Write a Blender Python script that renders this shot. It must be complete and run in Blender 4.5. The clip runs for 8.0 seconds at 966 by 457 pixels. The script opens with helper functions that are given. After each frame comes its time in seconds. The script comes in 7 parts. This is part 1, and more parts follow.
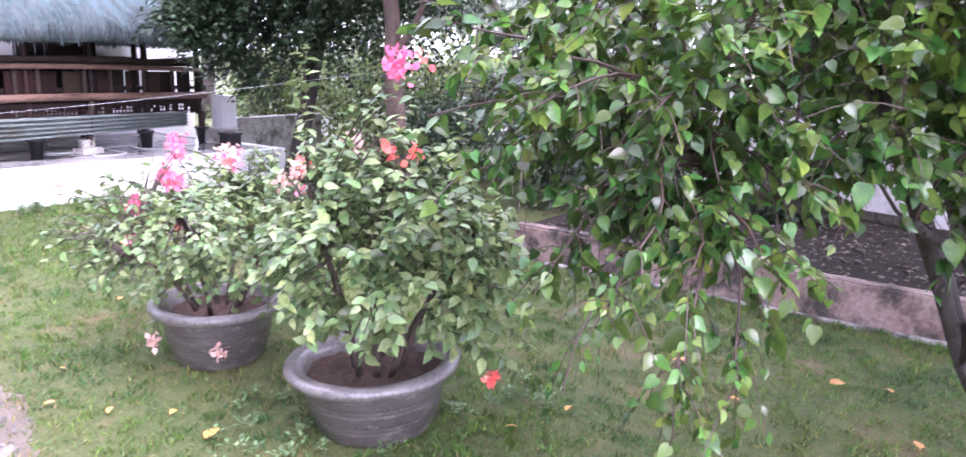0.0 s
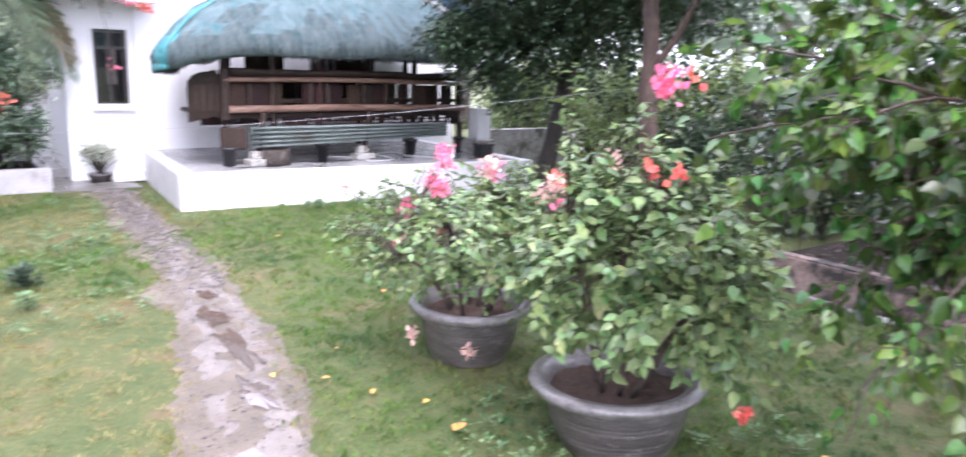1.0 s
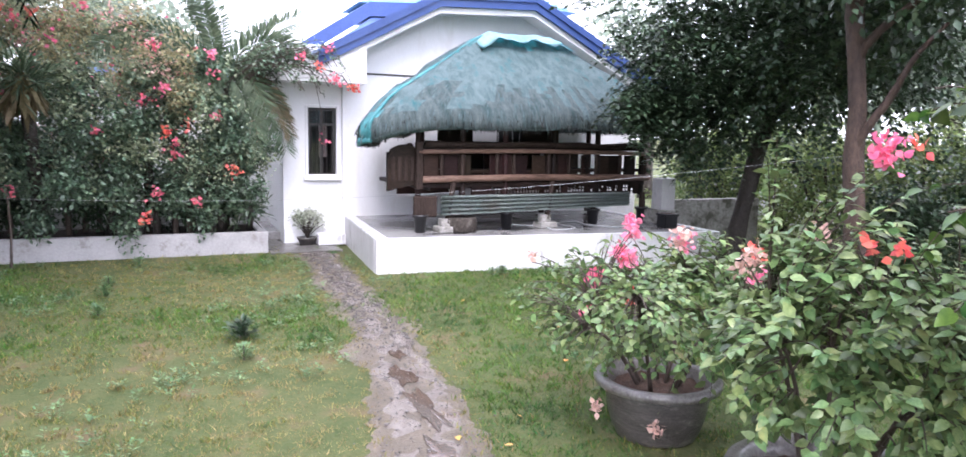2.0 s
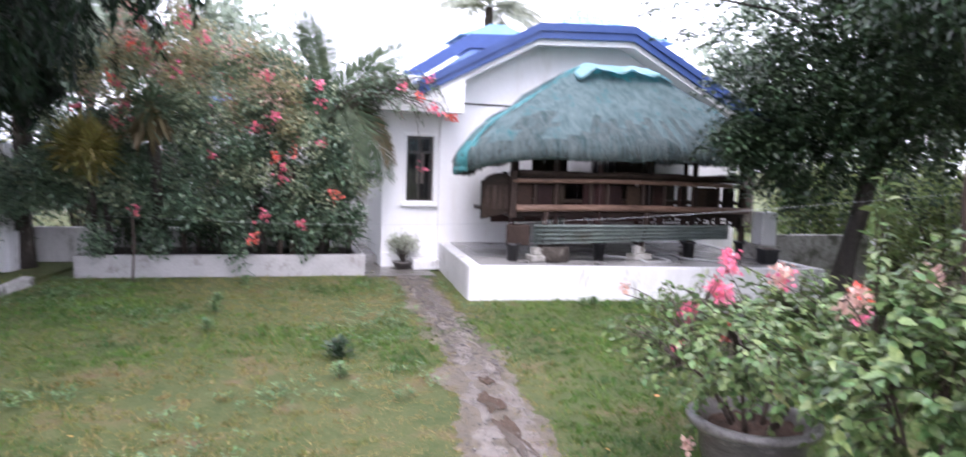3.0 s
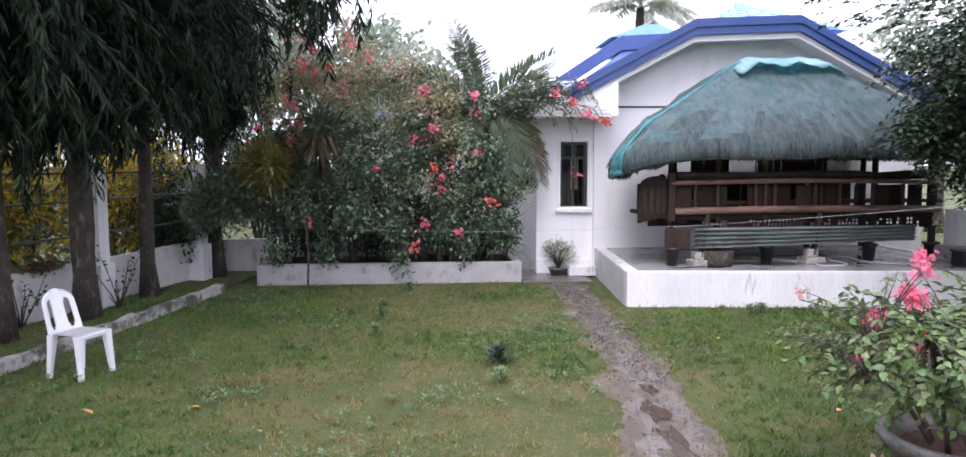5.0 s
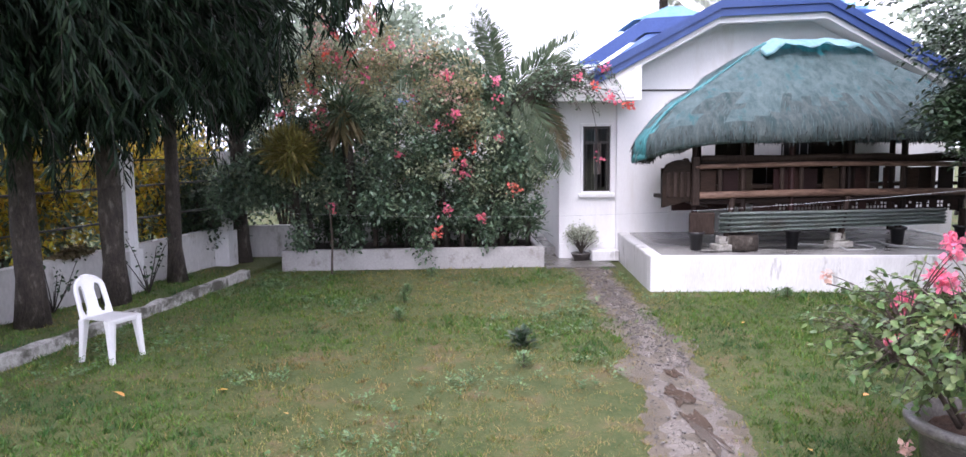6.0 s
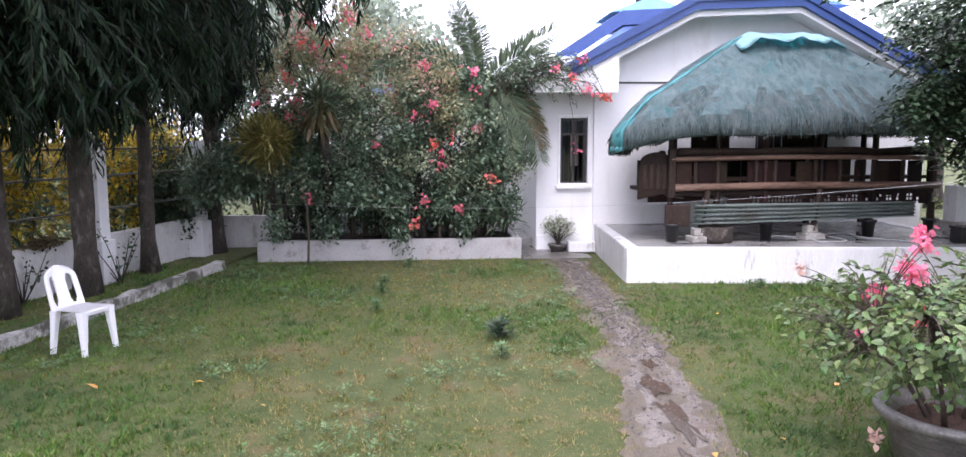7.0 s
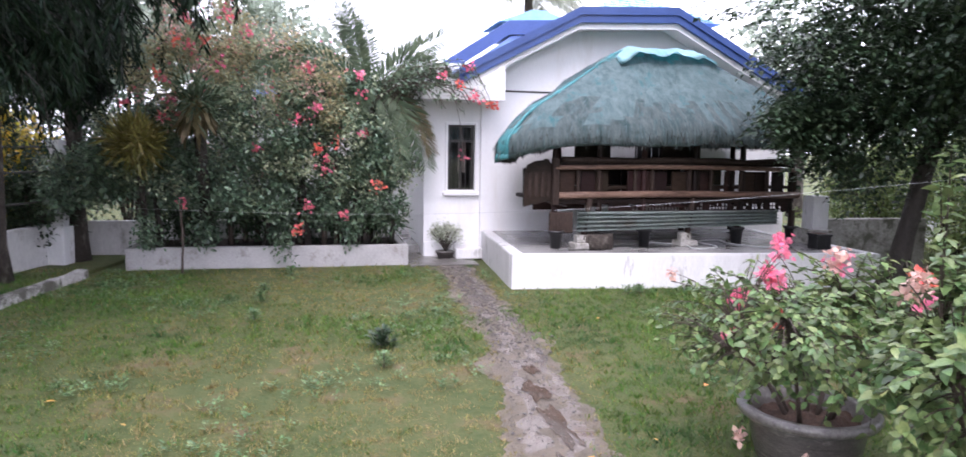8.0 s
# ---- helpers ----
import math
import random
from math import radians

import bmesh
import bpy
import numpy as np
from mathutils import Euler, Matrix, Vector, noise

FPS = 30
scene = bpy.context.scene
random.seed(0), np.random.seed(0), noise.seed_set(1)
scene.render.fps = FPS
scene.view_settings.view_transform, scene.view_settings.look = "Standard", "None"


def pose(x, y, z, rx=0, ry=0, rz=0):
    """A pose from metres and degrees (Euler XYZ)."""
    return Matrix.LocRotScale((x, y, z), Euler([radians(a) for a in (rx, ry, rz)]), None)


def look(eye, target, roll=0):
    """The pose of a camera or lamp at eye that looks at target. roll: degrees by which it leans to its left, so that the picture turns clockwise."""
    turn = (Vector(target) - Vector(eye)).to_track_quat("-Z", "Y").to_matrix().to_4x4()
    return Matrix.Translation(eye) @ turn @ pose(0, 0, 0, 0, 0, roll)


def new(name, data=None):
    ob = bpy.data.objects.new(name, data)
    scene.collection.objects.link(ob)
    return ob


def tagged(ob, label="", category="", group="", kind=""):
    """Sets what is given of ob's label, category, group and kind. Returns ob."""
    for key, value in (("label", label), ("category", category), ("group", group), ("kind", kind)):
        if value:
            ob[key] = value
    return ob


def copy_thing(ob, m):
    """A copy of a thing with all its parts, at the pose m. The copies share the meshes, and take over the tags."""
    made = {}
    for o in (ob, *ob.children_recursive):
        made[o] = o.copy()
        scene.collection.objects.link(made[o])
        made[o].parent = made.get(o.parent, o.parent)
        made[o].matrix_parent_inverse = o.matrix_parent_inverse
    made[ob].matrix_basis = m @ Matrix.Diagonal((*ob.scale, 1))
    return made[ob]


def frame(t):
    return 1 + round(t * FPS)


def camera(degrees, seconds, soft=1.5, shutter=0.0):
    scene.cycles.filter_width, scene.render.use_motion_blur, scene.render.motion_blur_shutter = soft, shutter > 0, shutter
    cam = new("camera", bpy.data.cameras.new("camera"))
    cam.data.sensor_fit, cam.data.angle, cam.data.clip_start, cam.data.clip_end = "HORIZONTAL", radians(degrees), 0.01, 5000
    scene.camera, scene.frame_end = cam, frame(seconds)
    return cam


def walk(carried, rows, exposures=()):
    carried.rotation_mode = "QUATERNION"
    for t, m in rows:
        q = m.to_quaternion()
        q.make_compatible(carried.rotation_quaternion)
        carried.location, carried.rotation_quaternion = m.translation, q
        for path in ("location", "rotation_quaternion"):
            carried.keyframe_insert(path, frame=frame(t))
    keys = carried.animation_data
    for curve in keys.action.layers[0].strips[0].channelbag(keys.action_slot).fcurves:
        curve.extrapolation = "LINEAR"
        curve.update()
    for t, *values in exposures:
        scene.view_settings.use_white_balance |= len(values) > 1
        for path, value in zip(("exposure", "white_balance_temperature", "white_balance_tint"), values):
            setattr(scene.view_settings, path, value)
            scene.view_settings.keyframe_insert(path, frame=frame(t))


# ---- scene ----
cam = camera(66.5, 8.0, soft=1.45, shutter=0.55)
SKY, SUN = 1.0, 0.9
EXPOSURES = ((0.0, 2.95, 5750, 42), (0.5, 2.95, 5700, 38), (1.0, 2.62, 5850, 28), (1.7, 2.28, 5950, 24), (3.0, 1.92, 6000, 26), (4.5, 1.48, 6050, 26), (6.0, 1.75, 6050, 27), (8.0, 1.82, 6050, 27))
PATH = [
    (0, (-0.133, -0.037, 1.950), (-1.2330, 1.5730, 1.5060), 1.80),
    (0.1, (-0.135, -0.045, 1.953), (-1.2493, 1.5524, 1.4999), 1.66),
    (0.2, (-0.137, -0.053, 1.957), (-1.2757, 1.5253, 1.4984), 1.52),
    (0.3, (-0.138, -0.062, 1.960), (-1.3126, 1.4920, 1.5046), 1.38),
    (0.4, (-0.140, -0.070, 1.964), (-1.3633, 1.4459, 1.5090), 1.24),
    (0.5, (-0.142, -0.078, 1.967), (-1.4310, 1.3790, 1.5040), 1.10),
    (0.6, (-0.154, -0.087, 1.966), (-1.5052, 1.3114, 1.4995), 1.28),
    (0.7, (-0.166, -0.097, 1.965), (-1.5675, 1.2545, 1.5072), 1.46),
    (0.8, (-0.178, -0.106, 1.965), (-1.6425, 1.1824, 1.5232), 1.64),
    (0.9, (-0.190, -0.116, 1.964), (-1.7124, 1.1081, 1.5339), 1.82),
    (1, (-0.202, -0.125, 1.963), (-1.7570, 1.0570, 1.5360), 2.00),
    (1.1, (-0.207, -0.131, 1.967), (-1.7996, 0.9939, 1.5220), 1.78),
    (1.2, (-0.212, -0.136, 1.972), (-1.8437, 0.9262, 1.5163), 1.56),
    (1.3, (-0.216, -0.142, 1.976), (-1.8774, 0.8750, 1.5210), 1.34),
    (1.4, (-0.221, -0.147, 1.981), (-1.9268, 0.8149, 1.5745), 1.12),
    (1.5, (-0.226, -0.153, 1.985), (-1.9880, 0.7380, 1.6690), 0.90),
    (1.6, (-0.230, -0.170, 1.978), (-2.0318, 0.6510, 1.6919), 0.95),
    (1.7, (-0.235, -0.186, 1.972), (-2.0440, 0.6230, 1.6990), 1.00),
    (2.8, (-0.188, -0.208, 1.964), (-2.0790, 0.4070, 1.7530), 1.90),
    (2.9, (-0.181, -0.216, 1.973), (-2.0827, 0.3686, 1.7690), 1.95),
    (3, (-0.174, -0.225, 1.981), (-2.0880, 0.3250, 1.7930), 2.00),
    (3.2, (-0.167, -0.241, 1.988), (-2.1065, 0.2243, 1.8437), 2.00),
    (3.3, (-0.163, -0.249, 1.992), (-2.1101, 0.1898, 1.8610), 2.00),
    (3.5, (-0.156, -0.265, 1.999), (-2.1120, 0.1390, 1.8770), 2.00),
    (3.7, (-0.177, -0.263, 1.991), (-2.1407, 0.0983, 1.8784), 1.72),
    (3.8, (-0.187, -0.261, 1.988), (-2.1558, 0.0732, 1.8745), 1.58),
    (4, (-0.208, -0.259, 1.980), (-2.1830, 0.0280, 1.8590), 1.30),
    (4.2, (-0.203, -0.262, 1.977), (-2.1842, -0.0200, 1.8464), 0.82),
    (4.5, (-0.196, -0.266, 1.973), (-2.1800, -0.0640, 1.8190), 0.10),
    (4.6, (-0.195, -0.266, 1.972), (-2.1806, -0.0813, 1.8151), 0.05),
    (4.7, (-0.195, -0.266, 1.971), (-2.1810, -0.0961, 1.8113), 0.01),
    (5.8, (-0.187, -0.268, 1.963), (-2.1733, -0.1695, 1.7478), -0.51),
    (5.9, (-0.187, -0.268, 1.962), (-2.1727, -0.1777, 1.7439), -0.55),
    (6, (-0.186, -0.268, 1.961), (-2.1730, -0.1850, 1.7470), -0.60),
    (6.2, (-0.199, -0.267, 1.960), (-2.1843, -0.1631, 1.7399), -0.44),
    (6.5, (-0.219, -0.266, 1.958), (-2.2010, -0.1470, 1.7190), -0.20),
    (6.7, (-0.205, -0.274, 1.961), (-2.1860, -0.1346, 1.7245), -0.20),
    (7, (-0.184, -0.286, 1.966), (-2.1640, -0.1390, 1.7270), -0.20),
    (7.1, (-0.186, -0.279, 1.964), (-2.1661, -0.1339, 1.7243), -0.00),
    (7.2, (-0.188, -0.272, 1.962), (-2.1671, -0.1225, 1.7184), 0.20),
    (7.3, (-0.189, -0.264, 1.960), (-2.1670, -0.1037, 1.7087), 0.40),
    (7.4, (-0.191, -0.257, 1.958), (-2.1647, -0.0522, 1.7066), 0.60),
    (7.5, (-0.193, -0.250, 1.956), (-2.1600, 0.0230, 1.7190), 0.80),
    (7.6, (-0.202, -0.241, 1.957), (-2.1599, 0.0979, 1.7295), 0.82),
    (7.7, (-0.211, -0.232, 1.958), (-2.1633, 0.1421, 1.7379), 0.84),
    (7.8, (-0.220, -0.223, 1.960), (-2.1678, 0.1772, 1.7450), 0.86),
    (7.9, (-0.229, -0.214, 1.961), (-2.1725, 0.2066, 1.7461), 0.88),
    (8, (-0.238, -0.205, 1.962), (-2.1770, 0.2330, 1.7420), 0.90),
]
walk(cam, [(t, look(eye, target, roll)) for t, eye, target, roll in PATH], exposures=EXPOSURES)

# ---- daylight: bright overcast sky after rain ----
world = bpy.data.worlds.new("overcast_sky")
scene.world = world
world.use_nodes = True
wt = world.node_tree
wt.nodes.clear()
w_out = wt.nodes.new("ShaderNodeOutputWorld")
w_bg = wt.nodes.new("ShaderNodeBackground")
w_sky = wt.nodes.new("ShaderNodeTexSky")
w_sky.sky_type, w_sky.sun_disc = "NISHITA", False
w_sky.sun_elevation, w_sky.sun_rotation = radians(54), radians(107)
w_sky.dust_density, w_sky.air_density = 4.0, 1.0
w_mul = wt.nodes.new("ShaderNodeMixRGB")
w_mul.blend_type = "MULTIPLY"
w_mul.inputs["Fac"].default_value = 1.0
w_mul.inputs["Color2"].default_value = (0.1, 0.1, 0.1, 1)
w_mix = wt.nodes.new("ShaderNodeMixRGB")
w_mix.inputs["Fac"].default_value = 0.86
w_mix.inputs["Color2"].default_value = (0.93, 0.965, 1.0, 1)
wt.links.new(w_sky.outputs["Color"], w_mul.inputs["Color1"])
wt.links.new(w_mul.outputs["Color"], w_mix.inputs["Color1"])
wt.links.new(w_mix.outputs["Color"], w_bg.inputs["Color"])
w_bg.inputs["Strength"].default_value = SKY
wt.links.new(w_bg.outputs["Background"], w_out.inputs["Surface"])
sun = new("sun", bpy.data.lights.new("sun", "SUN"))
sun.data.energy, sun.data.angle, sun.data.color = SUN, radians(30), (1.0, 0.97, 0.92)
sun.matrix_basis = look((7.0, -2.2, 10), (0, 0, 0))

# ---- materials ----


def material(name, c1, c2, scale=6.0, rough=0.6, bump=0.2, fine=60.0, spread=0.0, metal=0.0, glow=0.0,
             stretch=(1, 1, 1), spot=None, spot_at=0.62, spot_scale=3.0, wet=0.0, each="", spec=0.5, coat=0.0, bump_far=0.01):
    """Two-scale noise between c1 and c2, with optional stains, wet sheen and a random shade for each island or object."""
    m = bpy.data.materials.new(name)
    m.use_nodes = True
    nt = m.node_tree
    p = nt.nodes["Principled BSDF"]

    def node(kind, **values):
        n = nt.nodes.new(kind)
        for key, value in values.items():
            n.inputs[key].default_value = value
        return n

    co = node("ShaderNodeTexCoord")
    mp = node("ShaderNodeMapping")
    mp.inputs["Scale"].default_value = stretch
    nt.links.new(co.outputs["Object"], mp.inputs["Vector"])
    big = node("ShaderNodeTexNoise", Scale=scale, Detail=5.0, Roughness=0.6)
    small = node("ShaderNodeTexNoise", Scale=fine, Detail=4.0, Roughness=0.65)
    for n in (big, small):
        nt.links.new(mp.outputs["Vector"], n.inputs["Vector"])
    both = node("ShaderNodeMath")
    both.operation = "ADD"
    nt.links.new(big.outputs["Fac"], both.inputs[0])
    nt.links.new(small.outputs["Fac"], both.inputs[1])
    ramp = nt.nodes.new("ShaderNodeMapRange")
    ramp.inputs["From Min"].default_value, ramp.inputs["From Max"].default_value = 0.72, 1.28
    nt.links.new(both.outputs[0], ramp.inputs["Value"])
    mix = nt.nodes.new("ShaderNodeMixRGB")
    mix.inputs["Color1"].default_value, mix.inputs["Color2"].default_value = (*c1, 1), (*c2, 1)
    nt.links.new(ramp.outputs["Result"], mix.inputs["Fac"])
    colour = mix.outputs["Color"]
    if spot:
        st = node("ShaderNodeTexNoise", Scale=spot_scale, Detail=6.0, Roughness=0.7)
        nt.links.new(mp.outputs["Vector"], st.inputs["Vector"])
        sr = nt.nodes.new("ShaderNodeMapRange")
        sr.inputs["From Min"].default_value, sr.inputs["From Max"].default_value = spot_at - 0.05, spot_at + 0.08
        nt.links.new(st.outputs["Fac"], sr.inputs["Value"])
        sm = nt.nodes.new("ShaderNodeMixRGB")
        sm.inputs["Color2"].default_value = (*spot, 1)
        nt.links.new(sr.outputs["Result"], sm.inputs["Fac"])
        nt.links.new(colour, sm.inputs["Color1"])
        colour = sm.outputs["Color"]
    if each:
        if each == "island":
            rnd = nt.nodes.new("ShaderNodeNewGeometry").outputs["Random Per Island"]
        else:
            rnd = nt.nodes.new("ShaderNodeObjectInfo").outputs["Random"]
        rr = nt.nodes.new("ShaderNodeMapRange")
        rr.inputs["To Min"].default_value, rr.inputs["To Max"].default_value = 1 - spread, 1 + spread
        nt.links.new(rnd, rr.inputs["Value"])
        hs = nt.nodes.new("ShaderNodeHueSaturation")
        nt.links.new(rr.outputs["Result"], hs.inputs["Value"])
        r2 = nt.nodes.new("ShaderNodeMath")
        r2.operation = "MULTIPLY"
        r2.inputs[1].default_value = 7.31
        nt.links.new(rnd, r2.inputs[0])
        r3 = nt.nodes.new("ShaderNodeMath")
        r3.operation = "FRACT"
        nt.links.new(r2.outputs[0], r3.inputs[0])
        r4 = nt.nodes.new("ShaderNodeMapRange")
        r4.inputs["To Min"].default_value, r4.inputs["To Max"].default_value = 0.5 - 0.06 * spread, 0.5 + 0.06 * spread
        nt.links.new(r3.outputs[0], r4.inputs["Value"])
        nt.links.new(r4.outputs["Result"], hs.inputs["Hue"])
        nt.links.new(colour, hs.inputs["Color"])
        colour = hs.outputs["Color"]
    nt.links.new(colour, p.inputs["Base Color"])
    p.inputs["Metallic"].default_value = metal
    p.inputs["Specular IOR Level"].default_value = spec
    p.inputs["Coat Weight"].default_value = coat
    p.inputs["Coat Roughness"].default_value = 0.15
    p.inputs["Roughness"].default_value = rough
    if wet:
        wn = node("ShaderNodeTexNoise", Scale=1.3, Detail=4.0)
        nt.links.new(co.outputs["Object"], wn.inputs["Vector"])
        wr = nt.nodes.new("ShaderNodeMapRange")
        wr.inputs["From Min"].default_value, wr.inputs["From Max"].default_value = 0.42, 0.58
        wr.inputs["To Min"].default_value, wr.inputs["To Max"].default_value = rough, max(0.04, rough - wet)
        nt.links.new(wn.outputs["Fac"], wr.inputs["Value"])
        nt.links.new(wr.outputs["Result"], p.inputs["Roughness"])
    if bump:
        bn = nt.nodes.new("ShaderNodeBump")
        bn.inputs["Strength"].default_value, bn.inputs["Distance"].default_value = bump, bump_far
        nt.links.new(both.outputs[0], bn.inputs["Height"])
        nt.links.new(bn.outputs["Normal"], p.inputs["Normal"])
    if glow:
        tr = nt.nodes.new("ShaderNodeBsdfTranslucent")
        ms = nt.nodes.new("ShaderNodeMixShader")
        ms.inputs["Fac"].default_value = glow
        nt.links.new(colour, tr.inputs["Color"])
        nt.links.new(p.outputs["BSDF"], ms.inputs[1])
        nt.links.new(tr.outputs["BSDF"], ms.inputs[2])
        nt.links.new(ms.outputs["Shader"], nt.nodes["Material Output"].inputs["Surface"])
    return m


def leaf_paint(name, c1, c2, each="island", spread=0.35, rough=0.35, through_light=0.3, spot=None, scale=2.2, spec=0.5, spot_at=0.66, spot_scale=5):
    return material(name, c1, c2, scale, rough, 0.0, 30, spread, glow=through_light, each=each, spot=spot, spot_at=spot_at, spot_scale=spot_scale, spec=spec)


M_LAWN = material("lawn_soil", (0.048, 0.078, 0.024), (0.125, 0.13, 0.05), 1.6, 0.8, 1.0, 30, spot=(0.15, 0.112, 0.062), spot_at=0.6, spot_scale=1.6, spec=0.25, bump_far=0.03)
M_GRASS = leaf_paint("grass_blade", (0.047, 0.118, 0.018), (0.13, 0.225, 0.038), spread=0.55, rough=0.45, scale=1.1, spot=(0.038, 0.105, 0.028), spot_at=0.53, spot_scale=0.7)
M_OLIVEGRASS = leaf_paint("olive_grass_blade", (0.125, 0.14, 0.033), (0.27, 0.255, 0.075), spread=0.5, rough=0.5, scale=1.2, spot=(0.22, 0.165, 0.06), spot_at=0.56, spot_scale=1.4)
M_DRYGRASS = leaf_paint("dry_grass_blade", (0.24, 0.185, 0.07), (0.42, 0.335, 0.15), spread=0.45, rough=0.6, scale=0.9)
M_WEED = leaf_paint("weed_leaf", (0.06, 0.14, 0.05), (0.2, 0.3, 0.135), spread=0.4)
M_PATH = material("wet_mud", (0.12, 0.1, 0.084), (0.225, 0.193, 0.165), 2.6, 0.36, 0.7, 75, spot=(0.125, 0.086, 0.066), spot_at=0.62, spot_scale=2.2, wet=0.22, bump_far=0.008)
M_PUDDLE = material("muddy_puddle_water", (0.08, 0.056, 0.042), (0.13, 0.094, 0.072), 3.0, 0.06, 0.0, 30, coat=0.6)
M_WETDARK = material("rain_puddle_on_cement", (0.02, 0.02, 0.02), (0.05, 0.05, 0.05), 2.0, 0.04, 0.0, 30)
M_MARGIN = material("damp_soil", (0.085, 0.07, 0.05), (0.185, 0.15, 0.11), 3.5, 0.6, 0.9, 45, wet=0.25, bump_far=0.02)
M_PEBBLE = material("pebble", (0.05, 0.045, 0.043), (0.15, 0.135, 0.125), 20, 0.45, 0.2, 90, 0.4, each="island")
M_BEDWALL = material("rain_stained_planter_paint", (0.34, 0.33, 0.325), (0.47, 0.46, 0.455), 2.2, 0.65, 0.4, 30, spot=(0.24, 0.225, 0.2), spot_at=0.6, spot_scale=4.0)
M_WHITE = material("white_wall_paint", (0.73, 0.735, 0.74), (0.81, 0.812, 0.815), 1.1, 0.6, 0.1, 40, spot=(0.7, 0.695, 0.68), spot_at=0.6, spot_scale=1.2, stretch=(1.5, 1.5, 0.35))
M_OLDWHITE = material("weathered_white_paint", (0.6, 0.6, 0.605), (0.74, 0.74, 0.745), 2.5, 0.6, 0.3, 30, spot=(0.26, 0.25, 0.23), spot_at=0.63, spot_scale=3, stretch=(1.4, 1.4, 0.4))
M_GREYWALL = material("grimy_white_wall", (0.46, 0.455, 0.45), (0.62, 0.61, 0.6), 1.6, 0.7, 0.3, 25, spot=(0.22, 0.205, 0.18), spot_at=0.6, spot_scale=1.8, stretch=(1, 1, 0.45))
M_DIRTY = material("mossy_concrete", (0.2, 0.19, 0.165), (0.46, 0.45, 0.42), 3.5, 0.75, 0.6, 30, spot=(0.1, 0.1, 0.075), spot_at=0.54, spot_scale=4)
M_KERB = material("whitewashed_kerb", (0.24, 0.23, 0.21), (0.55, 0.54, 0.52), 3.0, 0.75, 0.6, 30, spot=(0.08, 0.078, 0.06), spot_at=0.5, spot_scale=3.2)
M_PINKWALL = material("faded_pink_kerb", (0.13, 0.082, 0.066), (0.33, 0.25, 0.22), 2.8, 0.8, 0.7, 25, spot=(0.035, 0.03, 0.025), spot_at=0.5, spot_scale=2.6, bump_far=0.02)
M_TERRACE = material("wet_terrace_cement", (0.2, 0.195, 0.185), (0.42, 0.415, 0.4), 1.2, 0.26, 0.05, 30, wet=0.22)
M_PAVE = material("wet_worn_cement", (0.085, 0.08, 0.074), (0.19, 0.18, 0.165), 1.6, 0.42, 0.3, 30, spot=(0.05, 0.046, 0.04), spot_at=0.6, spot_scale=2.0, wet=0.15)
M_SOIL = material("potting_soil", (0.05, 0.03, 0.022), (0.14, 0.085, 0.062), 14, 0.85, 1.0, 70, bump_far=0.025)
M_BEDSOIL = material("bed_soil", (0.012, 0.01, 0.008), (0.034, 0.027, 0.021), 6, 0.85, 0.8, 50, spec=0.1)
M_POT = material("grey_cement_pot", (0.035, 0.031, 0.029), (0.1, 0.088, 0.081), 4, 0.36, 0.5, 40, spot=(0.2, 0.18, 0.165), spot_at=0.6, spot_scale=6, coat=0.5, stretch=(1, 1, 2.5))
# Rim colour is paler for worn cement and for a painted-in wet sheen.
M_RIM = material("worn_sheen_rim", (0.08, 0.074, 0.07), (0.24, 0.222, 0.21), 5, 0.3, 0.4, 45, spot=(0.05, 0.045, 0.042), spot_at=0.58, spot_scale=5, coat=0.6)
M_TWIG = material("bougainvillea_stem", (0.035, 0.026, 0.02), (0.09, 0.065, 0.05), 18, 0.7, 0.5, 90)
M_REDTWIG = material("reddish_wet_twig", (0.022, 0.013, 0.01), (0.07, 0.042, 0.03), 18, 0.5, 0.4, 90)
M_BARK = material("dark_wet_bark", (0.013, 0.01, 0.008), (0.048, 0.037, 0.03), 9, 0.6, 1.0, 40, stretch=(1, 1, 0.45), spot=(0.09, 0.08, 0.065), spot_at=0.64, spot_scale=10, bump_far=0.03)
M_GREYBARK = material("grey_bark", (0.02, 0.015, 0.012), (0.075, 0.06, 0.048), 9, 0.75, 1.0, 40, stretch=(1, 1, 0.5), spot=(0.16, 0.15, 0.125), spot_at=0.6, spot_scale=9, bump_far=0.03)
M_REDBARK = material("brown_bark", (0.028, 0.017, 0.013), (0.09, 0.056, 0.04), 7, 0.75, 0.9, 40, stretch=(1, 1, 0.4), bump_far=0.02)
M_LEAF_POT = leaf_paint("potted_bougainvillea_leaf", (0.055, 0.115, 0.036), (0.23, 0.315, 0.125), spread=0.55, rough=0.33, spec=0.45, through_light=0.35, spot=(0.32, 0.33, 0.12), spot_at=0.63, spot_scale=4)
M_LEAF_POT1 = leaf_paint("potted_bougainvillea_single_leaf", (0.055, 0.115, 0.036), (0.23, 0.315, 0.125), each="object", spread=0.55, rough=0.31, spec=0.45, through_light=0.35)
M_LEAF_NEAR = leaf_paint("shrub_leaf", (0.02, 0.062, 0.014), (0.09, 0.175, 0.03), spread=0.65, rough=0.3, through_light=0.42, spec=0.5, spot=(0.19, 0.28, 0.04), spot_at=0.6, spot_scale=2.2)
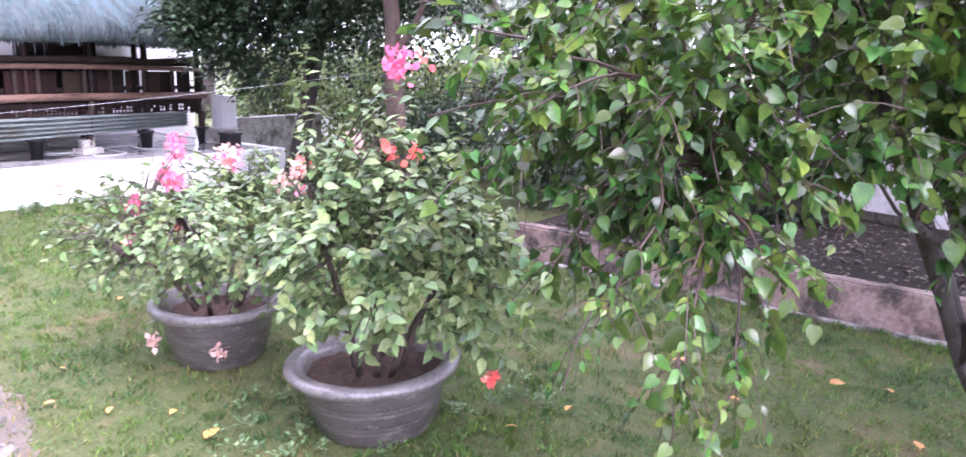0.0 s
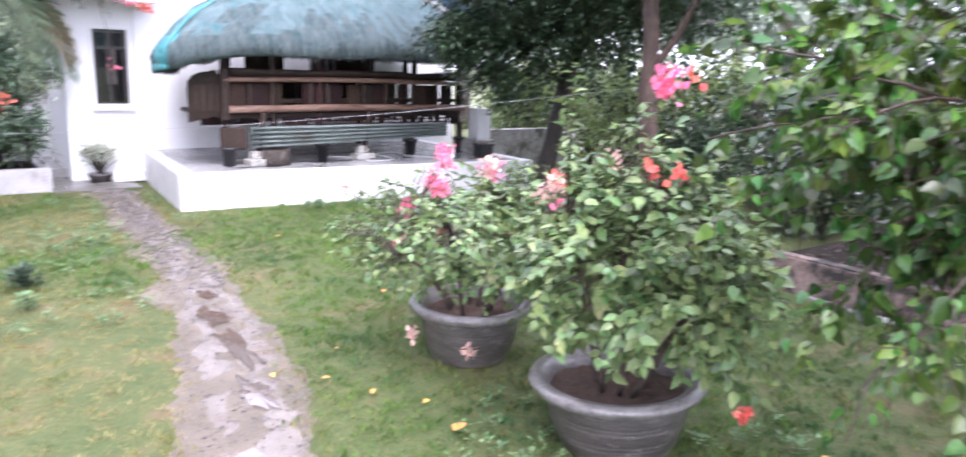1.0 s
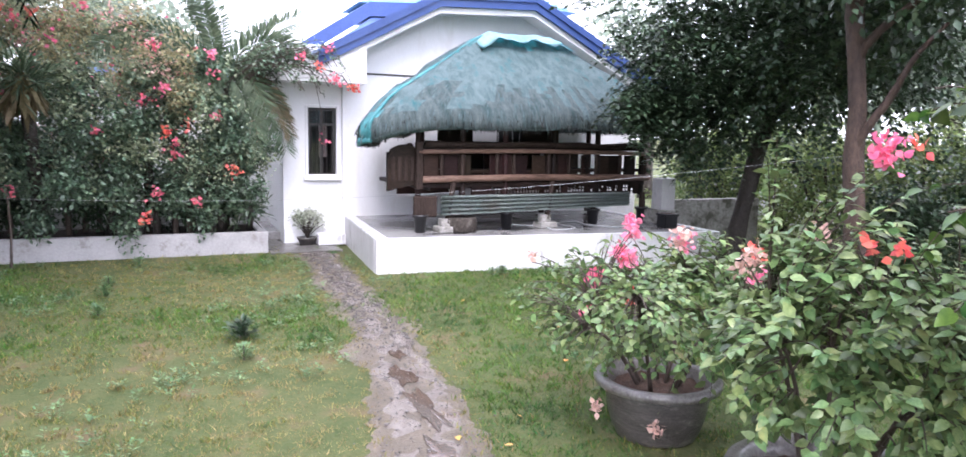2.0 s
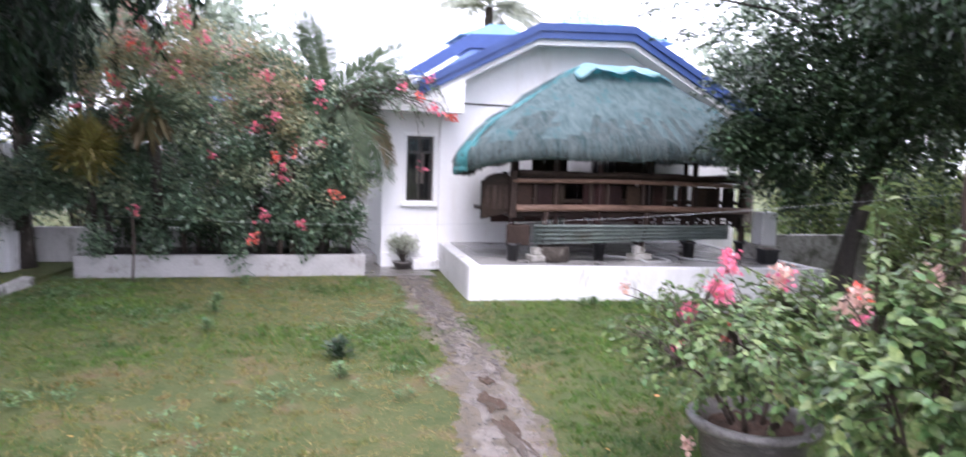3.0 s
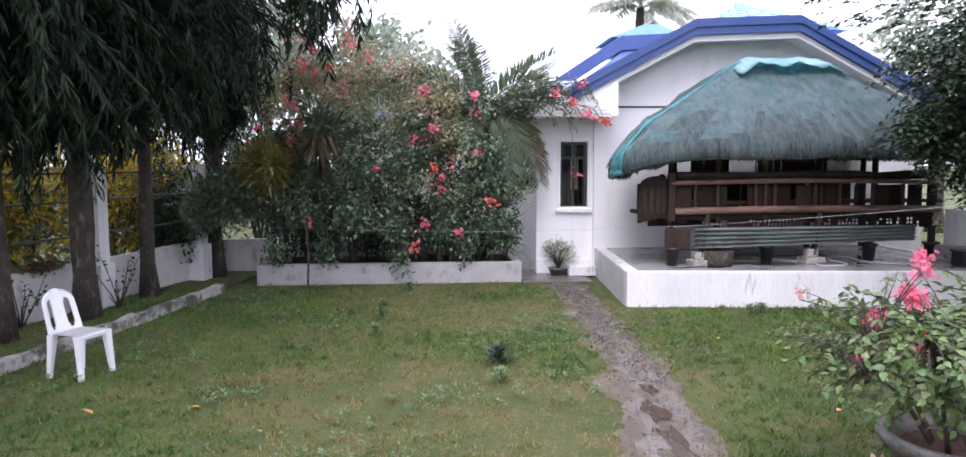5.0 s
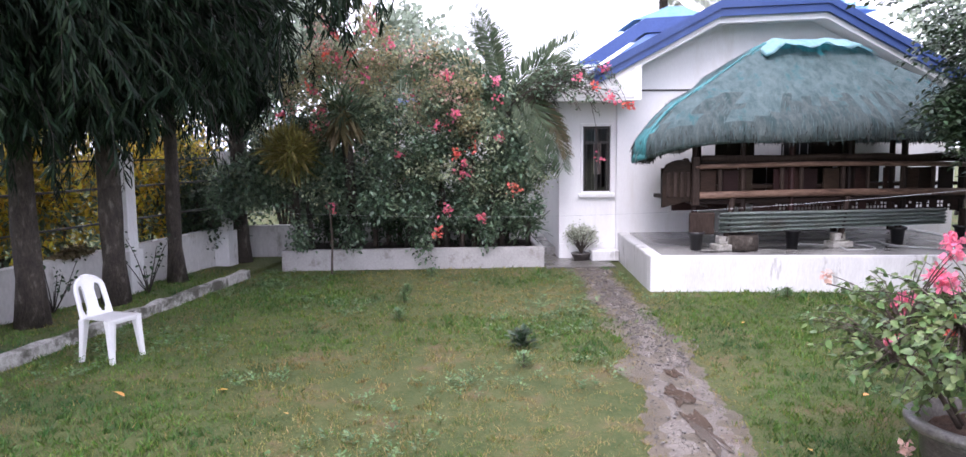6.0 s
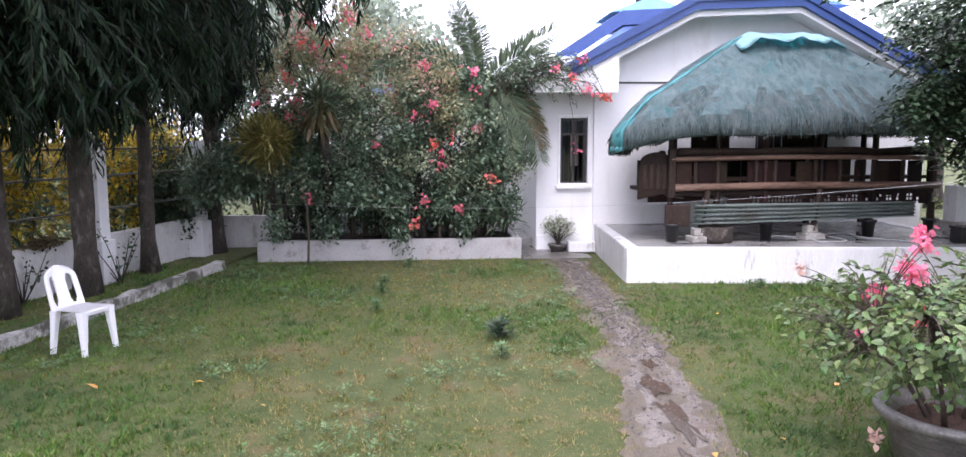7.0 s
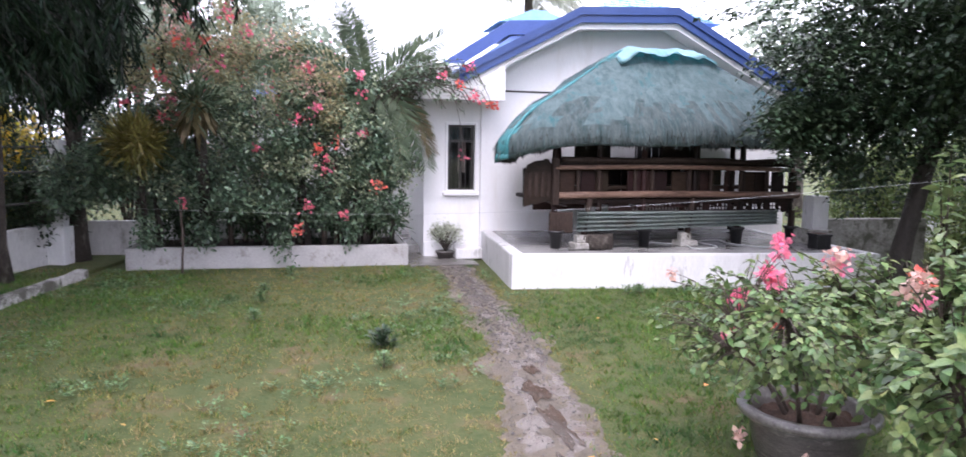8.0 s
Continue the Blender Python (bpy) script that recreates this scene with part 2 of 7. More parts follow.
M_LEAF_NEAR1 = leaf_paint("shrub_single_leaf", (0.026, 0.075, 0.016), (0.125, 0.22, 0.038), each="object", spread=0.65, rough=0.28, through_light=0.42, spec=0.5)
M_YELLOWLEAF = leaf_paint("yellowed_leaf", (0.42, 0.36, 0.06), (0.55, 0.5, 0.16), spread=0.2)
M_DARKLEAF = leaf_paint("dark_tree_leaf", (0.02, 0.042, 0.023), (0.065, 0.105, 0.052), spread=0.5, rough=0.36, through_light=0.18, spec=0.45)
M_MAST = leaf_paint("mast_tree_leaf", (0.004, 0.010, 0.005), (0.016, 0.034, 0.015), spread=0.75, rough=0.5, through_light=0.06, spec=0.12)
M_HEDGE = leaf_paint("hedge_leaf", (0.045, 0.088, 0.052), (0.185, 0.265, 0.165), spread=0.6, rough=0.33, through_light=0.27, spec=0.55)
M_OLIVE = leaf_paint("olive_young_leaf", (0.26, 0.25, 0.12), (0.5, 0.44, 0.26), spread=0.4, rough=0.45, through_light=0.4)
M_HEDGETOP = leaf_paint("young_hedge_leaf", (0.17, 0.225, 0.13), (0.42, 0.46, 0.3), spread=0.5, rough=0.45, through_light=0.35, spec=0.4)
M_BRIGHTSHRUB = leaf_paint("light_shrub_leaf", (0.1, 0.165, 0.05), (0.3, 0.37, 0.14), spread=0.5, rough=0.36, through_light=0.35)
M_PALESHRUB = leaf_paint("variegated_shrub_leaf", (0.3, 0.34, 0.24), (0.55, 0.58, 0.48), spread=0.3, rough=0.4, through_light=0.35)
M_TUFT = leaf_paint("olive_tuft_leaf", (0.15, 0.145, 0.04), (0.33, 0.29, 0.09), spread=0.4, rough=0.45)
M_PALM = leaf_paint("palm_leaflet", (0.04, 0.07, 0.04), (0.12, 0.16, 0.09), spread=0.4, rough=0.55, through_light=0.2, spec=0.2)
M_DRYPALM = leaf_paint("dry_palm_leaflet", (0.09, 0.075, 0.035), (0.19, 0.15, 0.085), spread=0.3, rough=0.55, spec=0.25)
M_CROTON = leaf_paint("yellow_croton_leaf", (0.6, 0.42, 0.03), (0.75, 0.6, 0.1), spread=0.5, rough=0.3)
# Distance haze is put into the pale colour of these two leaves.
M_FARLEAF = leaf_paint("hazed_far_tree_leaf", (0.22, 0.28, 0.21), (0.38, 0.43, 0.34), spread=0.35, rough=0.5, through_light=0.5)
M_FARPALM = leaf_paint("hazed_coconut_leaflet", (0.36, 0.39, 0.32), (0.5, 0.52, 0.45), spread=0.3, rough=0.35, through_light=0.6)
M_PINK = leaf_paint("pink_bract", (0.84, 0.14, 0.29), (0.92, 0.34, 0.46), spread=0.2, rough=0.5, through_light=0.35)
M_CORAL = leaf_paint("coral_bract", (0.8, 0.12, 0.09), (0.85, 0.24, 0.2), spread=0.2, rough=0.5, through_light=0.35)
M_RED = leaf_paint("red_bract", (0.72, 0.1, 0.18), (0.86, 0.26, 0.34), spread=0.25, rough=0.5, through_light=0.35)
M_PALEBRACT = leaf_paint("faded_bract", (0.7, 0.4, 0.33), (0.78, 0.55, 0.48), spread=0.2, rough=0.5, through_light=0.3)
M_LITTER = leaf_paint("rotting_leaf", (0.02, 0.015, 0.01), (0.1, 0.07, 0.04), spread=0.5, rough=0.5, through_light=0.05)
M_FALLEN = leaf_paint("fallen_leaf", (0.5, 0.2, 0.05), (0.6, 0.36, 0.1), each="object", spread=0.3, rough=0.5, through_light=0.1)
M_BLUE = material("blue_fascia_paint", (0.03, 0.062, 0.19), (0.05, 0.09, 0.25), 2, 0.35, 0.05, 30)
M_BLUELIGHT = material("light_blue_panel", (0.2, 0.32, 0.6), (0.3, 0.42, 0.7), 2, 0.45, 0.05, 30)
M_TILE = material("pale_blue_roof_tile", (0.2, 0.42, 0.62), (0.36, 0.58, 0.74), 5, 0.4, 0.1, 30, 0.2, each="object")
M_THATCH = material("weathered_grey_thatch", (0.045, 0.075, 0.078), (0.19, 0.24, 0.235), 2.2, 0.85, 1.0, 30, spot=(0.05, 0.1, 0.102), spot_at=0.56, spot_scale=1.6, stretch=(4.5, 4.5, 0.4), bump_far=0.04)
M_NET = material("netted_thatch", (0.06, 0.125, 0.132), (0.22, 0.305, 0.31), 2.2, 0.75, 1.0, 30, spot=(0.035, 0.17, 0.185), spot_at=0.6, spot_scale=1.1, stretch=(4.0, 4.0, 0.4), bump_far=0.04)
M_STRAW = material("eave_shadow_straw", (0.012, 0.014, 0.014), (0.05, 0.055, 0.05), 9, 0.85, 0.0, 40, 0.5, each="island")
M_TEAL = material("teal_net_edge", (0.02, 0.15, 0.165), (0.07, 0.27, 0.285), 5, 0.55, 0.5, 30, bump_far=0.02)
M_SHEET = material("pale_teal_plastic_sheet", (0.22, 0.5, 0.55), (0.5, 0.72, 0.76), 3, 0.35, 0.2, 20)
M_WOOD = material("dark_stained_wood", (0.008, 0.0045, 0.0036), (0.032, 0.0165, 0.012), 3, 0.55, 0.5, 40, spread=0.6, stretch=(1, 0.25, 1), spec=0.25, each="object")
M_BAMBOO = material("weathered_bamboo", (0.075, 0.042, 0.03), (0.24, 0.15, 0.11), 5, 0.55, 0.4, 50, stretch=(1, 0.2, 1), spec=0.3, spot=(0.05, 0.028, 0.02), spot_at=0.57, spot_scale=6)
M_POSTWOOD = material("old_wooden_post", (0.02, 0.013, 0.011), (0.055, 0.038, 0.03), 5, 0.7, 0.5, 40, stretch=(1, 1, 0.25), spec=0.2)
M_GI = material("corrugated_roofing_sheet", (0.22, 0.27, 0.25), (0.4, 0.46, 0.43), 3, 0.45, 0.1, 30, metal=0.2, spot=(0.16, 0.15, 0.12), spot_at=0.62, spot_scale=2)
M_BLACK = material("black_plastic", (0.012, 0.012, 0.013), (0.03, 0.03, 0.032), 6, 0.4, 0.1, 40)
M_HOSE = material("pale_hose", (0.4, 0.42, 0.42), (0.55, 0.56, 0.56), 6, 0.4, 0.0, 40)
M_CHAIR = material("white_plastic", (0.72, 0.72, 0.74), (0.8, 0.8, 0.81), 8, 0.38, 0.05, 50)
M_FRAME = material("window_frame_dark", (0.03, 0.028, 0.028), (0.06, 0.055, 0.05), 5, 0.4, 0.1, 40)
M_CURTAIN = material("curtain_cloth", (0.22, 0.18, 0.17), (0.4, 0.33, 0.3), 6, 0.9, 0.2, 30, stretch=(4, 4, 0.6))
M_DARKROOM = material("dark_room_paint", (0.03, 0.03, 0.032), (0.06, 0.058, 0.06), 2, 0.8, 0.0, 20)
M_WIRE = material("wire_with_raindrops", (0.35, 0.36, 0.37), (0.6, 0.62, 0.63), 8, 0.3, 0.0, 50, metal=0.4)
M_CLEAR = material("torn_clear_plastic", (0.5, 0.52, 0.52), (0.75, 0.77, 0.77), 5, 0.3, 0.2, 30, glow=0.55)
M_GLASS = bpy.data.materials.new("window_glass")
M_GLASS.use_nodes = True
g = M_GLASS.node_tree.nodes["Principled BSDF"]
g.inputs["Transmission Weight"].default_value, g.inputs["Roughness"].default_value, g.inputs["IOR"].default_value = 1.0, 0.02, 1.45
g.inputs["Base Color"].default_value = (0.75, 0.8, 0.8, 1)

# ---- building helpers ----


def thing(name, loc, label, category, group="", kind="", turn=0.0):
    ob = new(name)
    ob.empty_display_size = 0.1
    ob.matrix_basis = pose(*loc, 0, 0, turn)
    return tagged(ob, label, category, group, kind)


def part(name, bm, mat, parent, label="", world=True, smooth=False, kind=""):
    """Links a bmesh or mesh as one mesh object under a thing or under a part."""
    me = bm
    if isinstance(bm, bmesh.types.BMesh):
        me = bpy.data.meshes.new(name)
        bm.to_mesh(me)
        bm.free()
    if mat and not me.materials:
        me.materials.append(mat)
    if smooth:
        me.shade_smooth()
    ob = new(name, me)
    if parent:
        ob.parent = parent
        if world and not parent.parent:
            ob.matrix_parent_inverse = parent.matrix_basis.inverted()
    return tagged(ob, label, kind=kind)


def setting(name, bm, mat, label, category, smooth=False, kind="structure"):
    return tagged(part(name, bm, mat, None, smooth=smooth), label, category, kind=kind)


def box(bm, x0, y0, z0, x1, y1, z1, bevel=0.0, m=None):
    r = bmesh.ops.create_cube(bm, size=1.0)
    for v in r["verts"]:
        v.co = Vector((x0 + (v.co.x + 0.5) * (x1 - x0), y0 + (v.co.y + 0.5) * (y1 - y0), z0 + (v.co.z + 0.5) * (z1 - z0)))
    if m:
        bmesh.ops.transform(bm, matrix=m, verts=r["verts"])
    if bevel:
        es = {e for v in r["verts"] for e in v.link_edges}
        bmesh.ops.bevel(bm, geom=list(es), offset=bevel, segments=2, affect="EDGES", profile=0.5)
    return bm


def boxed(*a, **k):
    return box(bmesh.new(), *a, **k)


def tube(bm, points, radii, n=8, cap=True, wobble=0.0):
    """A swept tube through points with a radius at each."""
    pts = [Vector(p) for p in points]
    rings = []
    side = None
    for i, p in enumerate(pts):
        d = (pts[min(i + 1, len(pts) - 1)] - pts[max(i - 1, 0)]).normalized()
        if side is None:
            side = d.orthogonal().normalized()
        side = (side - d * side.dot(d)).normalized()
        up = d.cross(side)
        r = radii[i] if hasattr(radii, "__len__") else radii
        ring = []
        for k in range(n):
            a = 2 * math.pi * k / n
            q = r * (1 + wobble * noise.noise(p * 4 + Vector((math.cos(a), math.sin(a), 0)) * 1.5))
            ring.append(bm.verts.new(p + side * (math.cos(a) * q) + up * (math.sin(a) * q)))
        rings.append(ring)
    for a, b in zip(rings, rings[1:]):
        for k in range(n):
            bm.faces.new((a[k], a[(k + 1) % n], b[(k + 1) % n], b[k]))
    if cap:
        bm.faces.new(rings[0][::-1])
        bm.faces.new(rings[-1])
    return bm


def lathe(bm, profile, n=40, wobble=0.0):
    rings = []
    for r, z in profile:
        rings.append([bm.verts.new((r * (1 + wobble * math.sin(3 * a + z * 9)) * math.cos(a), r * (1 + wobble * math.cos(2 * a)) * math.sin(a), z))
                      for a in (2 * math.pi * k / n for k in range(n))])
    for a, b in zip(rings, rings[1:]):
        for k in range(n):
            bm.faces.new((a[k], a[(k + 1) % n], b[(k + 1) % n], b[k]))
    return bm


def prism(bm, outline, depth, axis="x", at=0.0):
    """A closed outline of (y, z) or (x, y) pairs pushed along an axis from at to at + depth."""
    def place(u, v, w):
        return {"x": (w, u, v), "y": (u, w, v), "z": (u, v, w)}[axis]
    a = [bm.verts.new(place(u, v, at)) for u, v in outline]
    b = [bm.verts.new(place(u, v, at + depth)) for u, v in outline]
    bm.faces.new(a)
    bm.faces.new(b[::-1])
    for i in range(len(a)):
        j = (i + 1) % len(a)
        bm.faces.new((a[j], a[i], b[i], b[j]))
    bmesh.ops.recalc_face_normals(bm, faces=bm.faces[:])
    return bm


BROAD = (np.array([(0, 0, 0), (-.27, .28, .05), (0, .3, 0), (.27, .28, .05), (-.24, .58, .02), (0, .6, -.03), (.24, .58, .02), (0, 1, -.16)], float),
         [(0, 2, 1), (0, 3, 2), (1, 2, 5, 4), (2, 3, 6, 5), (4, 5, 7), (5, 6, 7)])
DIAMOND = (np.array([(0, 0, 0), (-.3, .45, .07), (0, 1, -.08), (.3, .45, .07)], float), [(0, 2, 1), (0, 3, 2)])
HEART = (np.array([(0, 0, 0), (-.2, .02, .05), (-.33, .17, .07), (-.36, .36, .05), (-.27, .58, .0), (-.14, .79, -.07), (0, 1, -.2), (.14, .79, -.07), (.27, .58, .0), (.36, .36, .05), (.33, .17, .07), (.2, .02, .05),
                   (0, .2, 0), (0, .4, -.02), (0, .6, -.05), (0, .8, -.1)], float),
         [(0, 12, 2, 1), (12, 13, 3, 2), (13, 14, 4, 3), (14, 15, 5, 4), (15, 6, 5), (0, 11, 10, 12), (12, 10, 9, 13), (13, 9, 8, 14), (14, 8, 7, 15), (15, 7, 6)])
BLADE = (np.array([(-.5, 0, 0), (.5, 0, 0), (.3, .6, .05), (0, 1, .25), (-.3, .6, .05)], float), [(0, 1, 2, 4), (4, 2, 3)])
STRIP = (np.array([(0, 0, 0), (-.09, .35, .02), (.09, .35, .02), (-.07, .75, -.03), (.07, .75, -.03), (0, 1, -.1)], float), [(0, 2, 1), (1, 2, 4, 3), (3, 4, 5)])
rng = np.random.default_rng(11)


def unit(a):
    return a / np.maximum(np.linalg.norm(a, axis=-1, keepdims=True), 1e-9)


def leaves(name, at, way, up, size, shape=DIAMOND, width=1.0):
    """One mesh of many leaves: each at a place, tip along way, face towards up."""
    v, f = shape
    at, way, up = (np.asarray(a, float) for a in (at, way, up))
    size = np.broadcast_to(np.asarray(size, float), (len(at),))
    y = unit(way)
    x = unit(np.cross(y, up))
    z = np.cross(x, y)
    k = size[:, None, None]
    co = at[:, None, :] + k * (v[None, :, 0, None] * width * x[:, None, :] + v[None, :, 1, None] * y[:, None, :] + v[None, :, 2, None] * z[:, None, :])
    n, m = len(at), len(v)
    loops, starts, base = [], [], 0
    for face in f:
        starts.append(base)
        loops += face
        base += len(face)
    idx = (np.arange(n)[:, None] * m + np.array(loops)[None, :]).ravel()
    st = (np.arange(n)[:, None] * base + np.array(starts)[None, :]).ravel()
    me = bpy.data.meshes.new(name)
    me.vertices.add(n * m)
    me.vertices.foreach_set("co", co.ravel())
    me.loops.add(len(idx))
    me.loops.foreach_set("vertex_index", idx)
    me.polygons.add(len(st))
    me.polygons.foreach_set("loop_start", st)
    me.update(calc_edges=True)
    return me


def single_leaf(name, mat, shape=BROAD, width=1.0):
    me = leaves(name, [(0, 0, 0)], [(0, 1, 0)], [(0, 0, 1)], 1.0, shape, width)
    me.materials.append(mat)
    me.shade_smooth()
    return me


def leaf_pose(p, way, up, size):
    y = Vector(way).normalized()
    x = y.cross(Vector(up)).normalized()
    z = x.cross(y)
    m = Matrix((x, y, z)).transposed().to_4x4()
    return Matrix.Translation(p) @ m @ Matrix.Diagonal((size, size, size, 1))


def rand_dirs(n):
    return unit(rng.normal(size=(n, 3)))


def cloud(n, centre, radii, shell=0.5, lump=0.35, freq=1.6):
    """Places in a lumpy ellipsoid, denser towards its skin, with the outward way of each."""
    d = rand_dirs(n)
    r = shell + (1 - shell) * rng.random(n) ** 0.6
    k = np.array([1 + lump * noise.noise(Vector(q) * freq + Vector(centre)) * 1.8 for q in d])
    return np.array(centre) + d * (r * k)[:, None] * np.array(radii), d


def bend(a, b, sag, n=6):
    a, b = Vector(a), Vector(b)
    return [a.lerp(b, i / n) + Vector((0, 0, sag * math.sin(math.pi * i / n))) for i in range(n + 1)]

# ---- ground ----


def path_mid(x):
    """Middle and half width of the muddy path at a distance along x."""
    xs = (-14.0, -11.8, -8.1, -6.2, -4.9, -3.6, -2.6, -1.2, 1.0)
    ys = (2.05, 1.95, 1.8, 1.62, 1.4, 1.03, 0.78, 0.5, 0.2)
    ws = (0.3, 0.2, 0.17, 0.21, 0.25, 0.26, 0.27, 0.28, 0.28)
    return float(np.interp(x, xs, ys)), float(np.interp(x, xs, ws))


def ground():
    bm = bmesh.new()
    xs = [-400, -150, -60, -30, -20] + [-16 + 0.4 * i for i in range(50)] + [8, 20, 60, 200, 400]
    ys = [-400, -150, -60, -20] + [-7 + 0.4 * i for i in range(45)] + [15, 25, 60, 200, 400]
    grid = [[bm.verts.new((x, y, 0.012 * noise.noise((x * 0.8, y * 0.8, 0)) + 0.006 * noise.noise((x * 2.5, y * 2.5, 3)) - 0.008)) for y in ys] for x in xs]
    for a, b in zip(grid, grid[1:]):
        for i in range(len(ys) - 1):
            bm.faces.new((a[i], b[i], b[i + 1], a[i + 1]))
    return setting("ground", bm, M_LAWN, "patchy green and yellowish lawn soil, damp after rain", "lawn", smooth=True)


def muddy_path():
    bm = bmesh.new()
    rows = []
    x = 0.8
    while x > -13.2:
        mid, half = path_mid(x)
        ja = 0.10 * noise.noise((x * 2.1, 0, 0)) + 0.06 * noise.noise((x * 6.5, 4, 0)) + 0.025 * noise.noise((x * 19, 4, 0))
        jb = 0.10 * noise.noise((x * 2.1, 9, 0)) + 0.06 * noise.noise((x * 6.5, 14, 0)) + 0.025 * noise.noise((x * 19, 14, 0))
        a, b = mid - half + ja, mid + half + jb
        rows.append([bm.verts.new((x, a + (b - a) * k / 8, 0.011 - 0.012 * (k in (0, 8)) + (0 if k in (0, 8) else 0.012 * noise.noise((x * 3, k, 5)) - 0.004))) for k in range(9)])
        x -= 0.035
    for p, q in zip(rows, rows[1:]):
        for k in range(8):
            bm.faces.new((p[k], q[k], q[k + 1], p[k + 1]))
    return setting("path", bm, M_PATH, "narrow wet muddy footpath worn through the lawn", "path", smooth=True)


def pebbles():
    bm = bmesh.new()
    for i in range(3000):
        x = -1.5 - 11.0 * random.random() ** 0.62
        mid, half = path_mid(x)
        edge = random.choice((-1.0, 1.0)) * random.gauss(1.0, 0.25)
        y = mid + (random.gauss(0, 0.8) if i % 3 or x < -8.5 else edge) * half
        r = random.uniform(0.004, 0.011) * (1.25 if x < -6.5 else 0.9) * (1.8 if i % 17 == 0 else 1.0)
        s = bmesh.ops.create_icosphere(bm, subdivisions=1, radius=r)
        bmesh.ops.transform(bm, matrix=Matrix.Translation((x, y, 0.016)) @ Matrix.Diagonal((1, random.uniform(0.6, 1.2), 0.6, 1)), verts=s["verts"])
    return setting("gravel", bm, M_PEBBLE, "small grey pebbles scattered along the muddy path", "gravel", kind="stuff")


def kerb_line(x):
    """The lawn-side foot of the left kerb."""
    return -4.3 + (-7.28 - x) * 0.197


def lawn_noise(x, y, step, scale, seed):
    """Noise over the lawn, worked out on a grid and read between its knots."""
    u, v = (x + 14.0) / step, (y + 6.0) / step
    nx, ny = int(u.max()) + 2, int(v.max()) + 2
    grid = np.array([[noise.noise(((i * step - 14.0) * scale, (j * step - 6.0) * scale, seed)) for j in range(ny)] for i in range(nx)])
    i, j = u.astype(int), v.astype(int)
    fu, fv = u - i, v - j
    return (grid[i, j] * (1 - fv) + grid[i, j + 1] * fv) * (1 - fu) + (grid[i + 1, j] * (1 - fv) + grid[i + 1, j + 1] * fv) * fu


